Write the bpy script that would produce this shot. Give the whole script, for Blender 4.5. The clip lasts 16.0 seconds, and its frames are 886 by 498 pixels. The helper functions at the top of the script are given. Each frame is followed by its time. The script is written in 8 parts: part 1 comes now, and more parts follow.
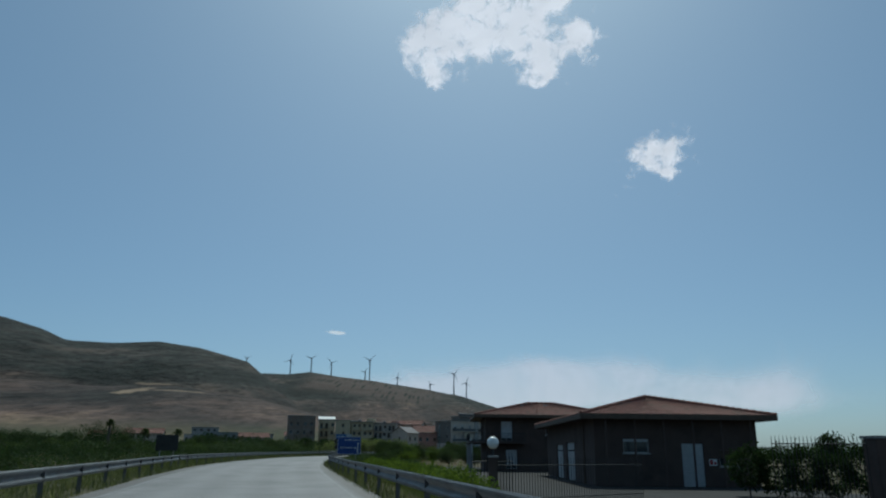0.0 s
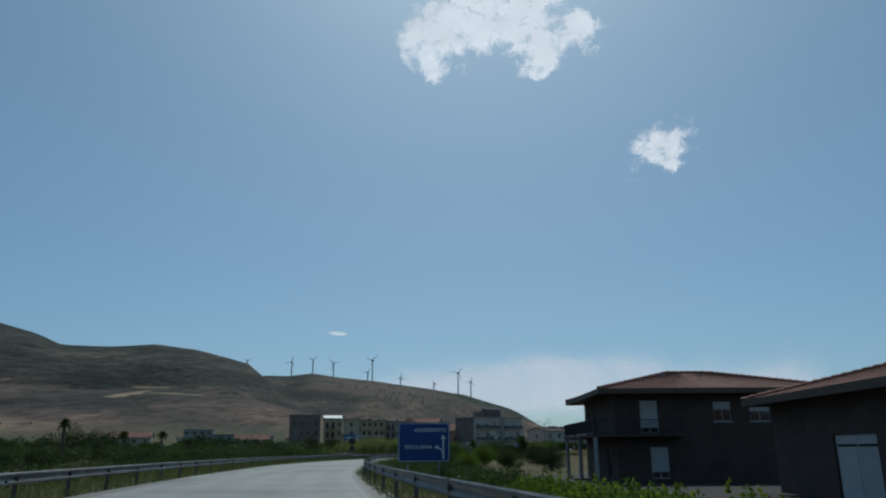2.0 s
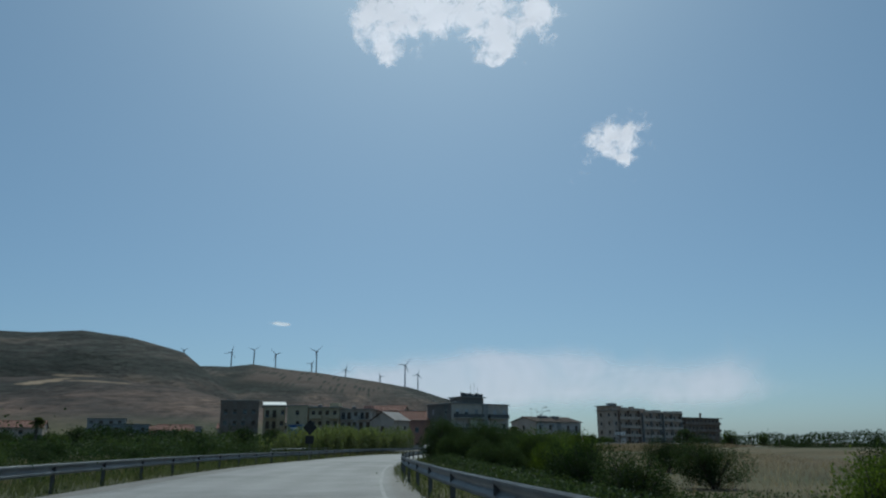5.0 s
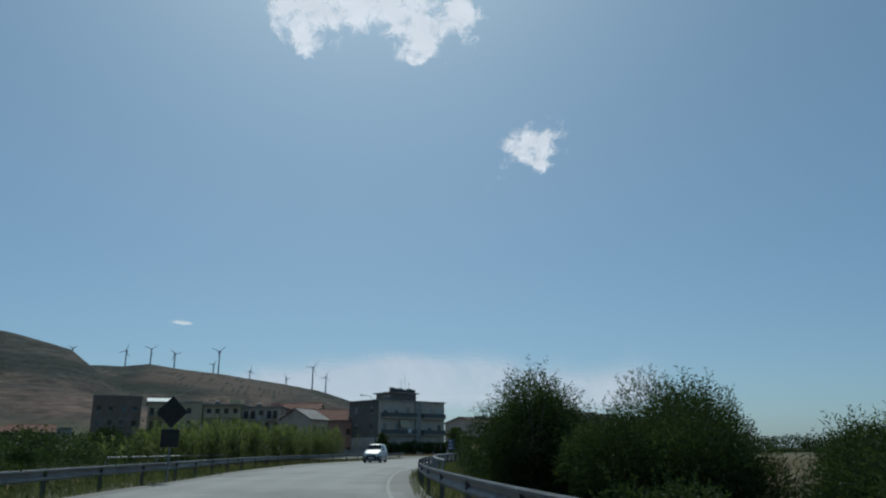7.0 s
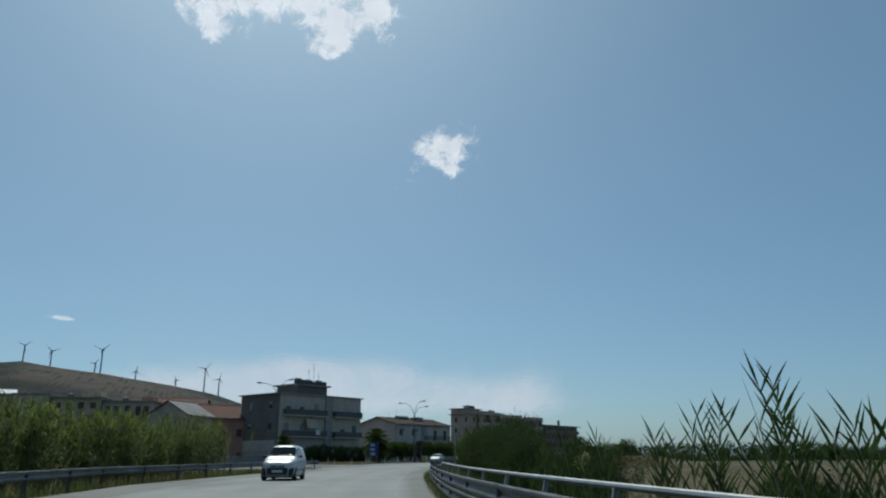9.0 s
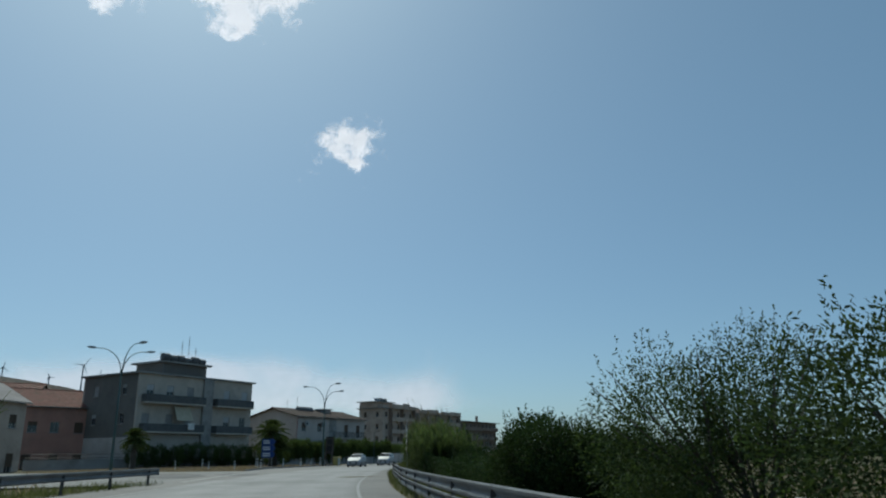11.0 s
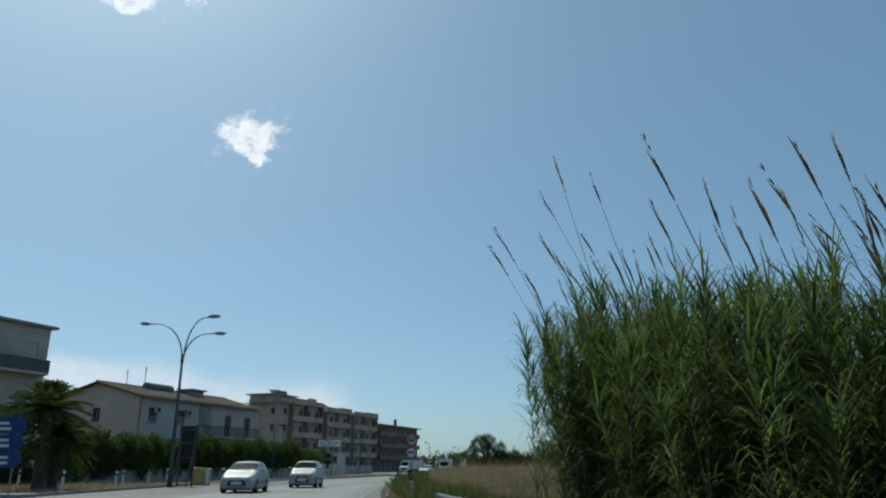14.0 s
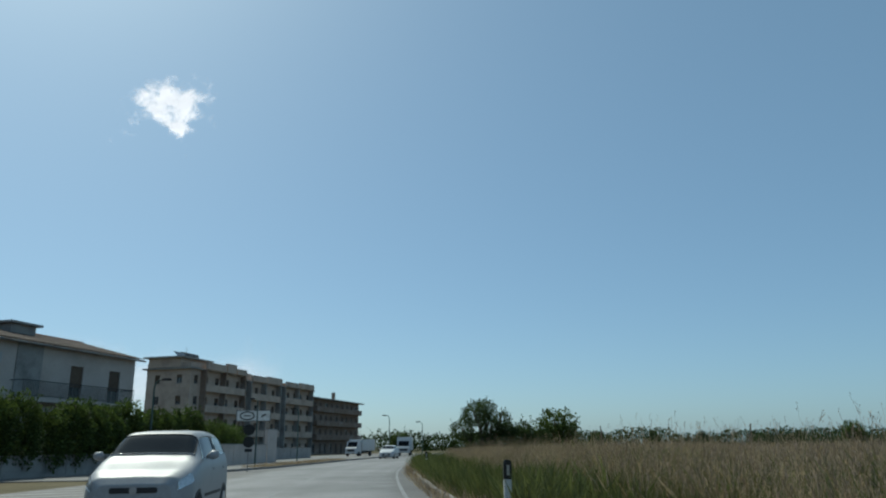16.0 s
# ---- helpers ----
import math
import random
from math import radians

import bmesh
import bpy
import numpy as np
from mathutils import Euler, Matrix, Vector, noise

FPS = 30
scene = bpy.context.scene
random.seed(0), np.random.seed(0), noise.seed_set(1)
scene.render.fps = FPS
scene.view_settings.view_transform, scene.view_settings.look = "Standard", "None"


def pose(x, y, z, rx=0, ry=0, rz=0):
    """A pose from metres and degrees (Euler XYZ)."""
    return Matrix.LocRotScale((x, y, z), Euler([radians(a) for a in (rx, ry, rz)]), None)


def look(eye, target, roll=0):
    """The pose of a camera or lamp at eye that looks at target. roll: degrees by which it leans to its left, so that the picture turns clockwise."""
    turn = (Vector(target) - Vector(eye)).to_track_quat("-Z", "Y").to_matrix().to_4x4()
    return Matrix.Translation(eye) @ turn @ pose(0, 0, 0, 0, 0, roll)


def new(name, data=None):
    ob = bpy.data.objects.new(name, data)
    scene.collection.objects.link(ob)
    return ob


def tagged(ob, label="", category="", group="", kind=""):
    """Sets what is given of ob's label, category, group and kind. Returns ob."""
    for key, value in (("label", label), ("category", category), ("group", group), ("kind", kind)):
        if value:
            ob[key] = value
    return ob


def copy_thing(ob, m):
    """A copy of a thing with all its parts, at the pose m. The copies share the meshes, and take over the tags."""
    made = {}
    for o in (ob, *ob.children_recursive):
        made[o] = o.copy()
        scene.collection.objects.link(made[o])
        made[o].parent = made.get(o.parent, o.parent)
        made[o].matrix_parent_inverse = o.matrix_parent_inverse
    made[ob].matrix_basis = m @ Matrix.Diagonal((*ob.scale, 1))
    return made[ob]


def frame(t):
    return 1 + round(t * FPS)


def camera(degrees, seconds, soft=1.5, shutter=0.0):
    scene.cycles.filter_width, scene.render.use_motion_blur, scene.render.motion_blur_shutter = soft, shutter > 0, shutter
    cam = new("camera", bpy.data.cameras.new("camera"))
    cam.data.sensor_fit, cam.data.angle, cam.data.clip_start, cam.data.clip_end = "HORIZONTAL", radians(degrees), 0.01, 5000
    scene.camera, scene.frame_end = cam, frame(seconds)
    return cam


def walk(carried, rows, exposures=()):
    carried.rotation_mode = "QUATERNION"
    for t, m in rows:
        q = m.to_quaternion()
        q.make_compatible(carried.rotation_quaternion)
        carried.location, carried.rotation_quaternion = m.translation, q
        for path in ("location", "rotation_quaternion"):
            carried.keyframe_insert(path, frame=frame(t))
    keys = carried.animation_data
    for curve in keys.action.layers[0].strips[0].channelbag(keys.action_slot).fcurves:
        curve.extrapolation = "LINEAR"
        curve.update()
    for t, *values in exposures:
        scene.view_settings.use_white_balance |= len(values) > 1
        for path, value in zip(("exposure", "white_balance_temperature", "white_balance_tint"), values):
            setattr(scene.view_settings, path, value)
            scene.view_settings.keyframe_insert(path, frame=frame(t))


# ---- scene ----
cam = camera(63.02, 16.0, soft=2.1)
PATH = [
    (0.0, pose(0.000, 0.000, 1.2, 105.580, 0, -0.000) @ pose(0, 0, 0, 0, 0, 0.633)),
    (0.5, pose(-1.594, 8.035, 1.2, 105.184, 0, -0.149) @ pose(0, 0, 0, 0, 0, 0.062)),
    (1.0, pose(-3.205, 16.103, 1.2, 105.328, 0, -0.030) @ pose(0, 0, 0, 0, 0, 0.110)),
    (1.5, pose(-4.856, 24.261, 1.2, 105.444, 0, 0.003) @ pose(0, 0, 0, 0, 0, -0.136)),
    (2.0, pose(-6.499, 32.507, 1.2, 105.605, 0, -0.068) @ pose(0, 0, 0, 0, 0, -0.408)),
    (2.5, pose(-8.046, 40.773, 1.2, 105.535, 0, -0.127) @ pose(0, 0, 0, 0, 0, -0.395)),
    (3.0, pose(-9.541, 49.062, 1.2, 105.598, 0, -0.444) @ pose(0, 0, 0, 0, 0, -0.531)),
    (3.5, pose(-10.896, 57.396, 1.2, 105.526, 0, -1.738) @ pose(0, 0, 0, 0, 0, -0.433)),
    (4.0, pose(-12.077, 65.770, 1.2, 105.386, 0, -3.026) @ pose(0, 0, 0, 0, 0, -0.322)),
    (4.5, pose(-13.104, 74.167, 1.2, 105.243, 0, -3.910) @ pose(0, 0, 0, 0, 0, -0.271)),
    (5.0, pose(-14.017, 82.566, 1.2, 105.163, 0, -4.457) @ pose(0, 0, 0, 0, 0, -0.287)),
    (5.5, pose(-14.820, 90.945, 1.2, 105.211, 0, -5.224) @ pose(0, 0, 0, 0, 0, -0.342)),
    (6.0, pose(-15.463, 99.273, 1.2, 105.455, 0, -7.385) @ pose(0, 0, 0, 0, 0, -0.365)),
    (6.5, pose(-15.801, 107.525, 1.2, 105.590, 0, -9.375) @ pose(0, 0, 0, 0, 0, -0.323)),
    (7.0, pose(-15.856, 115.695, 1.2, 105.489, 0, -11.684) @ pose(0, 0, 0, 0, 0, -0.296)),
    (7.5, pose(-15.633, 123.773, 1.2, 105.687, 0, -13.813) @ pose(0, 0, 0, 0, 0, 0.019)),
    (8.0, pose(-15.063, 131.865, 1.2, 105.714, 0, -16.117) @ pose(0, 0, 0, 0, 0, -0.032)),
    (8.5, pose(-14.195, 139.935, 1.2, 105.989, 0, -17.741) @ pose(0, 0, 0, 0, 0, 0.083)),
    (9.0, pose(-13.047, 147.979, 1.2, 105.954, 0, -19.528) @ pose(0, 0, 0, 0, 0, -0.049)),
    (9.5, pose(-11.550, 155.986, 1.2, 105.932, 0, -22.269) @ pose(0, 0, 0, 0, 0, -0.162)),
    (10.0, pose(-9.691, 163.947, 1.2, 105.920, 0, -24.813) @ pose(0, 0, 0, 0, 0, -0.265)),
    (10.5, pose(-7.527, 171.870, 1.2, 105.919, 0, -26.627) @ pose(0, 0, 0, 0, 0, -0.408)),
    (11.0, pose(-5.152, 179.775, 1.2, 105.927, 0, -27.651) @ pose(0, 0, 0, 0, 0, -0.610)),
    (11.5, pose(-2.638, 187.689, 1.2, 105.943, 0, -28.277) @ pose(0, 0, 0, 0, 0, -0.766)),
    (12.0, pose(0.001, 195.630, 1.2, 105.967, 0, -29.460) @ pose(0, 0, 0, 0, 0, -0.500)),
    (12.5, pose(2.861, 203.559, 1.2, 106.041, 0, -30.415) @ pose(0, 0, 0, 0, 0, 0.231)),
    (13.0, pose(5.883, 211.464, 1.2, 106.257, 0, -32.161) @ pose(0, 0, 0, 0, 0, 0.064)),
    (13.5, pose(9.138, 219.095, 1.2, 106.242, 0, -34.302) @ pose(0, 0, 0, 0, 0, 0.016)),
    (14.0, pose(12.548, 226.772, 1.2, 106.791, 0, -35.940) @ pose(0, 0, 0, 0, 0, 0.065)),
    (14.5, pose(16.173, 234.525, 1.2, 106.609, 0, -37.025) @ pose(0, 0, 0, 0, 0, -0.172)),
    (15.0, pose(19.991, 242.195, 1.2, 106.126, 0, -38.100) @ pose(0, 0, 0, 0, 0, -0.029)),
    (15.5, pose(23.941, 249.640, 1.2, 105.822, 0, -39.730) @ pose(0, 0, 0, 0, 0, -0.368)),
    (15.8, pose(26.479, 253.836, 1.2, 105.308, 0, -41.051) @ pose(0, 0, 0, 0, 0, -0.713)),
    (16.0, pose(28.165, 256.642, 1.2, 105.313, 0, -41.761) @ pose(0, 0, 0, 0, 0, -0.846)),
]
walk(cam, PATH, [(0.0, -0.37, 5960, -4), (5.5, -0.37, 5960, -4), (9.0, -0.26, 6120, -4), (12.5, -0.02, 6260, -4), (14.0, 0.07, 6300, -4), (16.0, 0.14, 6350, -4)])

# ---- light ----
SUN_AZ, SUN_EL = radians(3.5), radians(52.0)
SUN_DIR = Vector((math.sin(SUN_AZ) * math.cos(SUN_EL), math.cos(SUN_AZ) * math.cos(SUN_EL), math.sin(SUN_EL)))
world = bpy.data.worlds.new("world")
scene.world = world
world.use_nodes = True
wn, wl = world.node_tree.nodes, world.node_tree.links
sky = wn.new("ShaderNodeTexSky")
sky.sky_type = "NISHITA"
sky.sun_disc = False
sky.sun_elevation, sky.sun_rotation = SUN_EL, SUN_AZ
sky.altitude, sky.air_density, sky.dust_density, sky.ozone_density = 1200, 0.85, 3.6, 2.9
wn["Background"].inputs["Strength"].default_value = 0.1
haze = wn.new("ShaderNodeMix")
haze.data_type, haze.blend_type = "RGBA", "MULTIPLY"
haze.inputs["Factor"].default_value = 1.0
haze.inputs[7].default_value = (0.9, 1.0, 1.02, 1)
veil = wn.new("ShaderNodeMix")
veil.data_type = "RGBA"
veil.inputs["Factor"].default_value = 0.36
veil.inputs[7].default_value = (2.5, 3.6, 4.95, 1)
wl.new(sky.outputs[0], veil.inputs[6])
wl.new(veil.outputs[2], haze.inputs[6])
wl.new(haze.outputs[2], wn["Background"].inputs["Color"])
sun = new("sun", bpy.data.lights.new("sun", "SUN"))
sun.data.energy, sun.data.angle, sun.data.color = 3.2, radians(0.6), (1.0, 0.95, 0.87)
sun.matrix_world = look(SUN_DIR * 300, (0, 0, 0))


# ---- materials ----
def nodes_of(name):
    m = bpy.data.materials.new(name)
    m.use_nodes = True
    return m, m.node_tree.nodes, m.node_tree.links


def noise_node(n, l, scale, detail=4.0, rough=0.6, space="Object"):
    tc = n.new("ShaderNodeTexCoord")
    t = n.new("ShaderNodeTexNoise")
    t.inputs["Scale"].default_value, t.inputs["Detail"].default_value, t.inputs["Roughness"].default_value = scale, detail, rough
    l.new(tc.outputs[space], t.inputs["Vector"])
    return t


def ramp(n, l, src, stops):
    r = n.new("ShaderNodeValToRGB")
    e = r.color_ramp.elements
    while len(e) < len(stops):
        e.new(0.5)
    for k, (p, c) in enumerate(stops):
        e[k].position, e[k].color = p, (*c, 1) if len(c) == 3 else c
    l.new(src, r.inputs["Fac"])
    return r


def grey(v):
    return (v, v, v)


def mixed(n, l, fac, a, b, mode="MIX"):
    m = n.new("ShaderNodeMix")
    m.data_type, m.blend_type = "RGBA", mode
    for sock, val in ((m.inputs["Factor"], fac), (m.inputs[6], a), (m.inputs[7], b)):
        if hasattr(val, "is_linked"):
            l.new(val, sock)
        elif isinstance(val, tuple):
            sock.default_value = (*val, 1)
        else:
            sock.default_value = val
    return m.outputs[2]


def surface(name, c1, c2, scale=3.0, rough=0.8, bump=0.2, fine=40.0, metal=0.0, stain=None, stain_scale=0.5, space="Object", vary=0.0, spec=0.4):
    """Two-scale procedural surface: blotches between c1 and c2, fine grain with relief, optional stains."""
    m, n, l = nodes_of(name)
    bs = n["Principled BSDF"]
    big = noise_node(n, l, scale, 5, 0.6, space)
    small = noise_node(n, l, fine, 3, 0.6, space)
    col = ramp(n, l, big.outputs[0], [(0.3, c1), (0.7, c2)]).outputs[0]
    g = ramp(n, l, small.outputs[0], [(0.3, grey(0.8)), (0.7, grey(1.12))]).outputs[0]
    col = mixed(n, l, 1.0, col, g, "MULTIPLY")
    if stain:
        st = noise_node(n, l, stain_scale, 6, 0.7, space)
        f = ramp(n, l, st.outputs[0], [(0.5, grey(0)), (0.68, grey(0.8))]).outputs[0]
        col = mixed(n, l, f, col, stain)
    if vary:
        oi = n.new("ShaderNodeObjectInfo")
        f = ramp(n, l, oi.outputs["Random"], [(0, grey(1 - vary)), (1, grey(1 + vary))]).outputs[0]
        col = mixed(n, l, 1.0, col, f, "MULTIPLY")
    l.new(col, bs.inputs["Base Color"])
    bs.inputs["Metallic"].default_value = metal
    bs.inputs["Specular IOR Level"].default_value = spec
    r = ramp(n, l, small.outputs[0], [(0.2, grey(max(rough - 0.1, 0.02))), (0.8, grey(min(rough + 0.08, 1)))]).outputs[0]
    l.new(r, bs.inputs["Roughness"])
    if bump:
        b = n.new("ShaderNodeBump")
        b.inputs["Strength"].default_value, b.inputs["Distance"].default_value = bump, 0.02
        l.new(small.outputs[0], b.inputs["Height"])
        l.new(b.outputs[0], bs.inputs["Normal"])
    return m


def leaf(name, c1, c2, clear=0.35, rough=0.62):
    m, n, l = nodes_of(name)
    bs, out = n["Principled BSDF"], n["Material Output"]
    geo = n.new("ShaderNodeNewGeometry")
    col = ramp(n, l, geo.outputs["Random Per Island"], [(0, c1), (0.6, c2), (1, tuple(min(1, v * 1.5) for v in c2))]).outputs[0]
    big = noise_node(n, l, 0.6, 3, 0.6)
    g = ramp(n, l, big.outputs[0], [(0.3, grey(0.65)), (0.7, grey(1.25))]).outputs[0]
    col = mixed(n, l, 1.0, col, g, "MULTIPLY")
    l.new(col, bs.inputs["Base Color"])
    bs.inputs["Roughness"].default_value = rough
    bs.inputs["Specular IOR Level"].default_value = 0.05
    tr = n.new("ShaderNodeBsdfTranslucent")
    warm = mixed(n, l, 1.0, col, (1.18, 1.22, 0.68), "MULTIPLY")
    l.new(warm, tr.inputs["Color"])
    mx = n.new("ShaderNodeMixShader")
    mx.inputs[0].default_value = clear
    l.new(bs.outputs[0], mx.inputs[1])
    l.new(tr.outputs[0], mx.inputs[2])
    l.new(mx.outputs[0], out.inputs["Surface"])
    return m


def glass(name, tint=(0.02, 0.025, 0.03), rough=0.08, spec=0.6):
    m, n, l = nodes_of(name)
    bs = n["Principled BSDF"]
    t = noise_node(n, l, 1.5)
    c = ramp(n, l, t.outputs[0], [(0.3, tint), (0.7, tuple(v * 1.6 for v in tint))]).outputs[0]
    l.new(c, bs.inputs["Base Color"])
    bs.inputs["Roughness"].default_value = rough
    bs.inputs["Specular IOR Level"].default_value = spec
    return m


M = {
    "asphalt": surface("asphalt", (0.085, 0.085, 0.088), (0.125, 0.124, 0.124), 0.35, 0.62, 0.5, 60, stain=(0.06, 0.06, 0.062), stain_scale=0.12, space="Object", spec=0.5),
    "asphalt_old": surface("asphalt_old", (0.13, 0.125, 0.12), (0.19, 0.185, 0.175), 0.3, 0.8, 0.5, 50, stain=(0.08, 0.08, 0.08), stain_scale=0.2),
    "paint": surface("road_paint", (0.13, 0.13, 0.127), (0.24, 0.24, 0.232), 2.0, 0.6, 0.3, 40, stain=(0.12, 0.12, 0.115), stain_scale=1.1),
    "kerb": surface("kerb_stone", (0.2, 0.19, 0.18), (0.32, 0.31, 0.29), 1.2, 0.85, 0.4, 30, vary=0.12),
    "concrete": surface("concrete", (0.26, 0.25, 0.24), (0.36, 0.35, 0.33), 0.9, 0.85, 0.35, 25, stain=(0.15, 0.145, 0.14), stain_scale=0.6),
    "steel": surface("galvanised_steel", (0.25, 0.255, 0.26), (0.38, 0.385, 0.39), 1.2, 0.5, 0.05, 30, metal=0.7, stain=(0.24, 0.22, 0.2), stain_scale=0.8),
    "post_steel": surface("weathered_post_steel", (0.09, 0.088, 0.085), (0.14, 0.135, 0.13), 2, 0.65, 0.1, 30, metal=0.3, stain=(0.12, 0.075, 0.05), stain_scale=1.5),
    "steel_dull": surface("dull_steel", (0.2, 0.2, 0.2), (0.3, 0.29, 0.28), 2, 0.6, 0.1, 30, metal=0.4, stain=(0.2, 0.11, 0.07), stain_scale=1.5),
    "green_pole": surface("green_pole_paint", (0.045, 0.08, 0.07), (0.065, 0.108, 0.095), 2, 0.5, 0.05, 30, stain=(0.09, 0.08, 0.07), stain_scale=1.5),
    "iron": surface("black_iron", (0.012, 0.012, 0.013), (0.022, 0.021, 0.02), 4, 0.55, 0.1, 40),
    "sign_back": surface("sign_back", (0.035, 0.033, 0.032), (0.06, 0.057, 0.055), 2, 0.75, 0.05, 20, spec=0.15),
    "blue": surface("sign_blue", (0.008, 0.035, 0.17), (0.012, 0.05, 0.22), 1.5, 0.45, 0.02, 20, stain=(0.02, 0.05, 0.16), stain_scale=2),
    "green": surface("sign_green", (0.01, 0.13, 0.09), (0.02, 0.18, 0.12), 1.5, 0.45, 0.02, 20),
    "white": surface("sign_white", (0.62, 0.62, 0.6), (0.74, 0.74, 0.72), 2, 0.5, 0.02, 20, stain=(0.5, 0.48, 0.44), stain_scale=3),
    "red": surface("sign_red", (0.28, 0.02, 0.025), (0.36, 0.03, 0.03), 2, 0.45, 0.02, 20),
    "black": surface("sign_black", (0.012, 0.012, 0.012), (0.02, 0.02, 0.02), 2, 0.5, 0.02, 20),
    "yellow": surface("yellow_plastic", (0.42, 0.33, 0.1), (0.52, 0.42, 0.15), 2, 0.5, 0.05, 20, stain=(0.3, 0.26, 0.15), stain_scale=2.5),
    "tile": surface("clay_roof_tile", (0.17, 0.072, 0.055), (0.27, 0.118, 0.088), 2.2, 0.85, 0.4, 12, stain=(0.13, 0.085, 0.06), stain_scale=0.9),
    "tile_old": surface("weathered_roof_tile", (0.07, 0.05, 0.042), (0.115, 0.08, 0.066), 2.2, 0.9, 0.4, 12, stain=(0.055, 0.047, 0.04), stain_scale=0.7),
    "beige": surface("rosy_beige_plaster", (0.42, 0.33, 0.27), (0.53, 0.425, 0.35), 0.5, 0.9, 0.3, 14, stain=(0.28, 0.22, 0.18), stain_scale=0.35),
    "brown_wall": surface("dark_brown_plaster", (0.07, 0.048, 0.04), (0.1, 0.07, 0.058), 0.8, 0.9, 0.4, 18, stain=(0.05, 0.036, 0.03), stain_scale=0.5),
    "cream": surface("cream_plaster", (0.44, 0.385, 0.33), (0.54, 0.48, 0.415), 0.5, 0.9, 0.3, 14, stain=(0.34, 0.31, 0.27), stain_scale=0.35),
    "greywall": surface("grey_plaster", (0.27, 0.265, 0.26), (0.36, 0.35, 0.34), 0.5, 0.9, 0.3, 14, stain=(0.19, 0.185, 0.18), stain_scale=0.3),
    "whitewall": surface("white_plaster", (0.45, 0.395, 0.36), (0.56, 0.5, 0.46), 0.4, 0.9, 0.3, 14, stain=(0.36, 0.31, 0.27), stain_scale=0.3),
    "yellowwall": surface("ochre_plaster", (0.47, 0.37, 0.24), (0.57, 0.46, 0.31), 0.5, 0.9, 0.3, 14, stain=(0.33, 0.27, 0.19), stain_scale=0.35),
    "pinkwall": surface("faded_red_plaster", (0.38, 0.2, 0.16), (0.46, 0.26, 0.2), 0.5, 0.9, 0.3, 14, stain=(0.27, 0.17, 0.14), stain_scale=0.35),
    "brick": surface("bare_brickwork", (0.18, 0.13, 0.1), (0.26, 0.19, 0.15), 1.6, 0.9, 0.5, 9, stain=(0.3, 0.28, 0.26), stain_scale=0.3),
    "shutter": surface("brown_shutter", (0.07, 0.045, 0.03), (0.11, 0.075, 0.05), 3, 0.6, 0.2, 25, vary=0.25),
    "shutter_pale": surface("pale_shutter", (0.42, 0.42, 0.42), (0.5, 0.5, 0.5), 3, 0.6, 0.2, 25, vary=0.1),
    "pane": glass("window_pane"),
    "frame": surface("window_frame", (0.3, 0.29, 0.28), (0.4, 0.39, 0.37), 3, 0.5, 0.05, 20),
    "wood": surface("weathered_wood", (0.09, 0.07, 0.055), (0.15, 0.12, 0.095), 5, 0.85, 0.5, 30),
    "tank": surface("water_tank", (0.08, 0.085, 0.09), (0.16, 0.16, 0.16), 2, 0.6, 0.1, 20),
    "awning": surface("awning_cloth", (0.4, 0.36, 0.27), (0.52, 0.47, 0.36), 2, 0.9, 0.1, 30),
    "bark": surface("bark", (0.06, 0.05, 0.04), (0.12, 0.1, 0.08), 3, 0.95, 0.8, 20),
    "stem": surface("cane_stem", (0.2, 0.18, 0.11), (0.34, 0.29, 0.19), 3, 0.7, 0.2, 20),
    "plume": leaf("cane_plume", (0.13, 0.1, 0.075), (0.22, 0.175, 0.13), 0.35),
    "reed_plume": leaf("reed_plume", (0.3, 0.25, 0.19), (0.42, 0.36, 0.28), 0.4),
    "leaf_bush": leaf("willow_leaf", (0.032, 0.048, 0.022), (0.056, 0.08, 0.034), 0.3, 0.5),
    "leaf_dark": leaf("dark_leaf", (0.02, 0.035, 0.014), (0.036, 0.058, 0.022), 0.25),
    "leaf_yellow": leaf("young_leaf", (0.06, 0.09, 0.02), (0.1, 0.14, 0.028), 0.4),
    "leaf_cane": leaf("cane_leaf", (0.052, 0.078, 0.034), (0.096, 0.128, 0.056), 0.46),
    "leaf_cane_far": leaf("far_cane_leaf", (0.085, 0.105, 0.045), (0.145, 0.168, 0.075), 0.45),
    "asphalt_patched": surface("patched_asphalt", (0.062, 0.061, 0.062), (0.085, 0.084, 0.084), 0.35, 0.75, 0.5, 60, stain=(0.045, 0.045, 0.045), stain_scale=0.3, space="Object", spec=0.35),
    "courtyard": surface("courtyard_paving", (0.03, 0.029, 0.028), (0.05, 0.048, 0.046), 0.4, 0.9, 0.4, 40, stain=(0.02, 0.02, 0.02), stain_scale=0.3, spec=0.2),
    "leaf_hedge": leaf("hedge_leaf", (0.042, 0.062, 0.025), (0.076, 0.104, 0.038), 0.38),
    "leaf_palm": leaf("palm_leaf", (0.05, 0.07, 0.025), (0.09, 0.11, 0.04), 0.3),
    "grass_dry": leaf("dry_grass", (0.185, 0.134, 0.116), (0.31, 0.236, 0.208), 0.35, 0.8),
    "grass_green": leaf("green_grass", (0.066, 0.08, 0.038), (0.12, 0.13, 0.065), 0.35, 0.7),
    "globe": surface("opal_globe", (0.72, 0.72, 0.7), (0.82, 0.82, 0.8), 3, 0.3, 0, 20),
    "silver": surface("silver_car_paint", (0.3, 0.305, 0.315), (0.35, 0.355, 0.365), 1.0, 0.46, 0, 60, metal=0.12, stain=(0.26, 0.26, 0.262), stain_scale=1.2),
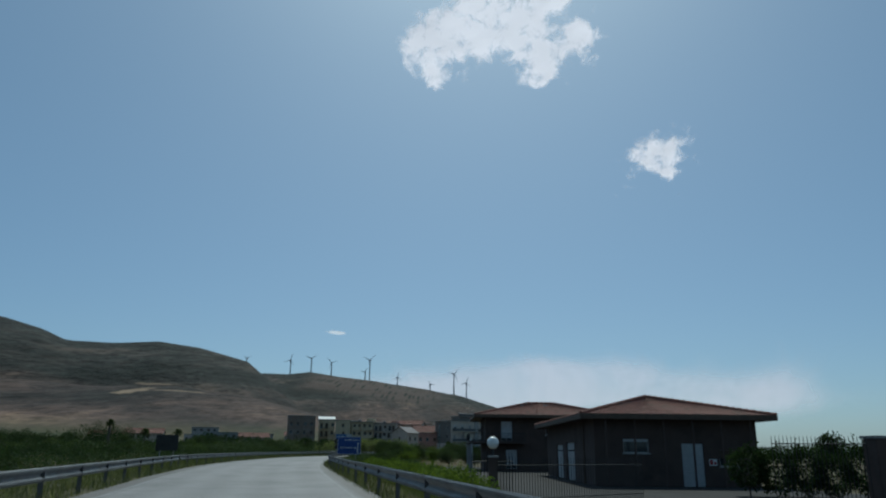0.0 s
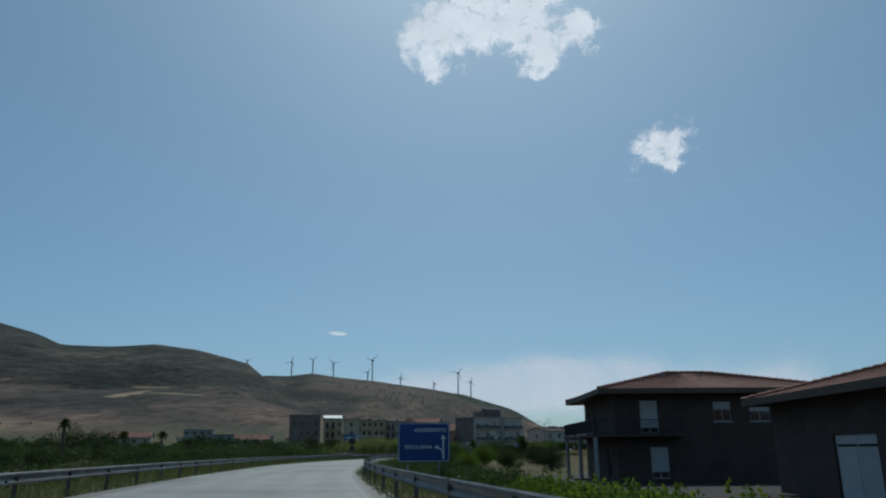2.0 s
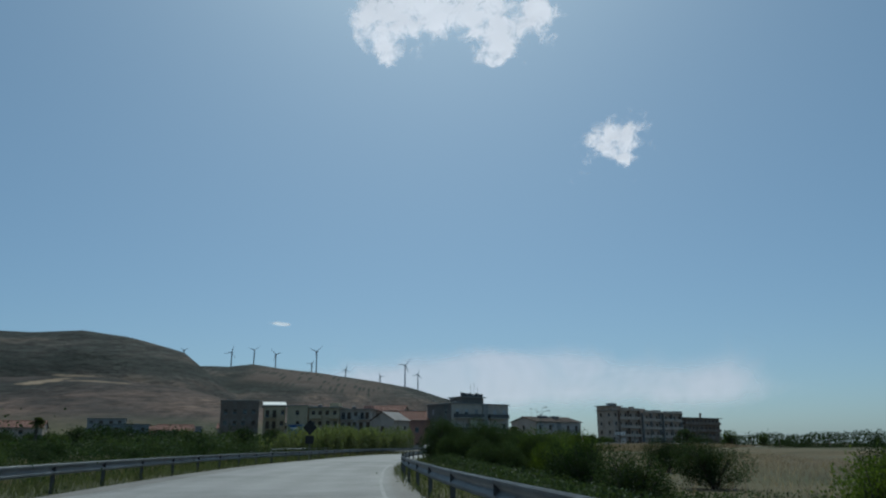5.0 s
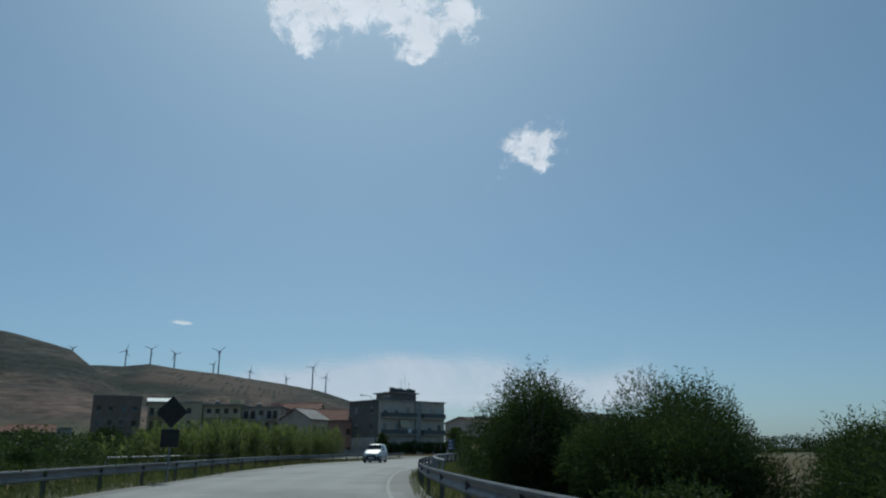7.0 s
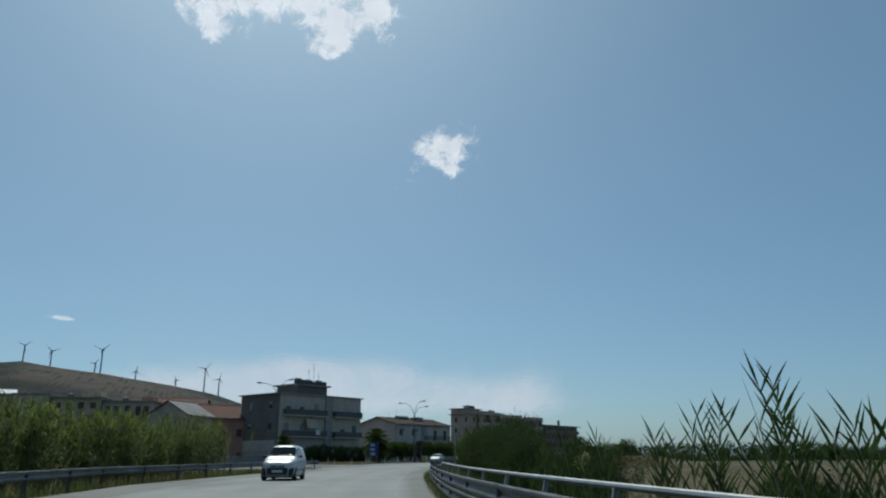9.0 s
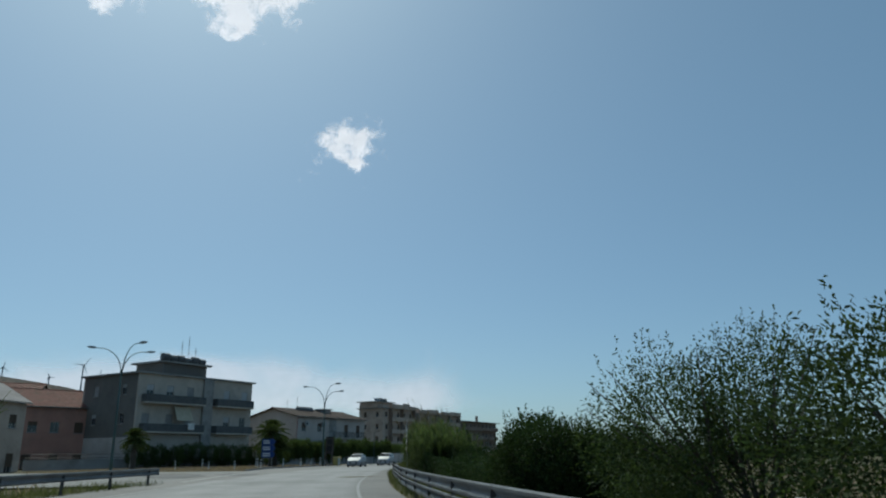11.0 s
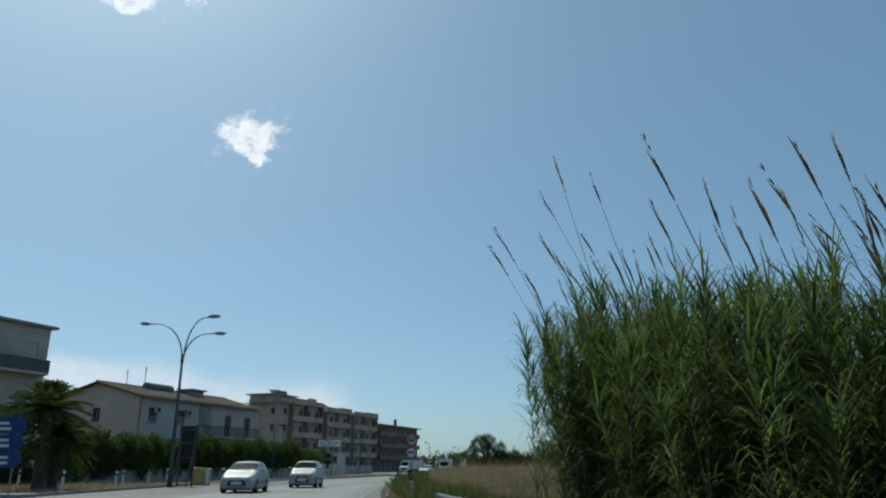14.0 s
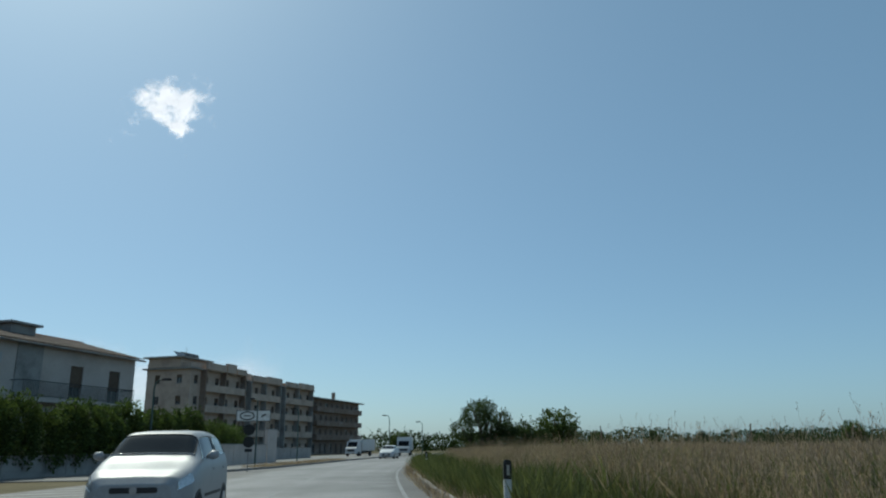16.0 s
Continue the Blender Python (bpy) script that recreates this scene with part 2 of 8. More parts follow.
    "white_car": surface("white_car_paint", (0.5, 0.51, 0.52), (0.57, 0.58, 0.59), 1.0, 0.35, 0, 60, stain=(0.58, 0.58, 0.57), stain_scale=1.2),
    "dark_plastic": surface("dark_plastic", (0.018, 0.018, 0.019), (0.03, 0.03, 0.03), 3, 0.6, 0.1, 50),
    "rubber": surface("tyre_rubber", (0.015, 0.015, 0.015), (0.03, 0.029, 0.028), 5, 0.85, 0.2, 40),
    "rim": surface("wheel_rim", (0.35, 0.35, 0.36), (0.48, 0.48, 0.49), 3, 0.35, 0, 30, metal=0.8),
    "car_glass": glass("car_glass", (0.012, 0.014, 0.016), 0.05, 0.18),
    "lamp_glass": surface("lamp_glass", (0.5, 0.52, 0.54), (0.65, 0.67, 0.69), 3, 0.08, 0, 30, metal=0.5),
    "turbine": surface("turbine_white", (0.3, 0.31, 0.33), (0.36, 0.37, 0.39), 0.05, 0.5, 0, 1),
    # damaged plaster, with the shade of the left face put into its colour
    "shaded_wall": surface("shaded_brown_grey_plaster", (0.15, 0.135, 0.12), (0.21, 0.19, 0.17), 0.6, 0.9, 0.4, 14, stain=(0.11, 0.1, 0.09), stain_scale=0.3),
    "balcony_panel": surface("dark_balcony_panel", (0.07, 0.075, 0.075), (0.12, 0.125, 0.125), 1.5, 0.7, 0.2, 20, stain=(0.12, 0.115, 0.11), stain_scale=0.8),
    "sign_brown": surface("sign_brown", (0.04, 0.035, 0.03), (0.06, 0.05, 0.042), 1.5, 0.5, 0.02, 20),
    "poster": surface("poster_blue", (0.03, 0.09, 0.24), (0.06, 0.15, 0.33), 1, 0.6, 0, 20),
}


# ---- building helpers ----
def group_of(name, label, category, at_pose=None, group="", kind=""):
    ob = new(name)
    ob.empty_display_size = 0.3
    if at_pose is not None:
        ob.matrix_world = at_pose
    return tagged(ob, label, category, group, kind)


def to_mesh(bm, name, smooth=False):
    if isinstance(bm, bpy.types.Mesh):
        return bm
    bmesh.ops.recalc_face_normals(bm, faces=bm.faces)
    me = bpy.data.meshes.new(name)
    bm.to_mesh(me)
    bm.free()
    if smooth:
        for p in me.polygons:
            p.use_smooth = True
    return me


def part(name, bm, material, parent=None, label="", smooth=False):
    me = to_mesh(bm, name, smooth)
    if material and not me.materials:
        me.materials.append(M[material])
    ob = new(name, me)
    if parent is not None:
        ob.parent = parent
    return tagged(ob, label)


def thing(name, bm, material, label, category, kind="", group="", smooth=False, at_pose=None):
    ob = part(name, bm, material, None, "", smooth)
    if at_pose is not None:
        ob.matrix_world = at_pose
    return tagged(ob, label, category, group, kind)


def box(bm, x0, x1, y0, y1, z0, z1, m=None):
    vs = [bm.verts.new((x, y, z)) for z in (z0, z1) for x, y in ((x0, y0), (x1, y0), (x1, y1), (x0, y1))]
    for f in ((0, 3, 2, 1), (4, 5, 6, 7), (0, 1, 5, 4), (1, 2, 6, 5), (2, 3, 7, 6), (3, 0, 4, 7)):
        bm.faces.new([vs[k] for k in f])
    if m is not None:
        bmesh.ops.transform(bm, matrix=m, verts=vs)
    return vs


def boxes(*dims, bevel=0.0):
    bm = bmesh.new()
    for d in dims:
        box(bm, *d)
    if bevel:
        bmesh.ops.bevel(bm, geom=bm.edges[:], offset=bevel, segments=2, affect="EDGES")
    return bm


def tube(bm, points, radii, sides=8, cap=True):
    """A tapered tube through points."""
    rings = []
    pts = [Vector(p) for p in points]
    for k, p in enumerate(pts):
        d = (pts[min(k + 1, len(pts) - 1)] - pts[max(k - 1, 0)]).normalized()
        ref = Vector((1, 0, 0)) if abs(d.x) < 0.9 else Vector((0, 1, 0))
        u = d.cross(ref).normalized()
        v = d.cross(u)
        r = radii[k] if hasattr(radii, "__len__") else radii
        rings.append([bm.verts.new(p + (u * math.cos(a) + v * math.sin(a)) * r) for a in (2 * math.pi * j / sides for j in range(sides))])
    for a, b in zip(rings, rings[1:]):
        for j in range(sides):
            bm.faces.new((a[j], a[(j + 1) % sides], b[(j + 1) % sides], b[j]))
    if cap:
        bm.faces.new(rings[0][::-1])
        bm.faces.new(rings[-1])
    return rings


def prism(bm, outline, y0, y1, m=None):
    """An outline in x, z pushed from y0 to y1."""
    a = [bm.verts.new((x, y0, z)) for x, z in outline]
    b = [bm.verts.new((x, y1, z)) for x, z in outline]
    bm.faces.new(a)
    bm.faces.new(b[::-1])
    for k in range(len(a)):
        j = (k + 1) % len(a)
        bm.faces.new((a[k], b[k], b[j], a[j]))
    if m is not None:
        bmesh.ops.transform(bm, matrix=m, verts=a + b)
    return a + b


def quads_mesh(name, v, material):
    """v: an array of n x 4 x 3 corners, one quad each."""
    me = bpy.data.meshes.new(name)
    n = len(v)
    me.from_pydata(v.reshape(-1, 3).tolist(), [], np.arange(n * 4).reshape(n, 4).tolist())
    me.materials.append(M[material])
    return me


# ---- the road's line ----
AXIS = [(8.2, -41.2), (5.1, -25.5), (1.9, -9.8), (-1.2, 5.9), (-4.3, 21.6), (-7.4, 37.3), (-10.2, 53.0), (-12.5, 68.9), (-14.2, 84.8), (-15.5, 100.7),
        (-15.8, 116.7), (-15.0, 132.7), (-12.9, 148.5), (-9.6, 164.2), (-5.2, 179.6), (-0.3, 194.8), (5.2, 209.8), (11.5, 224.5), (18.4, 239.0),
        (26.0, 253.0), (34.6, 266.5), (43.9, 279.5), (53.8, 292.1), (64.4, 304.1), (75.5, 315.6), (87.2, 326.5), (99.4, 336.9), (111.6, 347.3),
        (136.0, 368.0), (160.3, 388.7), (196.9, 419.8), (300.0, 507.0)]


def spline(pts, step):
    out = []
    for k in range(len(pts) - 1):
        p0, p1, p2, p3 = (np.array(pts[min(max(k + j, 0), len(pts) - 1)]) for j in (-1, 0, 1, 2))
        n = max(int(np.linalg.norm(p2 - p1) / step), 1)
        for j in range(n):
            u = j / n
            out.append(0.5 * ((2 * p1) + (p2 - p0) * u + (2 * p0 - 5 * p1 + 4 * p2 - p3) * u ** 2 + (3 * p1 - p0 - 3 * p2 + p3) * u ** 3))
    out.append(np.array(pts[-1]))
    return np.array(out)


LINE = spline(AXIS, 1.0)
ALONG = np.concatenate([[0], np.cumsum(np.linalg.norm(np.diff(LINE, axis=0), axis=1))]) - 42.0
TAN = np.gradient(LINE, axis=0)
TAN /= np.linalg.norm(TAN, axis=1)[:, None]


def at(s, off, z=0.0):
    """The place s metres along the road's line and off metres to its right."""
    x, y = np.interp(s, ALONG, LINE[:, 0]), np.interp(s, ALONG, LINE[:, 1])
    tx, ty = np.interp(s, ALONG, TAN[:, 0]), np.interp(s, ALONG, TAN[:, 1])
    return Vector((x + ty * off, y - tx * off, z))


def heading(s):
    """Degrees by which the road's line turns from +y at s, for pose()'s rz."""
    tx, ty = np.interp(s, ALONG, TAN[:, 0]), np.interp(s, ALONG, TAN[:, 1])
    return math.degrees(math.atan2(-tx, ty))


def road_side(x, y):
    """Along and off for arrays of places."""
    p = np.stack([x, y], -1)[..., None, :]
    q = LINE[::2]
    d = ((p - q) ** 2).sum(-1)
    k = d.argmin(-1)
    t = TAN[::2][k]
    v = p[..., 0, :] - q[k]
    return ALONG[::2][k], v[..., 0] * t[..., 1] - v[..., 1] * t[..., 0]


def knots(s, *pairs):
    return np.interp(s, [p[0] for p in pairs], [p[1] for p in pairs])


def right_line(s):
    return knots(s, (-40, 1.8), (60, 1.6), (90, 1.3), (115, 1.7), (180, 1.2), (240, 1.1), (290, 1.7), (340, 2.0))


def left_line(s):
    return knots(s, (-40, -4.2), (0, -4.2), (21, -4.6), (35, -5.3), (56, -5.9), (75, -6.4), (112, -5.8), (120, -5.7), (145, -6.5), (180, -7.4), (219, -6.8), (260, -6.0), (300, -5.2), (340, -5.0))


def right_rail(s):
    return knots(s, (-40, 2.5), (40, 2.55), (75, 2.2), (105, 2.6), (125, 2.5), (150, 2.65), (175, 2.75), (220, 2.95), (246, 2.4))


def left_rail(s):
    return knots(s, (-40, -4.9), (13, -5.0), (33, -6.2), (52, -7.3), (68, -7.3), (111, -7.6), (137, -7.6), (150, -7.8), (165, -9.4), (182, -11.2), (200, -9.8), (219, -8.4))


def smooth(a, b, x):
    t = np.clip((x - a) / (b - a), 0, 1)
    return t * t * (3 - 2 * t)


def hill_height(x, y):
    """Height of the hills: a broad shoulder near, a longer ridge behind it."""
    r, az = np.hypot(x, y), np.degrees(np.arctan2(x, y))
    ridge_a = knots(az, (-75, 5.0), (-45, 8.6), (-31.7, 8.35), (-29, 7.7), (-27.5, 7.1), (-24.5, 7.15), (-21.4, 7.4), (-18.6, 7.1), (-14.9, 6.35), (-13.6, 5.4), (-11, 3.2), (-7, 1.6), (-2, 0.3), (2, 0.0))
    ridge_b = knots(az, (-60, 3), (-30, 4.5), (-13.3, 5.4), (-11.9, 5.38), (-10.2, 5.6), (-8, 5.3), (-5.3, 5.05), (-1.8, 4.55), (1.3, 4.15), (3.9, 3.35), (5.2, 2.95), (7.3, 1.7), (10, 0.6), (13, 0.1), (16, 0))
    za = 1500 * np.tan(np.radians(ridge_a)) * smooth(700, 1500, r) ** 1.1 * (1 - 0.75 * smooth(1550, 2300, r))
    zb = 2000 * np.tan(np.radians(ridge_b)) * smooth(600, 2000, r) ** 1.6 * (1 - 0.8 * smooth(2050, 3300, r))
    ridge_c = knots(az, (-75, 4.0), (-45, 4.4), (-28, 4.2), (-20, 4.3), (-15, 3.7), (-11, 2.9), (-7, 2.0), (-3, 0.9), (0, 0.0))
    zc = 980 * np.tan(np.radians(ridge_c)) * smooth(380, 980, r) ** 1.2 * (1 - 0.6 * smooth(1000, 1350, r))
    return np.maximum(np.maximum(za, zb), zc)


def ground_height(x, y):
    s, off = road_side(x, y)
    z = -0.07 - 0.0 * s
    right = np.where(s < 95, -0.85, np.where(s < 240, -0.75, -0.25))
    near = smooth(3.4, 8.5, off)
    z = z + right * near * (1 - smooth(120, 260, off))
    z = z + np.where((s > 252) & (s < 330), 0.45 * smooth(4.0, 8.0, off) * (1 - smooth(25, 60, off)), 0)
    z = z - np.where(s < 215, 0.45, 0.0) * smooth(9, 16, -off) * (1 - smooth(120, 260, -off))
    return z + hill_height(x, y)


def ground_z(x, y):
    return float(ground_height(np.array([x]), np.array([y]))[0])

# ---- ground, hills, road ----
def build_ground():
    rad = np.concatenate([np.arange(1.5, 150, 2.5), np.arange(150, 330, 4.0), 330 * 1.045 ** np.arange(0, 61)])
    az = np.radians(np.concatenate([np.arange(-80, 40, 0.6), np.arange(40, 280, 1.5)]))
    R, A = np.meshgrid(rad, az, indexing="ij")
    X, Y = R * np.sin(A), 130 + R * np.cos(A)
    Z = np.empty_like(X)
    for k in range(len(rad)):
        Z[k] = ground_height(X[k], Y[k])
    H = hill_height(X, Y)
    for i in range(len(rad)):
        for j in range(len(az)):
            h = H[i, j]
            if h > 3:
                p = Vector((X[i, j], Y[i, j], 0))
                Z[i, j] += (noise.fractal(p * 0.006, 1.0, 2.0, 5) * 0.07 - abs(noise.noise(p * 0.0045)) * 0.13) * min(h, 80) * (1 - smooth(0.72, 0.98, h / 200))
            elif rad[i] > 30:
                Z[i, j] += 0.12 * noise.noise(Vector((X[i, j], Y[i, j], 0)) * 0.15) * min(1, (rad[i] - 30) / 60)
    n, m = X.shape
    verts = [(0, 130, -0.07)] + list(zip(X.ravel().tolist(), Y.ravel().tolist(), Z.ravel().tolist()))
    faces = [(0, 1 + (j + 1) % m, 1 + j) for j in range(m)]
    faces += [(1 + i * m + j, 1 + i * m + (j + 1) % m, 1 + (i + 1) * m + (j + 1) % m, 1 + (i + 1) * m + j) for i in range(n - 1) for j in range(m)]
    me = bpy.data.meshes.new("ground")
    me.from_pydata(verts, [], faces)
    for p in me.polygons:
        p.use_smooth = True
    return me


def ground_material():
    m, n, l = nodes_of("earth_and_scrub")
    bs = n["Principled BSDF"]
    geo = n.new("ShaderNodeNewGeometry")
    sep = n.new("ShaderNodeSeparateXYZ")
    l.new(geo.outputs["Position"], sep.inputs[0])

    def tex(scale, detail=6.0, rough=0.65, kind="ShaderNodeTexNoise"):
        t = n.new(kind)
        t.inputs["Scale"].default_value = scale
        if kind == "ShaderNodeTexNoise":
            t.inputs["Detail"].default_value, t.inputs["Roughness"].default_value = detail, rough
        l.new(geo.outputs["Position"], t.inputs["Vector"])
        return t

    def step(src, a, b):
        r = n.new("ShaderNodeMapRange")
        r.interpolation_type = "SMOOTHSTEP"
        r.inputs["From Min"].default_value, r.inputs["From Max"].default_value = a, b
        l.new(src, r.inputs["Value"])
        return r.outputs[0]

    big, mid, fine = tex(0.012), tex(0.12), tex(3.0)
    dry = ramp(n, l, mid.outputs[0], [(0.25, (0.085, 0.068, 0.04)), (0.55, (0.13, 0.102, 0.06)), (0.8, (0.18, 0.142, 0.088))]).outputs[0]
    green = ramp(n, l, mid.outputs[0], [(0.25, (0.03, 0.042, 0.018)), (0.55, (0.055, 0.065, 0.028)), (0.8, (0.11, 0.095, 0.05))]).outputs[0]
    # dry field to the east of the road, greener scrub to the west
    side = step(sep.outputs["X"], -30, 10)
    col = mixed(n, l, side, green, dry)
    patch = ramp(n, l, big.outputs[0], [(0.42, grey(0)), (0.62, grey(0.75))]).outputs[0]
    col = mixed(n, l, patch, col, mixed(n, l, side, dry, green))
    # hills: brown slopes with scrub in bands and a grove planted in rows
    tilt = n.new("ShaderNodeVectorMath")
    tilt.operation = "MULTIPLY"
    tilt.inputs[1].default_value = (1, 0.3, 2.6)
    l.new(geo.outputs["Position"], tilt.inputs[0])
    bandn = n.new("ShaderNodeTexNoise")
    bandn.inputs["Scale"].default_value, bandn.inputs["Detail"].default_value, bandn.inputs["Roughness"].default_value = 0.006, 9, 0.62
    l.new(tilt.outputs[0], bandn.inputs["Vector"])

    def slope_tex(scale, detail=8.0, rough=0.7):
        t = tex(scale, detail, rough)
        l.new(tilt.outputs[0], t.inputs["Vector"])
        return t
    high = ramp(n, l, bandn.outputs[0], [(0.38, (0.016, 0.022, 0.019)), (0.5, (0.03, 0.034, 0.03)), (0.58, (0.055, 0.05, 0.043)), (0.7, (0.13, 0.1, 0.075))]).outputs[0]
    low = ramp(n, l, bandn.outputs[0], [(0.36, (0.024, 0.024, 0.021)), (0.46, (0.055, 0.042, 0.037)), (0.56, (0.115, 0.078, 0.062)), (0.66, (0.26, 0.175, 0.12))]).outputs[0]
    rough_z = n.new("ShaderNodeMath")
    rough_z.operation = "MULTIPLY_ADD"
    l.new(tex(0.006, 5).outputs[0], rough_z.inputs[0])
    rough_z.inputs[1].default_value = 90.0
    l.new(sep.outputs["Z"], rough_z.inputs[2])
    slope = mixed(n, l, step(rough_z.outputs[0], 105, 150), low, high)
    scrubby = ramp(n, l, slope_tex(0.07, 8, 0.8).outputs[0], [(0.38, grey(0.35)), (0.62, grey(1.5))]).outputs[0]
    slope = mixed(n, l, 1.0, slope, scrubby, "MULTIPLY")
    # a pale quarry cut and tracks on the shoulder, a knoll dark with scrub
    for qx, qy, qz, rx, rz, tint in ((-321, 761, 58, 13, 6, (0.27, 0.2, 0.135)), (-406, 1014, 87, 24, 2.2, (0.22, 0.165, 0.115)), (-284, 790, 60, 22, 1.2, (0.22, 0.165, 0.115)), (-285, 1560, 130, 85, 26, (0.013, 0.018, 0.015))):
        off_ = n.new("ShaderNodeVectorMath")
        off_.operation = "SUBTRACT"
        off_.inputs[1].default_value = (qx, qy, qz)
        l.new(geo.outputs["Position"], off_.inputs[0])
        sc = n.new("ShaderNodeVectorMath")
        sc.operation = "MULTIPLY"
        sc.inputs[1].default_value = (1 / rx, 1 / 300, 1 / rz)
        l.new(off_.outputs[0], sc.inputs[0])
        ln = n.new("ShaderNodeVectorMath")
        ln.operation = "LENGTH"
        l.new(sc.outputs[0], ln.inputs[0])
        wob = n.new("ShaderNodeMath")
        wob.operation = "MULTIPLY_ADD"
        l.new(tex(0.05, 4).outputs[0], wob.inputs[0])
        wob.inputs[1].default_value = 2.6
        l.new(ln.outputs["Value"], wob.inputs[2])
        cut = n.new("ShaderNodeMapRange")
        cut.inputs["From Min"].default_value, cut.inputs["From Max"].default_value, cut.inputs["To Min"].default_value, cut.inputs["To Max"].default_value = 2.0, 2.5, 1.0, 0.0
        l.new(wob.outputs[0], cut.inputs["Value"])
        slope = mixed(n, l, cut.outputs[0], slope, tint)
    # an orchard planted in rows on the far ridge
    rows_ = n.new("ShaderNodeVectorMath")
    rows_.operation = "MULTIPLY"
    rows_.inputs[1].default_value = (0.095, 0.0068, 0.0)
    l.new(geo.outputs["Position"], rows_.inputs[0])
    dots = n.new("ShaderNodeTexVoronoi")
    dots.inputs["Scale"].default_value, dots.inputs["Randomness"].default_value = 1.0, 0.45
    l.new(rows_.outputs[0], dots.inputs["Vector"])
    dot = ramp(n, l, dots.outputs["Distance"], [(0.24, grey(0.9)), (0.4, grey(0))]).outputs[0]
    grove = mixed(n, l, 1.0, step(sep.outputs["X"], -330, -270), step(sep.outputs["X"], 40, -60), "MULTIPLY")
    grove = mixed(n, l, 1.0, grove, step(sep.outputs["Y"], 1480, 1560), "MULTIPLY")
    grove = mixed(n, l, 1.0, grove, step(tex(0.004, 3).outputs[0], 0.36, 0.46), "MULTIPLY")
    slope = mixed(n, l, grove, slope, (0.088, 0.066, 0.054))
    dot = mixed(n, l, 1.0, dot, grove, "MULTIPLY")
    slope = mixed(n, l, dot, slope, (0.016, 0.022, 0.017))
    col = mixed(n, l, step(sep.outputs["Z"], 6, 26), col, slope)
    g = ramp(n, l, fine.outputs[0], [(0.3, grey(0.75)), (0.7, grey(1.2))]).outputs[0]
    col = mixed(n, l, 1.0, col, g, "MULTIPLY")
    l.new(col, bs.inputs["Base Color"])
    bs.inputs["Roughness"].default_value = 0.95
    bs.inputs["Specular IOR Level"].default_value = 0.15
    b = n.new("ShaderNodeBump")
    b.inputs["Strength"].default_value, b.inputs["Distance"].default_value = 0.6, 0.06
    l.new(fine.outputs[0], b.inputs["Height"])
    # gullies and ledges of the slopes
    gully = n.new("ShaderNodeBump")
    gully.inputs["Distance"].default_value = 22.0
    l.new(step(sep.outputs["Z"], 10, 40), gully.inputs["Strength"])
    l.new(slope_tex(0.016, 9, 0.6).outputs[0], gully.inputs["Height"])
    l.new(b.outputs[0], gully.inputs["Normal"])
    l.new(gully.outputs[0], bs.inputs["Normal"])
    return m


M["ground"] = ground_material()


def lane_material():
    """Asphalt polished pale in the wheel tracks, dark and gritty on the shoulders."""
    m = surface("asphalt_lane", (0.14, 0.137, 0.136), (0.19, 0.186, 0.184), 0.35, 0.68, 0.5, 60, stain=(0.055, 0.054, 0.054), stain_scale=0.1, spec=0.4)
    n, l = m.node_tree.nodes, m.node_tree.links
    bs = n["Principled BSDF"]
    col = bs.inputs["Base Color"].links[0].from_socket
    a = n.new("ShaderNodeAttribute")
    a.attribute_name = "track"
    grit = noise_node(n, l, 1.4, 6, 0.7)
    f = n.new("ShaderNodeMath")
    f.operation = "MULTIPLY_ADD"
    l.new(grit.outputs[0], f.inputs[0])
    f.inputs[1].default_value = 0.25
    l.new(a.outputs["Fac"], f.inputs[2])
    g = ramp(n, l, f.outputs[0], [(0.1, (0.62, 0.58, 0.54)), (0.45, (0.95, 0.95, 0.95)), (0.95, (1.22, 1.22, 1.22))]).outputs[0]
    l.new(mixed(n, l, 1.0, col, g, "MULTIPLY"), bs.inputs["Base Color"])
    return m


M["asphalt_lane"] = lane_material()
thing("ground", build_ground(), "ground", "dry fields and scrub rising to bare brown hills", "ground", "structure")


def strip(s0, s1, inner, outer, z=0.0, step=2.0, cols=2, thick=0.0):
    """A ribbon along the road between two offsets, which are numbers or functions of s."""
    bm = bmesh.new()
    n = max(int((s1 - s0) / step), 1)
    rows = []
    for k in range(n + 1):
        s = s0 + (s1 - s0) * k / n
        a = float(inner(s)) if callable(inner) else inner
        b = float(outer(s)) if callable(outer) else outer
        rows.append([bm.verts.new(at(s, a + (b - a) * j / cols, z)) for j in range(cols + 1)])
    for p, q in zip(rows, rows[1:]):
        for j in range(cols):
            bm.faces.new((p[j], p[j + 1], q[j + 1], q[j]))
    if thick:
        r = bmesh.ops.extrude_face_region(bm, geom=bm.faces[:])
        for v in r["geom"]:
            if isinstance(v, bmesh.types.BMVert):
                v.co.z -= thick
    return bm


def far_kerb(s):
    return knots(s, (221, -9.0), (249, -11.2), (262, -12.2), (285, -11.0), (300, -9.6), (316, -6.6), (330, -5.9), (420, -5.8))


def road_left(s):
    return knots(s, (-40, -4.7), (13, -4.8), (33, -5.9), (56, -6.7), (112, -7.0), (150, -7.3), (182, -10.2), (205, -9.0), (221, -9.0)) if s < 221 else far_kerb(s)


def road_right(s):
    return right_line(s) + knots(s, (-40, 0.6), (60, 0.8), (110, 0.95), (180, 1.3), (230, 1.4), (247, 1.0), (300, 0.75), (420, 0.6))


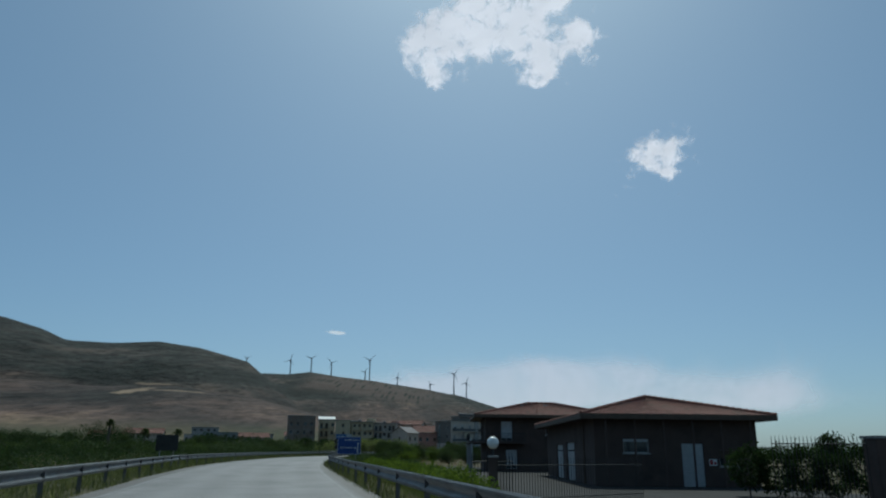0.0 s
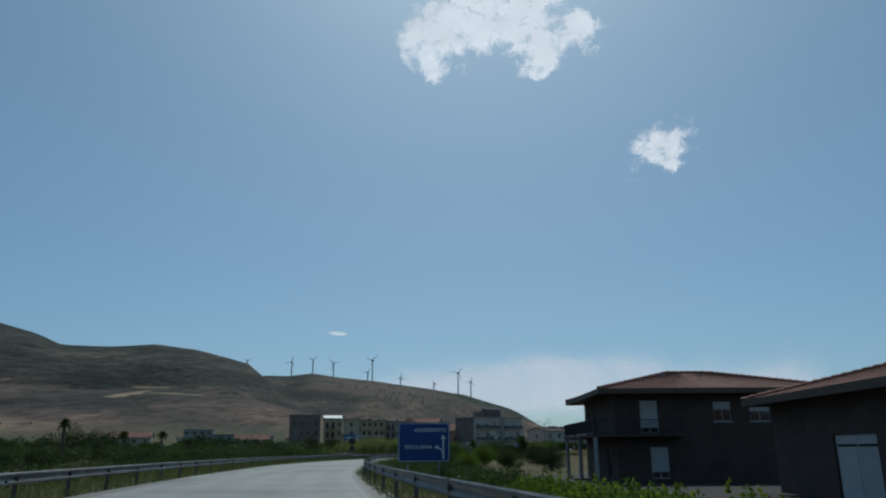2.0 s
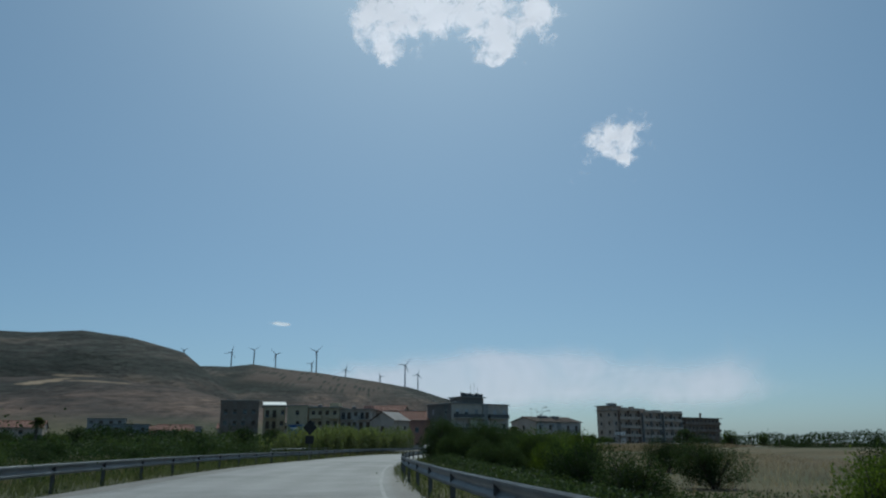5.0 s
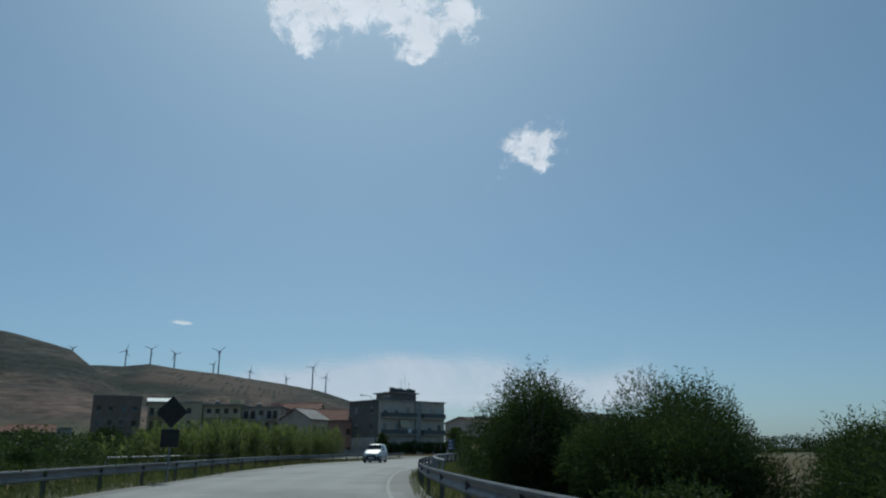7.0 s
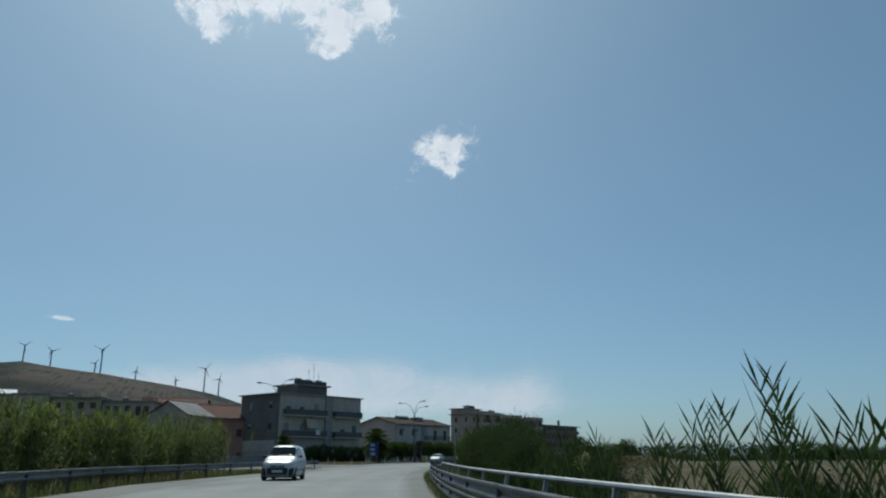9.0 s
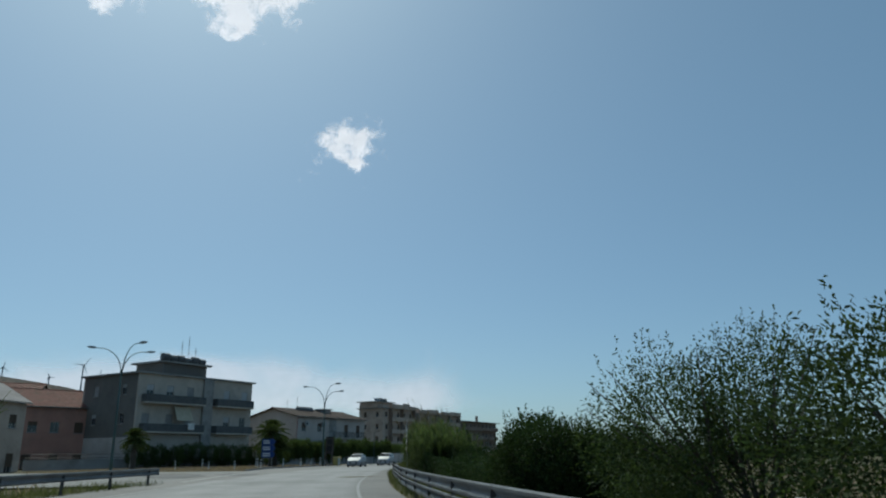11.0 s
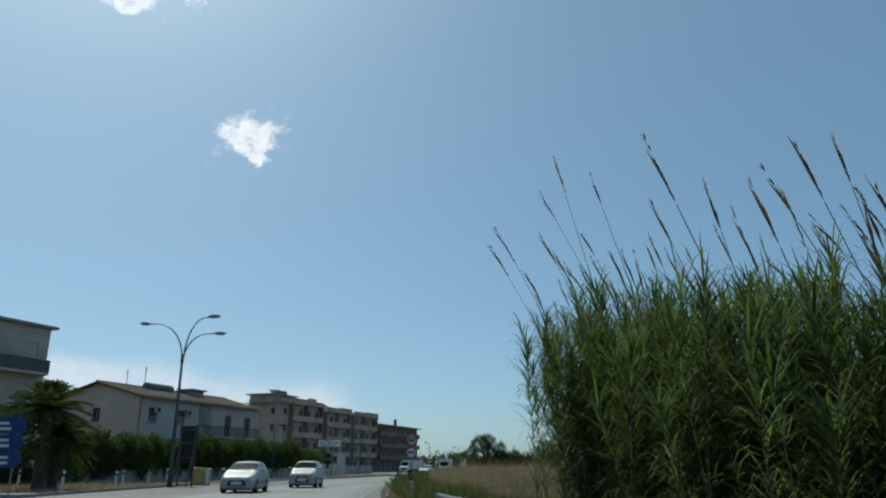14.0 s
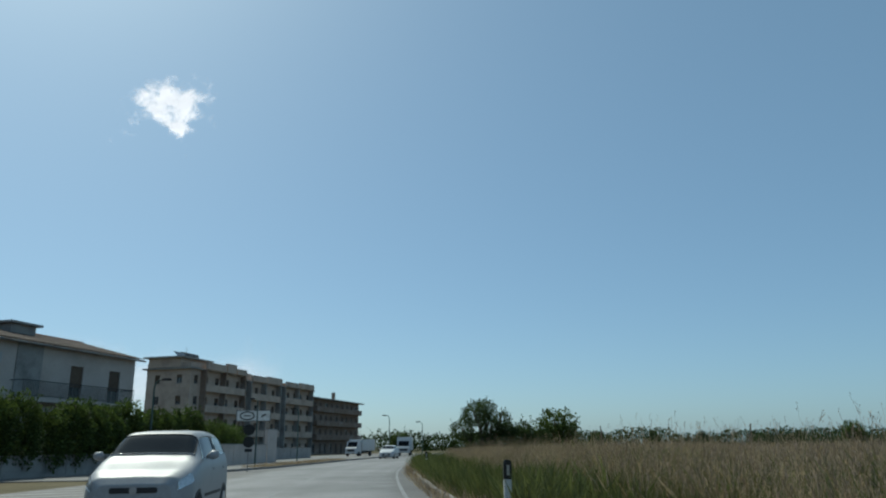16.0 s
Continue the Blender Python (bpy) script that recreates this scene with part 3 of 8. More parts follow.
road = thing("road", strip(-40, 420, road_left, road_right, 0.0, 2.0, 18, 0.25), "asphalt_lane", "worn grey asphalt main road curving to the right", "road", "structure")
across = np.array([v.co[:2] for v in road.data.vertices])
rs, ro = road_side(across[:, 0], across[:, 1])
lane = np.clip((ro - left_line(rs)) / (right_line(rs) - left_line(rs)), -0.5, 1.5)
track = road.data.attributes.new("track", "FLOAT", "POINT")
track.data.foreach_set("value", np.where((lane < 0) | (lane > 1), 0.0, 0.45 + 0.4 * np.cos(lane * 4 * np.pi * 1.0 + np.pi) ** 2).tolist())
bm = bmesh.new()
side = [at(219, -8.5, -0.012), at(251, -10.5, -0.012)]
d = (at(235, -40) - at(235, -10)).normalized()
a0, a1 = side
quad = [bm.verts.new(p) for p in (a0 + Vector((0, 0, 0)), a1, a1 + d * 75 + Vector((-6, 10, 0)), a0 + d * 70 + Vector((-16, -16, 0)))]
bm.faces.new(quad)
thing("side_road", bm, "asphalt_old", "pale worn asphalt side road at the junction", "road", "structure")
thing("forecourt", strip(300, 420, -25, lambda s: far_kerb(s) - 0.3, 0.02, 3, 3, 0.1), "asphalt_old", "grey asphalt forecourt before the apartment blocks", "pavement", "structure")


def asphalt_patch(outline):
    bm = bmesh.new()
    n = len(outline)
    ring = []
    for k in range(n):
        a, b = Vector((*outline[k], 0)), Vector((*outline[(k + 1) % n], 0))
        for j in range(6):
            q = a.lerp(b, j / 6)
            w = noise.noise(q * 0.9) * 0.5
            ring.append(bm.verts.new((q.x + w, q.y + noise.noise(q * 0.9 + Vector((7, 3, 0))) * 0.6, 0.005)))
    bm.faces.new(ring)
    return thing("asphalt_patch", bm, "asphalt_patched", "darker repaired patch in the junction's asphalt", "road", "structure")


asphalt_patch([(0.6, 242.1), (3.0, 243.4), (5.0, 239.4), (4.1, 232.9), (2.3, 229.9), (0.7, 230.0)])
asphalt_patch([(5.7, 237.3), (7.5, 239.7), (8.7, 236.3), (7.1, 231.1), (5.4, 230.9)])

# painted lines, dashed down the middle
thing("edge_line", strip(-40, 420, lambda s: right_line(s) - 0.055, lambda s: right_line(s) + 0.055, 0.006, 2, 1), "paint", "worn white painted edge line", "road marking", "structure")
thing("edge_line", strip(-40, 214, lambda s: left_line(s) - 0.06, lambda s: left_line(s) + 0.06, 0.006, 2, 1), "paint", "worn white painted edge line", "road marking", "structure")


def middle(s):
    return (right_line(s) + left_line(s)) / 2


for k in range(20):
    s = 232 + k * 9
    thing("lane_dash", strip(s, s + 3.5, lambda q: middle(q) - 0.06, lambda q: middle(q) + 0.06, 0.006, 1.2, 1), "paint", "worn white lane dash", "road marking", "structure", "lane dashes")
# hatching before the parking bays
for k in range(9):
    bm = bmesh.new()
    s = 286 + k * 1.7
    o = far_kerb(s) + 0.4
    e = o + 4.4 - 0.25 * k
    bm.faces.new([bm.verts.new(at(*q, 0.007)) for q in ((s, o), (s + 1.6, e), (s + 2.1, e), (s + 0.5, o))])
    thing("hatch_stripe", bm, "paint", "worn white hatched stripe", "road marking", "structure", "hatching")
thing("stop_line", strip(222, 250, lambda s: knots(s, (222, -8.2), (250, -9.8)), lambda s: knots(s, (222, -7.9), (250, -9.5)), 0.007, 1.5, 1), "paint", "faded white give-way line at the junction", "road marking", "structure")


def kerb_run(s0, s1, off, label):
    """Kerb of single stones with joints."""
    root = group_of("kerb", label, "kerb", kind="structure")
    mesh = to_mesh(boxes((-0.48, 0.48, -0.075, 0.075, -0.12, 0.13), bevel=0.015), "kerb_stone")
    mesh.materials.append(M["kerb"])
    s = s0
    while s < s1:
        a, b = at(s, float(off(s))), at(s + 1, float(off(s + 1)))
        ob = new("kerb_stone", mesh)
        ob.parent = root
        ob.matrix_world = pose((a.x + b.x) / 2, (a.y + b.y) / 2, 0.0, 0, 0, math.degrees(math.atan2(b.y - a.y, b.x - a.x)))
        s += 1.0
    return root


kerb_run(251, 284, lambda s: far_kerb(s) - 0.1, "grey concrete kerb along the grassy island")
kerb_run(298, 372, lambda s: far_kerb(s) - 0.1, "grey concrete kerb of the forecourt")
kerb_run(262, 330, lambda s: road_right(s) + 0.08, "low rough kerb along the grass bank")

# ---- crash barriers ----
W_BEAM = [(0.0, 0.0), (0.03, 0.03), (0.03, 0.07), (0.0, 0.11), (-0.035, 0.14), (-0.035, 0.17), (0.0, 0.2), (0.03, 0.24), (0.03, 0.28), (0.0, 0.31)]


def crash_barrier(s0, s1, off, side, label, top=0.75):
    """A W-section steel barrier on posts: one mesh for each beam length and each post. side: 1 stands to the right of the road."""
    root = group_of("crash_barrier", label, "crash barrier")
    post = to_mesh(boxes((-0.05, 0.05, 0.0, 0.006, -0.5, top - 0.02), (-0.05, -0.044, 0.006, 0.09, -0.5, top - 0.02), (0.044, 0.05, 0.006, 0.09, -0.5, top - 0.02)), "post")
    post.materials.append(M["post_steel"])
    s, k = s0, 0
    while s < s1 - 0.5:
        e = min(s + 4.0, s1)
        bm = bmesh.new()
        rows = []
        for j in range(4):
            q = s + (e - s) * j / 3 + (0.02 if j == 3 else 0)
            o = float(off(q))
            rows.append([bm.verts.new(at(q, o - side * dx, top - 0.31 + dz)) for dx, dz in W_BEAM])
        for a, b in zip(rows, rows[1:]):
            for j in range(len(W_BEAM) - 1):
                bm.faces.new((a[j], a[j + 1], b[j + 1], b[j]))
        bmesh.ops.solidify(bm, geom=bm.faces[:], thickness=0.006)
        part("beam", bm, "steel", root)
        for q in (s,):
            if q < s1:
                ob = new("post", post)
                ob.parent = root
                p = at(q, float(off(q)) + side * 0.06)
                ob.matrix_world = pose(p.x, p.y, random.uniform(-0.015, 0.015), 0, random.uniform(-1.5, 1.5), heading(q) + (90 if side > 0 else -90))
        s = e
    bm = bmesh.new()
    o = float(off(s1))
    tube(bm, [at(s1 + 0.1, o, top - 0.32), at(s1 + 0.1, o, top + 0.0)], 0.06, 10)
    part("end_cap", bm, "steel", root)
    return root


crash_barrier(-38, 246, right_rail, 1, "galvanised steel crash barrier on posts along the verge")
crash_barrier(-38, 219, left_rail, -1, "galvanised steel crash barrier on posts along the far verge")
crash_barrier(150, 246, lambda s: right_rail(s) - 0.012, 1, "lower galvanised steel crash barrier rail", 0.40)


def tube_railing(s0, s1, off, label):
    root = group_of("tube_railing", label, "railing")
    s = s0
    while s <= s1 + 0.01:
        bm = bmesh.new()
        p = at(s, off)
        q = at(s + 0.12, off + 0.1)
        tube(bm, [Vector((p.x, p.y, -0.6)), Vector((p.x, p.y, 0.5)), Vector((q.x, q.y, 0.84))], [0.055, 0.05, 0.04], 6)
        part("post", bm, "steel_dull", root)
        s += 3.2
    for z, r in ((0.85, 0.042),):
        bm = bmesh.new()
        n = int((s1 - s0) / 2)
        tube(bm, [at(s0 + (s1 - s0) * k / n, off + 0.1, z) for k in range(n + 1)], r, 8)
        part("rail", bm, "steel", root)
    return root


tube_railing(142, 187, 3.25, "grey tubular steel railing over the culvert")
tube_railing(158, 176, -14.5, "grey tubular steel railing of the culvert's far side")


# ---- signs ----
def sign_matrix(p, facing):
    """Local x to the reader's right, y away from the reader, z up. facing: degrees of the reader's way of looking."""
    return pose(p[0], p[1], p[2], 0, 0, facing)


def text_mesh(body, size, depth=0.004, bold=0.012):
    cu = bpy.data.curves.new("lettering", "FONT")
    cu.body, cu.size, cu.extrude, cu.align_x, cu.align_y = body, size, depth, "CENTER", "CENTER"
    cu.offset = size * bold
    ob = bpy.data.objects.new("lettering", cu)
    me = bpy.data.meshes.new_from_object(ob)
    bpy.data.objects.remove(ob)
    me.transform(pose(0, 0, 0, 90))
    return me


def lettering(body, x, z, size, material, parent, y=-0.022, squeeze=1.0, bold=0.012):
    me = text_mesh(body, size, bold=bold)
    me.transform(Matrix.Diagonal((squeeze, 1, 1, 1)))
    me.materials.clear()
    ob = part("lettering", me, material, parent)
    ob.location = (x, y, z)
    return ob


def rounded(w, h, r, n=5):
    out = []
    for cx, cz, a0 in ((w - r, h - r, 0), (r, h - r, 90), (r, r, 180), (w - r, r, 270)):
        for k in range(n):
            a = radians(a0 + 90 * k / (n - 1))
            out.append((cx + r * math.cos(a), cz + r * math.sin(a)))
    return out


def plate(outline, y0, y1):
    bm = bmesh.new()
    prism(bm, outline, y0, y1)
    return bm


def ring_outline(outline, inset):
    cx = sum(p[0] for p in outline) / len(outline)
    cz = sum(p[1] for p in outline) / len(outline)
    w = max(p[0] for p in outline) - min(p[0] for p in outline)
    h = max(p[1] for p in outline) - min(p[1] for p in outline)
    return [(cx + (x - cx) * (1 - 2 * inset / w), cz + (z - cz) * (1 - 2 * inset / h)) for x, z in outline]


def border(outline, inset, width, y0, y1):
    """A flat frame just inside an outline."""
    a, b = ring_outline(outline, inset), ring_outline(outline, inset + width)
    bm = bmesh.new()
    n = len(a)
    va = [[bm.verts.new((x, y, z)) for x, z in o] for o in (a, b) for y in (y0, y1)]
    for k in range(n):
        j = (k + 1) % n
        bm.faces.new((va[0][k], va[0][j], va[2][j], va[2][k]))
        bm.faces.new((va[0][k], va[1][k], va[1][j], va[0][j]))
        bm.faces.new((va[2][k], va[2][j], va[3][j], va[3][k]))
    return bm


def posts_for(root, xs, z0, z1, r=0.03, y=0.05, material="steel_dull"):
    for x in xs:
        bm = bmesh.new()
        tube(bm, [(x, y, z0), (x, y, z1)], r, 10)
        part("post", bm, material, root)


def direction_sign():
    W, H = 1.82, 1.33
    root = group_of("direction_sign", "large blue direction sign with white arrows and town names", "road sign", sign_matrix((-8.08, 58.5, 0), 9.6))
    posts_for(root, (0.35, 1.45), -1.1, 2.1, 0.04)
    o = [(x, z + 0.83) for x, z in rounded(W, H, 0.08)]
    panel = part("panel", plate(o, -0.012, 0.012), "blue", root)
    part("rim", border(o, 0.02, 0.02, -0.017, -0.012), "white", root)
    part("backing", boxes((0.06, W - 0.06, 0.012, 0.03, 1.1, 1.16), (0.06, W - 0.06, 0.012, 0.03, 1.8, 1.86)), "steel_dull", root)
    lettering("AGRIGENTO", 1.13, 1.90, 0.175, "white", root, -0.018, 1.12)
    lettering("SICULIANA", 0.72, 1.33, 0.165, "white", root, -0.018, 1.2)
    arrow = [(1.565, 0.93), (1.625, 0.93), (1.625, 1.6), (1.685, 1.6), (1.595, 1.76), (1.505, 1.6), (1.565, 1.6)]
    part("arrow", plate(arrow, -0.017, -0.0125), "white", root)
    branch = [(1.563, 1.06), (1.563, 1.15), (1.54, 1.24), (1.48, 1.31), (1.40, 1.345), (1.40, 1.40), (1.27, 1.32), (1.40, 1.24), (1.40, 1.29), (1.46, 1.27), (1.52, 1.21)]
    part("arrow", plate(branch, -0.017, -0.0125), "white", root)
    return root


direction_sign()


def back_panel_sign(name, label, p, facing, w, h, z0, diamond=False, sub=0.0):
    root = group_of(name, label, "road sign", sign_matrix((p.x, p.y, 0), facing))
    posts_for(root, (0.0,) if diamond else (-w * 0.3, w * 0.3), -0.9, z0 + h * 0.9, 0.035, 0.05)
    if diamond:
        o = [(0, z0), (w / 2, z0 + h / 2), (0, z0 + h), (-w / 2, z0 + h / 2)]
    else:
        o = [(x - w / 2, z + z0) for x, z in rounded(w, h, 0.06)]
    part("panel", plate(o, -0.012, 0.012), "sign_back", root)
    if sub:
        part("supplementary_plate", plate([(x - sub / 2, z + z0 - 0.72) for x, z in rounded(sub, 0.68, 0.05)], -0.012, 0.012), "sign_back", root)
    part("bracket", boxes((-w * 0.3, w * 0.3, -0.03, -0.013, z0 + h * 0.45, z0 + h * 0.45 + 0.05)), "sign_back", root)
    return root


back_panel_sign("road_sign", "dark unpainted back of a rectangular road sign", at(51, -8.2), -5, 1.5, 1.0, 1.0)
back_panel_sign("warning_sign", "dark back of a diamond road sign with a plate under it", at(146.9, -7.15), -12, 1.25, 1.25, 2.05, True, 0.72)


def poster_board(p, facing):
    root = group_of("poster_board", "blue and white advertising board on posts among scrub", "billboard", sign_matrix((p[0], p[1], -0.5), facing))
    posts_for(root, (0.4, 3.2, 6.2), -0.3, 7.6, 0.09, 0.14)
    part("panel", boxes((0, 6.6, -0.05, 0.05, 3.7, 7.8), bevel=0.01), "greywall", root)
    part("picture", boxes((0.12, 4.3, -0.06, -0.051, 3.85, 7.65)), "poster", root)
    part("picture", boxes((4.45, 6.45, -0.06, -0.051, 3.85, 7.65)), "shutter_pale", root)
    part("writing_bar", boxes((0.6, 3.6, -0.07, -0.061, 6.4, 6.9)), "white", root)
    return root


poster_board((-43.0, 306.0), -8)


def arrow_cluster():
    """Five arrow-shaped plates one over another on two posts."""
    root = group_of("arrow_sign_cluster", "stack of coloured arrow signs on two leaning posts", "road sign", sign_matrix((16.1, 226.0, 0.04), -114) @ pose(0, 0, 0, 0, -4.5, 0) @ Matrix.Diagonal((0.87, 0.87, 0.87, 1)))
    posts_for(root, (0.3, 0.98), -1.2, 3.8, 0.024, 0.05, "steel_dull")
    y0, y1 = -0.017, -0.0125

    def right(z, h, w=1.26):
        return [(0.0, z), (w - 0.24, z), (w, z + h / 2), (w - 0.24, z + h), (0.0, z + h)]

    def field(o, mt):
        part("plate", plate(o, -0.012, 0.012), "white", root)
        part("field", plate(ring_outline(o, 0.022), y0, y1), mt, root)

    def line(body, x, z, size, squeeze, bold=0.012):
        lettering(body, x, z, size, "white", root, -0.021, squeeze, bold)
    # towards the town: points the other way
    o = [(0.24, 3.3), (1.24, 3.3), (1.24, 3.7), (0.24, 3.7), (0.0, 3.5)]
    field(o, "blue")
    line("AGRIGENTO", 0.6, 3.5, 0.2, 0.62)
    line("19", 1.1, 3.5, 0.2, 0.7)
    for z, mt in ((2.86, "green"), (2.42, "blue")):
        o = right(z, 0.42)
        field(o, mt)
        part("point", plate([(1.0, z + 0.03), (1.03, z + 0.03), (1.225, z + 0.21), (1.03, z + 0.39), (1.0, z + 0.39), (1.17, z + 0.21)], -0.0205, -0.0175), "white", root)
    line("MAZARA DEL VALLO", 0.68, 3.16, 0.12, 0.62)
    line("PALERMO", 0.7, 2.97, 0.12, 0.7)
    line("A29", 0.14, 3.02, 0.12, 0.72)
    line("79", 0.33, 3.02, 0.15, 0.75)
    line("TRAPANI", 0.38, 2.63, 0.21, 0.66)
    line("153", 0.86, 2.63, 0.21, 0.8)
    # blank white plate, its far end bent down
    part("plate", plate([(0.0, 1.9), (0.95, 1.93), (1.12, 2.03), (1.5, 2.24), (1.1, 2.36), (0.0, 2.36)], -0.012, 0.012), "white", root, "blank white plate with a bent end")
    part("emblem_field", boxes((0.06, 0.19, y0, y1, 1.98, 2.18)), "green", root)
    part("emblem", boxes((0.08, 0.17, -0.0205, -0.0175, 2.0, 2.05), (0.09, 0.16, -0.0205, -0.0175, 2.1, 2.15)), "white", root)
    o = right(1.54, 0.31, 1.12)
    field(o, "sign_brown")
    part("panel_white", boxes((0.05, 0.15, -0.0205, -0.0175, 1.58, 1.81), (0.19, 0.31, -0.0205, -0.0175, 1.58, 1.81)), "white", root)
    part("emblem", boxes((0.215, 0.285, -0.024, -0.021, 1.63, 1.7), (0.225, 0.275, -0.024, -0.021, 1.72, 1.77)), "black", root)
    line("riserva naturale", 0.61, 1.755, 0.095, 0.72)
    line("TORRE SALSA", 0.6, 1.635, 0.11, 0.7)
    return root


arrow_cluster()


def disc(cx, cz, r, n=40):
    return [(cx + r * math.cos(2 * math.pi * k / n), cz + r * math.sin(2 * math.pi * k / n)) for k in range(n)]


def speed_sign():
    root = group_of("speed_limit_sign", "round red-rimmed 60 speed limit sign above a no-overtaking sign", "road sign", pose(32.62, 257.12, 0.0, 0, 1.2, -33))
    posts_for(root, (0.0,), -0.3, 2.75, 0.03, 0.04, "steel")
    for z in (2.47, 1.87):
        part("disc", plate(disc(0, z, 0.295), -0.012, 0.012), "white", root)
        part("red_rim", border(disc(0, z, 0.295), 0.004, 0.072, -0.017, -0.0125), "red", root)
        part("backing", boxes((-0.2, 0.2, 0.0125, 0.03, z - 0.03, z + 0.03)), "steel_dull", root)
    lettering("60", 0, 2.47, 0.36, "black", root, -0.018, 0.95, 0.03)
    for x, mt in ((-0.085, "black"), (0.095, "red")):
        part("car_symbol", plate([(x - 0.075, 1.81), (x - 0.045, 1.81), (x - 0.045, 1.83), (x + 0.045, 1.83), (x + 0.045, 1.81), (x + 0.075, 1.81), (x + 0.075, 1.88), (x + 0.05, 1.935), (x - 0.05, 1.935), (x - 0.075, 1.88)], -0.018, -0.0125), mt, root)
    return root


speed_sign()


def delineator(s, off, lean, taller=0.0):
    p = at(s, off)
    root = group_of("marker_post", "white plastic roadside marker post with a black band", "marker post", pose(p.x, p.y, ground_z(p.x, p.y) + taller, 0, lean, heading(s)), "marker posts")
    part("shaft", boxes((-0.06, 0.06, -0.045, 0.045, -0.3, 0.84), bevel=0.02), "white", root)
    part("black_band", boxes((-0.064, 0.064, -0.049, 0.049, 0.74, 1.06), bevel=0.02), "black", root)
    part("reflector", boxes((-0.022, 0.022, -0.056, -0.0495, 0.82, 0.98)), "lamp_glass", root)
    return root


delineator(254.6, 2.95, -13, 0.16)
delineator(278, 2.75, 1)
delineator(302, 3.2, -2)


# town signs
def blue_board():
    root = group_of("direction_sign", "blue direction board with several arrows on a low kerbed island", "road sign", pose(15.35, 262.7, 0, 0, 0, -22))
    posts_for(root, (0.25, 1.15), -0.1, 3.2, 0.035)
    for k in range(3):
        z = 1.15 + k * 0.68
        o = [(0, z), (1.3, z), (1.48, z + 0.31), (1.3, z + 0.62), (0, z + 0.62)]
        part("plate", plate(o, -0.012, 0.012), "blue", root)
        for dz in (0.14, 0.36):
            part("writing_bar", boxes((0.15, 0.95 - 0.2 * k * dz, -0.018, -0.0125, z + dz, z + dz + 0.11)), "white", root)
    return root


blue_board()
bm = bmesh.new()
prism(bm, [(1.6 * math.cos(a), 0.9 * math.sin(a)) for a in (2 * math.pi * k / 24 for k in range(24))], 0, 0.16)
bmesh.ops.transform(bm, matrix=pose(15.9, 262.2, 0.0, 0, 0, -22) @ pose(0, 0, 0, 90, 0, 0), verts=bm.verts[:])
for v in bm.verts:
    v.co.z = abs(v.co.z) - 0.02
thing("traffic_island", bm, "kerb", "low concrete traffic island", "kerb", "structure")


def oval_billboard():
    root = group_of("billboard", "white billboard with a grey ring emblem above a pale wall end", "billboard", pose(62.75, 327.6, 0, 0, 0, -33))
    posts_for(root, (0.5, 2.9), -0.1, 4.6, 0.06, 0.08)
    part("panel", boxes((0, 3.45, -0.05, 0.05, 4.0, 5.15), bevel=0.015), "white", root)
    part("rim", border([(0, 4.0), (3.45, 4.0), (3.45, 5.15), (0, 5.15)], 0.01, 0.06, -0.058, -0.0505), "sign_back", root)
    part("emblem", border([(1.1 + 0.75 * math.cos(a), 4.57 + 0.45 * math.sin(a)) for a in (2 * math.pi * k / 32 for k in range(32))], 0.0, 0.12, -0.058, -0.0505), "sign_back", root)
    part("writing_bar", boxes((0.75, 1.45, -0.058, -0.0505, 4.52, 4.62)), "sign_back", root)
    part("emblem", plate([(2.45, 4.35), (3.0, 4.62), (2.95, 4.75), (2.6, 4.62)], -0.058, -0.0505), "sign_back", root)
    return root


oval_billboard()


def round_backs():
    root = group_of("road_sign", "two dark round sign backs one above the other on a post", "road sign", pose(60.6, 322.0, 0, 0, 0, -33))
    posts_for(root, (0.0,), -0.1, 3.4, 0.03, -0.05)
    for z in (3.0, 2.2):
        part("disc", plate(disc(0, z, 0.42), -0.012, 0.012), "sign_back", root)
    return root


round_backs()


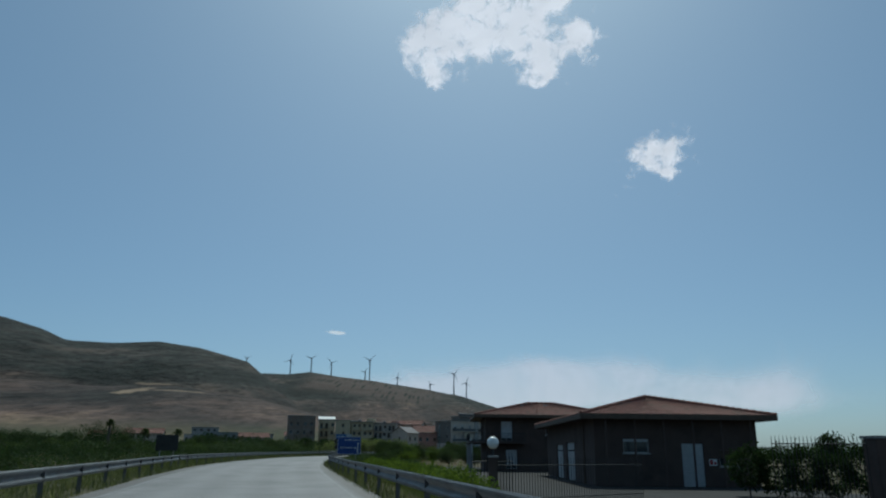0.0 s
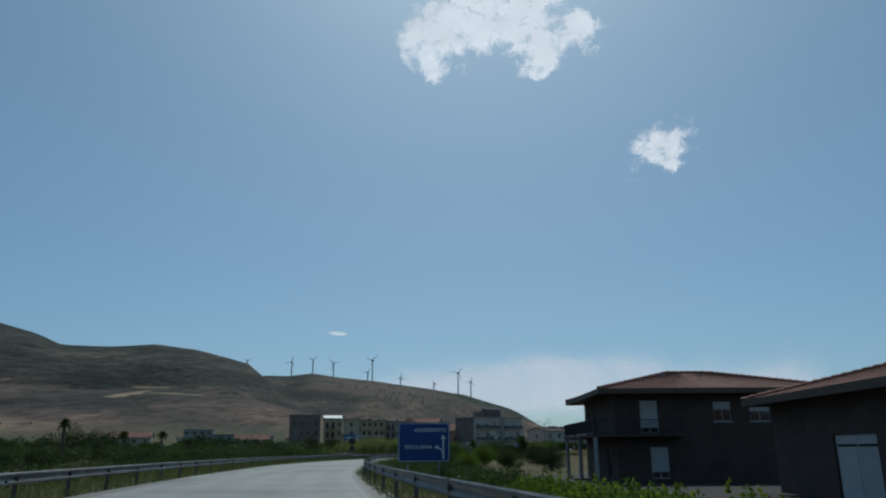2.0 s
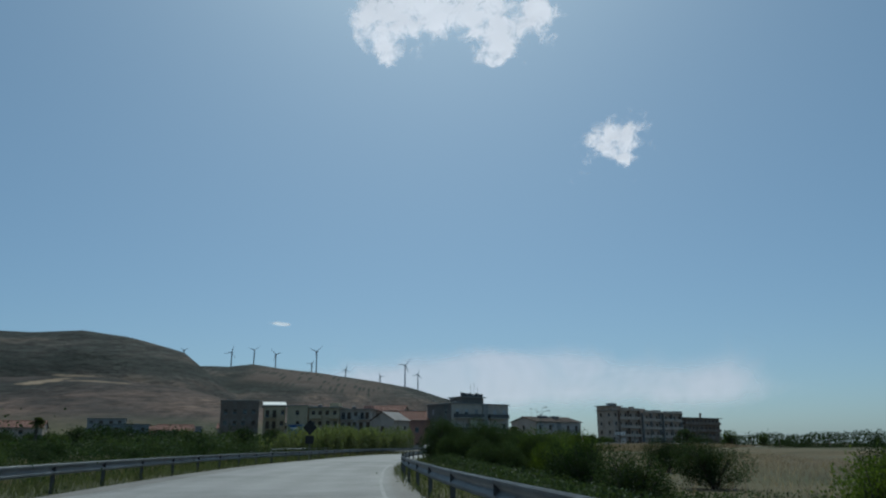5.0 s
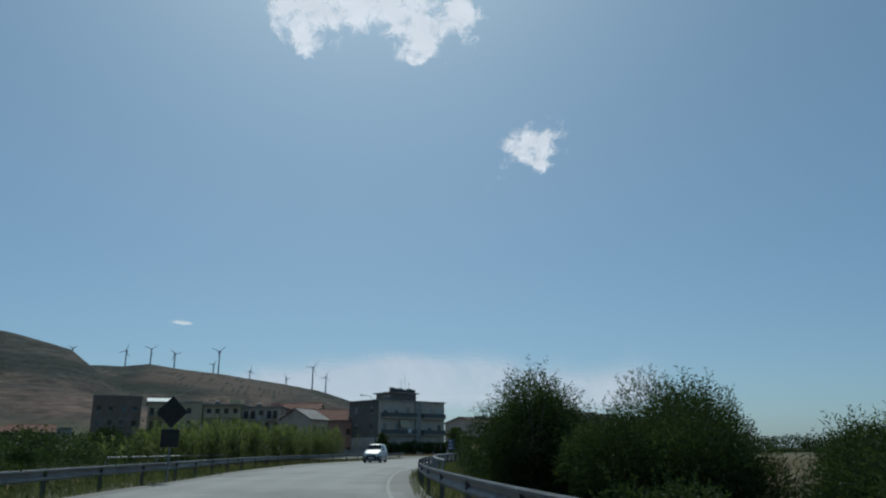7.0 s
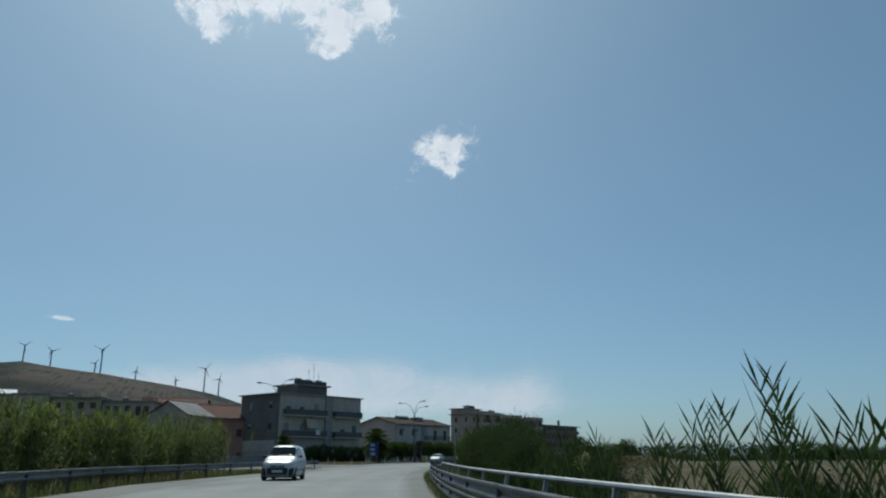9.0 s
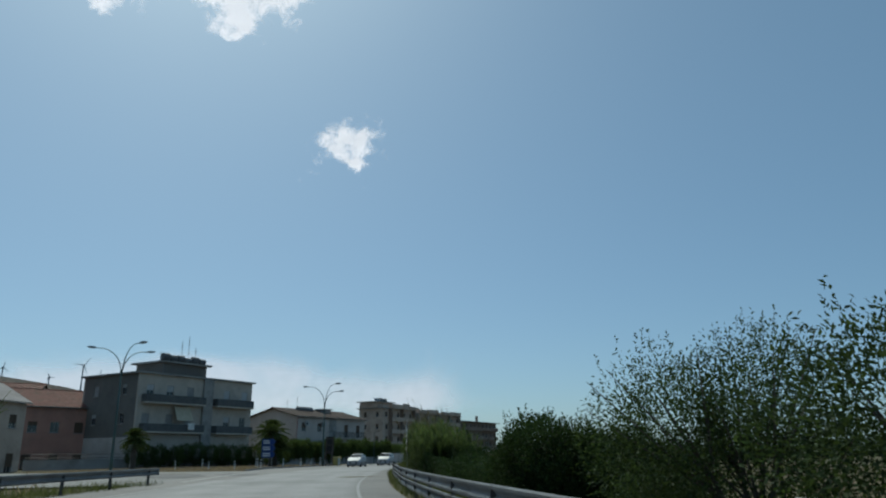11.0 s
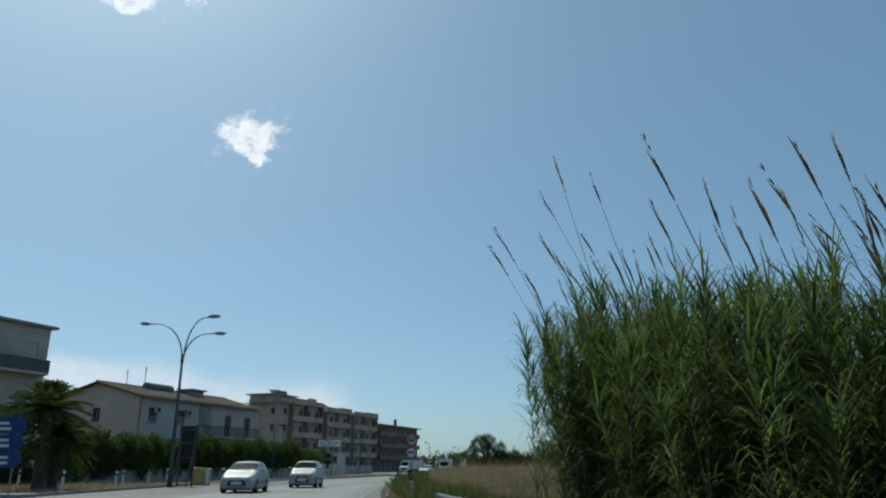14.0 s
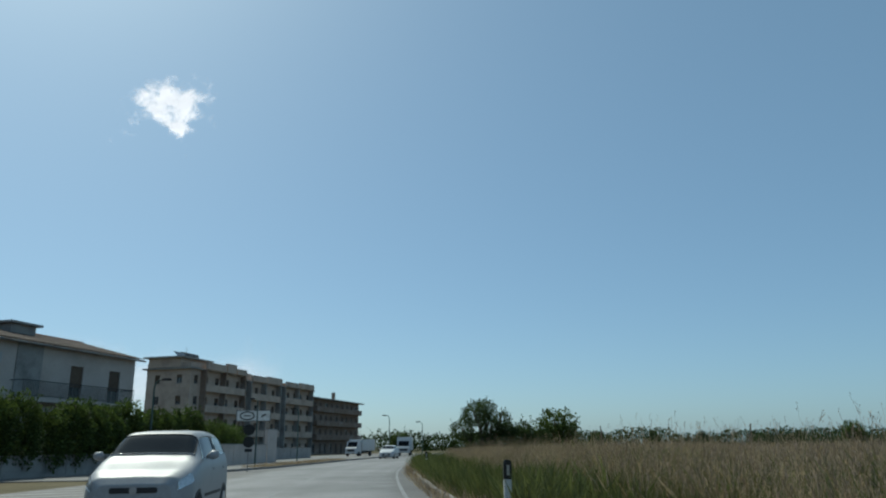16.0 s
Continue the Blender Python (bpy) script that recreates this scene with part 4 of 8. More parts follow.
# ---- street lamps ----
def street_lamp(name, label, p, top, arms, facing, group=""):
    """A tapered pole with curved arms. arms: (angle, reach, rise) of each."""
    root = group_of(name, label, "street lamp", pose(p[0], p[1], 0, 0, 0, facing), group)
    bm = bmesh.new()
    tube(bm, [(0, 0, -0.1), (0, 0, 1.2), (0, 0, top * 0.55), (0, 0, top)], [0.15, 0.13, 0.1, 0.07], 12)
    part("pole", bm, "green_pole", root, smooth=True)
    bm = bmesh.new()
    tube(bm, [(0, 0, top - 0.55), (0, 0, top - 0.2)], 0.1, 12)
    part("collar", bm, "green_pole", root)
    part("door_plate", boxes((-0.05, 0.05, -0.118, -0.1, 0.6, 1.0)), "steel_dull", root)
    for ang, reach, rise in arms:
        c, s = math.cos(radians(ang)), math.sin(radians(ang))
        pts = []
        for k in range(11):
            a = math.pi / 2 * k / 10
            r = reach * (1 - math.cos(a)) * 0.82 + 0.05
            pts.append((c * r, s * r, top - 0.4 + (rise + 0.4) * math.sin(a)))
        tip = (c * reach, s * reach, top + rise + 0.02)
        bm = bmesh.new()
        tube(bm, pts + [tip], [0.045] * 6 + [0.038] * 6, 8)
        arm = part("arm", bm, "green_pole", root, smooth=True)
        bm = bmesh.new()
        prism(bm, [(-0.1, 0.02), (0.12, -0.05), (0.55, -0.07), (0.75, 0.0), (0.7, 0.07), (0.3, 0.13), (0.0, 0.1)], -0.14, 0.14)
        bmesh.ops.bevel(bm, geom=bm.edges[:], offset=0.03, segments=2, affect="EDGES")
        head = part("lamp_head", bm, "steel", root)
        head.location, head.rotation_euler = tip, (0, radians(-6), radians(ang))
        part("lens", boxes((0.15, 0.6, -0.1, 0.1, -0.085, -0.06)), "lamp_glass", head)
    return root


street_lamp("street_lamp", "tall dark green street lamp with three curved arms", (-0.46, 251.85), 9.0, ((164, 2.4, 1.9), (-40, 1.6, 2.3), (22, 2.3, 1.75)), 0, "triple street lamps")
street_lamp("street_lamp", "tall dark green street lamp with three curved arms", (26.26, 274.16), 8.1, ((120, 3.2, 2.2), (-38, 1.5, 2.4), (-5, 1.9, 1.5)), 0, "triple street lamps")


def small_lamp(x, y, h, facing):
    root = group_of("street_lamp", "slim dark street lamp with one short bent arm", "street lamp", pose(x, y, 0, 0, 0, facing), "single street lamps")
    bm = bmesh.new()
    tube(bm, [(0, 0, -0.1), (0, 0, h - 0.5), (0.06, 0, h - 0.2), (0.25, 0, h - 0.02), (0.5, 0, h)], [0.07, 0.05, 0.045, 0.04, 0.035], 8)
    part("pole", bm, "green_pole", root)
    part("lamp_head", boxes((0.4, 0.95, -0.1, 0.1, h - 0.06, h + 0.07), bevel=0.03), "sign_back", root)
    return root


small_lamp(44.6, 301.5, 5.4, -30)
small_lamp(57.3, 312.6, 5.3, 100)
small_lamp(87.7, 334.4, 5.3, 150)
small_lamp(98.7, 340.8, 4.8, 150)
small_lamp(68.5, 325.0, 5.3, 120)


def globe_lamp():
    root = group_of("globe_lamp", "white opal globe lamp on an iron gate pillar", "lamp", pose(2.08, 29.95, -0.9))
    part("pillar", boxes((-0.17, 0.17, -0.17, 0.17, 0, 1.85), bevel=0.02), "brown_wall", root)
    part("cap", boxes((-0.22, 0.22, -0.22, 0.22, 1.85, 1.93), bevel=0.02), "concrete", root)
    bm = bmesh.new()
    tube(bm, [(0, 0, 1.9), (0, 0, 2.25)], [0.05, 0.035], 8)
    part("stem", bm, "iron", root)
    bm = bmesh.new()
    bmesh.ops.create_uvsphere(bm, u_segments=24, v_segments=16, radius=0.235)
    for v in bm.verts:
        v.co.z = v.co.z * 1.02 + 2.42
    part("globe", bm, "globe", root, smooth=True)
    return root


globe_lamp()


# ---- wind turbines ----
def turbine(x, y, base, hub, spin, turn):
    root = group_of("wind_turbine", "white three-bladed wind turbine standing on the ridge", "wind turbine", pose(x, y, base, 0, 0, turn), "wind turbines on the ridge")
    h = hub - base
    bm = bmesh.new()
    tube(bm, [(0, 0, -15), (0, 0, h)], [2.0, 1.2], 10)
    part("tower", bm, "turbine", root)
    part("nacelle", boxes((-1.6, 1.6, -3, 5, h - 1.4, h + 1.8), bevel=0.4), "turbine", root)
    bm = bmesh.new()
    bmesh.ops.create_uvsphere(bm, u_segments=10, v_segments=8, radius=1.7)
    hubp = part("hub", bm, "turbine", root)
    hubp.location = (0, -4, h)
    L = h * 0.42
    bm = bmesh.new()
    vs = [(-0.5, 0, 0.5), (0.7, 0, 0.5), (1.3, 0, L * 0.22), (0.35, 0, L), (-0.05, 0, L), (-0.5, 0, L * 0.2)]
    prism(bm, [(a, c) for a, _, c in vs], -0.3, 0.3)
    blade = to_mesh(bm, "blade")
    blade.materials.append(M["turbine"])
    for k in range(3):
        b = new("blade", blade)
        b.parent = hubp
        b.rotation_euler = (0, radians(spin + 120 * k), 0)
    return root


for tx, ty, hub, base, spin in ((-408, 1964, 231, 187, 20), (-354, 1975, 238, 197, 50), (-300, 1984, 229, 186, 75), (-209, 1995, 206, 176, 35), (-197, 1997, 238, 183, 55),
                                (-121, 2003, 192, 160, 5), (-31, 2006, 175, 148, 90), (34, 2006, 204, 150, 35), (68, 2005, 180, 141, 15), (-520, 1938, 232, 205, 60)):
    turbine(tx, ty, base, hub, spin, random.uniform(-25, 25))


# ---- buildings ----
def wall(bm, length, z0, z1, thick, openings, m=None):
    """A wall along x, its outer face at y = 0, with openings (x0, x1, z0, z1) that go through it."""
    xs = sorted({0, length, *(v for o in openings for v in o[:2])})
    zs = sorted({z0, z1, *(v for o in openings for v in o[2:])})
    solid = [[not any(o[0] < (a + b) / 2 < o[1] and o[2] < (c + d) / 2 < o[3] for o in openings) for c, d in zip(zs, zs[1:])] for a, b in zip(xs, xs[1:])]
    grid = {}

    def vert(i, k, y):
        if (i, k, y) not in grid:
            p = Vector((xs[i], y, zs[k]))
            grid[i, k, y] = bm.verts.new(m @ p if m is not None else p)
        return grid[i, k, y]

    def full(i, k):
        return 0 <= i < len(xs) - 1 and 0 <= k < len(zs) - 1 and solid[i][k]
    for i in range(len(xs) - 1):
        for k in range(len(zs) - 1):
            if not solid[i][k]:
                continue
            for y in (0, thick):
                bm.faces.new([vert(i + a, k + b, y) for a, b in ((0, 0), (1, 0), (1, 1), (0, 1))])
            for di, dk, (a, b) in ((-1, 0, ((0, 0), (0, 1))), (1, 0, ((1, 0), (1, 1))), (0, -1, ((0, 0), (1, 0))), (0, 1, ((0, 1), (1, 1)))):
                if not full(i + di, k + dk):
                    bm.faces.new([vert(i + a[0], k + a[1], 0), vert(i + b[0], k + b[1], 0), vert(i + b[0], k + b[1], thick), vert(i + a[0], k + a[1], thick)])


def opening_unit(root, o, kind, m, shutter=0.5, material="shutter"):
    """The window or door that fills an opening, under its own part."""
    x0, x1, z0, z1 = o
    bm = bmesh.new()
    f = 0.07
    for d in ((x0, x1, 0.12, 0.2, z0, z0 + f), (x0, x1, 0.12, 0.2, z1 - f, z1), (x0, x0 + f, 0.12, 0.2, z0 + f, z1 - f), (x1 - f, x1, 0.12, 0.2, z0 + f, z1 - f),
              ((x0 + x1) / 2 - 0.03, (x0 + x1) / 2 + 0.03, 0.125, 0.195, z0 + f, z1 - f)):
        box(bm, *d, m)
    unit = part(kind, bm, "frame", root)
    bm = bmesh.new()
    box(bm, x0 + f, x1 - f, 0.15, 0.17, z0 + f, z1 - f, m)
    part("pane", bm, "pane", unit)
    if shutter > 0:
        zb = z1 - (z1 - z0) * shutter
        n = max(int((z1 - zb) / 0.15), 1)
        prof = [(0.1, zb), (0.1, z1 - 0.01)]
        for k in range(n):
            za = z1 - 0.01 - (z1 - 0.01 - zb) * k / n
            prof += [(0.05, za), (0.07, za - (z1 - zb) / n * 0.9)]
        bm = bmesh.new()
        prism(bm, prof, x0 + 0.02, x1 - 0.02, m @ pose(0, 0, 0, 0, 0, 90) @ Matrix.Diagonal((1, -1, 1, 1)))
        part("shutter", bm, material, unit)
    if kind == "window":
        bm = bmesh.new()
        box(bm, x0 - 0.08, x1 + 0.08, -0.08, 0.11, z0 - 0.08, z0 - 0.004, m)
        part("sill", bm, "concrete", unit)
    return unit


def balcony(root, x0, x1, z, m, reach=1.1, solid=False, material="greywall", panel="greywall"):
    bm = bmesh.new()
    box(bm, x0, x1, -reach, -0.004, z - 0.2, z, m)
    b = part("balcony", bm, material, root)
    bm = bmesh.new()
    if solid:
        for d in ((x0, x1, -reach, -reach + 0.1, z + 0.004, z + 1.0), (x0, x0 + 0.1, -reach + 0.1, -0.01, z + 0.004, z + 1.0), (x1 - 0.1, x1, -reach + 0.1, -0.01, z + 0.004, z + 1.0)):
            box(bm, *d, m)
        part("parapet", bm, panel, b)
    else:
        for zz in (z + 0.1, z + 1.0):
            for d in ((x0, x1, -reach + 0.02, -reach + 0.06, zz, zz + 0.04), (x0, x0 + 0.04, -reach + 0.06, -0.01, zz, zz + 0.04), (x1 - 0.04, x1, -reach + 0.06, -0.01, zz, zz + 0.04)):
                box(bm, *d, m)
        n = int((x1 - x0) / 0.13)
        for k in range(n + 1):
            x = x0 + (x1 - x0 - 0.025) * k / n
            box(bm, x, x + 0.025, -reach + 0.03, -reach + 0.05, z + 0.14, z + 1.0, m)
        part("railing", bm, "iron", b)
    return b


def tank(root, x, y, z, r=0.5, length=1.2):
    bm = bmesh.new()
    pts = [(x - length / 2, y, z + r), (x - length / 2 + 0.1, y, z + r), (x + length / 2 - 0.1, y, z + r), (x + length / 2, y, z + r)]
    tube(bm, pts, [r * 0.75, r, r, r * 0.75], 14)
    for dx in (-length * 0.3, length * 0.3):
        box(bm, x + dx - 0.05, x + dx + 0.05, y - r * 0.7, y + r * 0.7, z, z + r * 0.5)
    part("water_tank", bm, "tank", root, smooth=False)


def antenna(root, x, y, z, h, bars=5):
    bm = bmesh.new()
    tube(bm, [(x, y, z), (x, y, z + h)], 0.035, 6)
    for k in range(bars):
        zz = z + h * (0.72 + 0.06 * k)
        if zz < z + h:
            tube(bm, [(x - 0.45, y - 0.3, zz), (x + 0.45, y + 0.3, zz)], 0.015, 4)
    part("antenna", bm, "steel_dull", root)


def frame_of(p0, p1, z=0.0):
    return pose(p0[0], p0[1], z, 0, 0, math.degrees(math.atan2(p1[1] - p0[1], p1[0] - p0[0]))), math.hypot(p1[0] - p0[0], p1[1] - p0[1])


def apartment_block(label, p0, p1, depth, levels, bays, material, balconies=(), side_bays=2, z=0.0, parapet=0.0, roof="flat", eave=0.35, seed=0, shut="shutter", ridge=0.0, right_wall=None, roof_mt="tile", solid=False, rail_mt=""):
    """A block with its front from p0 to p1. levels: floor heights from the ground to the roof. balconies: (floor, x0, x1)."""
    rng = random.Random(seed)
    m, L = frame_of(p0, p1, z)
    root = group_of("apartment_block" if len(levels) > 3 else "house", label, "apartment building" if len(levels) > 3 else "house", m)
    top = levels[-1]
    door_at = {f: (a, b) for f, a, b in balconies}
    bands = list(zip(levels, levels[1:]))
    faces = (("front", Matrix(), L, bays), ("left", pose(0, depth, 0, 0, 0, -90), depth, side_bays), ("right", pose(L, 0, 0, 0, 0, 90), depth, side_bays), ("back", pose(L, depth, 0, 0, 0, 180), L, 0))
    for name, mm, length, nb in faces:
        holes = []
        for f, (a, b) in enumerate(bands):
            for k in range(nb):
                w = 1.15 if name == "front" else 1.0
                x = length * (k + 0.5) / nb + (rng.uniform(-0.25, 0.25) if name == "front" else 0)
                door = name == "front" and any(q[0] == f and q[1] < x < q[2] for q in balconies)
                if door or (f == 0 and name == "front"):
                    holes.append((round(x - w / 2, 3), round(x + w / 2, 3), a + (0.02 if f else 0.05), a + min(2.35, (b - a) * 0.72), "balcony_door"))
                else:
                    holes.append((round(x - w / 2, 3), round(x + w / 2, 3), a + 1.0, a + min(2.4, (b - a) * 0.74), "window"))
        t = 0.3
        bm = bmesh.new()
        # front and back walls run the full length; side walls stand between them
        if name in ("front", "back"):
            wall(bm, length, -0.6, top, t, [h[:4] for h in holes], mm)
        else:
            wall(bm, length - 2 * t, -0.6, top, t, [(h[0] - t, h[1] - t, h[2], h[3]) for h in holes], mm @ Matrix.Translation((t, 0, 0)))
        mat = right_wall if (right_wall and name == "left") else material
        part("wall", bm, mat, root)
        for h in holes:
            opening_unit(root, h[:4], h[4], mm, rng.choice((0, 0.35, 0.6, 1.0, 1.0)), rng.choice(shut) if isinstance(shut, tuple) else shut)
    inner = bmesh.new()
    for lv in levels[:-1]:
        box(inner, 0.31, L - 0.31, 0.31, depth - 0.31, lv - 0.15, lv - 0.01)
    part("floor_slab", inner, "concrete", root)
    bm = bmesh.new()
    box(bm, 0.31, L - 0.31, depth * 0.5, depth * 0.5 + 0.15, 0.01, top - 0.2)
    part("inner_wall", bm, "greywall", root)
    for f, a, b in balconies:
        balcony(root, a, b, levels[f], Matrix(), solid=bool(rail_mt) or solid or seed % 3 == 2, material=material, panel=rail_mt or material)
    bm = bmesh.new()
    if roof == "flat":
        box(bm, -eave, L + eave, -eave, depth + eave, top + 0.004, top + 0.22)
        part("roof", bm, "concrete", root)
        if parapet:
            bm = bmesh.new()
            for d in ((0, L, 0, 0.2, top + 0.224, top + parapet), (0, L, depth - 0.2, depth, top + 0.224, top + parapet), (0, 0.2, 0.2, depth - 0.2, top + 0.224, top + parapet), (L - 0.2, L, 0.2, depth - 0.2, top + 0.224, top + parapet)):
                box(bm, *d)
            part("parapet", bm, material, root)
    else:
        gable_roof(root, L, depth, top, ridge, material, eave, roof_mt)
    return root, L


def tiled_slope(a, b, c, d, pitch=0.24, rise=0.05, course=0.42):
    """A sloping field of barrel tiles between the eave a-b and the ridge d-c, in rows that overlap."""
    a, b, c, d = (Vector(v) for v in (a, b, c, d))
    up = ((d + c) / 2 - (a + b) / 2)
    nrm = (b - a).cross(d - a).normalized()
    if nrm.z < 0:
        nrm = -nrm
    n = max(int((b - a).length / pitch), 2)
    m = max(int(up.length / course), 2)
    bm = bmesh.new()
    rows = []
    for i in range(m):
        for e in (0.0, 1.0):
            v = (i + e) / m
            lift = 0.05 - 0.035 * e
            row = []
            for j in range(2 * n + 1):
                u = j / (2 * n)
                p = (a + (b - a) * u) * (1 - v) + (d + (c - d) * u) * v
                row.append(bm.verts.new(p + nrm * (lift + (rise if j % 2 else 0))))
            rows.append(row)
    for p, q in zip(rows, rows[1:]):
        for j in range(2 * n):
            bm.faces.new((p[j], p[j + 1], q[j + 1], q[j]))
    return bm


def gable_roof(root, L, depth, top, ridge, material, eave, roof_mt="tile"):
    h = ridge - top
    e = eave
    k = h / (depth / 2)
    part("roof_tiles", tiled_slope((-e, -e, top - k * e + 0.12), (L + e, -e, top - k * e + 0.12), (L + e, depth / 2, ridge + 0.12), (-e, depth / 2, ridge + 0.12)), roof_mt, root)
    part("roof_tiles", tiled_slope((L + e, depth + e, top - k * e + 0.12), (-e, depth + e, top - k * e + 0.12), (-e, depth / 2, ridge + 0.12), (L + e, depth / 2, ridge + 0.12)), roof_mt, root)
    bm = bmesh.new()
    prism(bm, [(-e, top - k * e), (depth / 2, ridge), (depth + e, top - k * e), (depth + e, top - k * e + 0.1), (depth / 2, ridge + 0.1), (-e, top - k * e + 0.1)], -e, L + e, pose(0, 0, 0, 0, 0, 90) @ Matrix.Diagonal((1, -1, 1, 1)))
    part("roof_deck", bm, "shutter", root)
    for x0 in (0.0, L - 0.3):
        bm = bmesh.new()
        prism(bm, [(0.02, top), (depth - 0.02, top), (depth / 2, ridge - 0.02)], x0, x0 + 0.3, pose(0, 0, 0, 0, 0, 90) @ Matrix.Diagonal((1, -1, 1, 1)))
        part("gable", bm, material, root)
    bm = bmesh.new()
    tube(bm, [(-e, depth / 2, ridge + 0.17), (L + e, depth / 2, ridge + 0.17)], 0.12, 8)
    part("ridge_tiles", bm, "tile", root)
    bm = bmesh.new()
    tube(bm, [(-e, -e - 0.06, top - k * e + 0.03), (L + e, -e - 0.06, top - k * e + 0.03)], 0.07, 8)
    part("gutter", bm, "steel_dull", root)


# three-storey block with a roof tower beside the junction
# left wall darker than the cream front: its shade is in the colour
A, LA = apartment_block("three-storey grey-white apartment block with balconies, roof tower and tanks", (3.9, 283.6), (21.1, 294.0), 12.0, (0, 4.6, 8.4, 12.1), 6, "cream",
                        ((1, 0.6, 10.4), (2, 0.6, 10.4), (1, 12.6, 19.6), (2, 12.6, 19.6)), 2, seed=3, eave=0.4, right_wall="shaded_wall", rail_mt="balcony_panel", shut=("shutter", "shutter_pale", "greywall"))
part("ground_floor_render", boxes((-0.03, -0.004, 0.1, 11.9, -0.3, 3.9)), "whitewall", A)
part("stair_shaft", boxes((10.6, 12.3, -0.35, -0.01, -0.3, 12.08)), "concrete", A)
# the roof tower shares the left wall's darkened colour
part("roof_tower", boxes((4.4, 12.0, 1.2, 7.0, 12.33, 14.0)), "shaded_wall", A)
part("tower_roof", boxes((3.9, 12.5, 0.6, 7.6, 14.01, 14.25)), "concrete", A)
for k in range(6):
    tank(A, 4.9 + k * 1.27, 1.5, 14.26, (0.55, 0.46, 0.5, 0.38, 0.52, 0.42)[k], 1.16)
for x, h in ((9.6, 3.6), (10.8, 4.4), (12.1, 2.9), (6.0, 1.6)):
    antenna(A, x, 4.0, 14.25, h, 3)
bm = boxes((5.6, 8.3, -0.03, 0.0, -2.1, 0.0))
bmesh.ops.transform(bm, matrix=Matrix.Translation((0, -0.35, 8.0)) @ pose(0, 0, 0, -24), verts=bm.verts[:])
part("awning", bm, "awning", A, "faded yellowish hanging awning")
part("laundry", boxes((7.4, 8.5, -1.32, -1.29, 4.9, 5.8)), "white", A)

# gabled two-storey house
B, LB = apartment_block("two-storey pale house with a shallow gabled tile roof", (30.6, 301.6), (47.1, 312.6), 10.6, (0, 4.4, 7.8), 5, "whitewall", ((1, 8.6, 18.6),), 1, roof="gable", ridge=9.2, seed=4, eave=0.45, roof_mt="tile_old")
for k in range(3):
    tank(B, 6.2 + 1.3 * k, 4.6, 8.75, 0.55, 1.4)
part("chimney", boxes((11.5, 13.6, 3.4, 5.0, 8.4, 9.5)), "concrete", B)
part("chimney_cap", boxes((11.2, 13.9, 3.1, 5.3, 9.51, 9.66)), "concrete", B)
part("pilaster", boxes((8.9, 10.9, -0.06, -0.004, -0.2, 7.7)), "concrete", B)
part("plinth_band", boxes((0.0, 8.8, -0.07, -0.005, 3.55, 4.0)), "concrete", B)
bm = bmesh.new()
tube(bm, [(0.12, -0.08, 0), (0.12, -0.08, 7.6)], 0.06, 8)
part("downpipe", bm, "pinkwall", B)
for x in (2.0, 6.6):
    unit = part("air_conditioner", boxes((x, x + 0.9, -0.38, -0.075, 6.3, 6.95), bevel=0.02), "shutter_pale", B)
    bm = bmesh.new()
    tube(bm, [(x + 0.34, -0.395, 6.62), (x + 0.34, -0.381, 6.62)], 0.25, 16)
    part("fan_grille", bm, "dark_plastic", unit)
antenna(B, 4.6, 3.9, 8.7, 2.6)
antenna(B, 2.8, 4.6, 9.0, 1.8)

# row of four-storey blocks
DIRC = np.array((63.6, 42.7)) / 76.6


def row_at(st):
    return (76.6 + DIRC[0] * st, 373.4 + DIRC[1] * st)


C1, _ = apartment_block("four-storey ochre apartment block with balconies and roof parapet", row_at(0), row_at(16.4), 8.2, (0, 4.1, 7.5, 10.9, 14.2), 5, "beige",
                        tuple((f, 3.2, 15.8) for f in (1, 2, 3)), 2, seed=5, parapet=1.1, eave=0.6, solid=True)
part("roof_tower", boxes((-0.6, 7.5, 1.6, 7.6, 14.5, 16.0)), "beige", C1)
part("tower_roof", boxes((-1.2, 8.1, 0.9, 8.3, 16.01, 16.25)), "concrete", C1)
for k in range(3):
    tank(C1, 2.6 + 1.6 * k, 3.4, 16.26, 0.55, 1.4)
for x in (-0.9, 0.5):
    bm = boxes((x, x + 1.2, 2.0, 2.06, 16.3, 17.5))
    bmesh.ops.transform(bm, matrix=Matrix.Translation((x, 2.0, 16.3)) @ pose(0, 0, 0, -48) @ Matrix.Translation((-x, -2.0, -16.3)), verts=bm.verts[:])
    part("solar_panel", bm, "pane", C1)
antenna(C1, 6.6, 5.5, 16.25, 2.4)
C2, _ = apartment_block("four-storey brownish apartment block with long balconies", row_at(17.4), row_at(46.5), 14.0, (0, 3.7, 7.1, 10.4, 13.5), 9, "beige",
                        tuple((f, a, b) for f in (1, 2, 3) for a, b in ((1.0, 12.6), (15.0, 28.0))), 2, seed=6, parapet=0.9, eave=0.7, solid=True)
part("roof_tower", boxes((3.0, 8.0, 3, 8, 13.7, 15.6)), "beige", C2)
for x0, x1, z1 in ((3.2, 9.0, 15.5), (9.3, 12.4, 15.9), (12.7, 16.0, 15.3)):
    part("roof_parapet", boxes((x0, x1, -1.25, -0.7, 14.3, z1), bevel=0.03), "beige", C1)
for x0, x1, z1 in ((1.0, 6.4, 14.7), (6.7, 12.8, 14.9), (15.0, 21.0, 14.6), (21.3, 28.2, 14.8)):
    part("roof_parapet", boxes((x0, x1, -1.3, -0.8, 13.6, z1), bevel=0.03), "beige", C2)
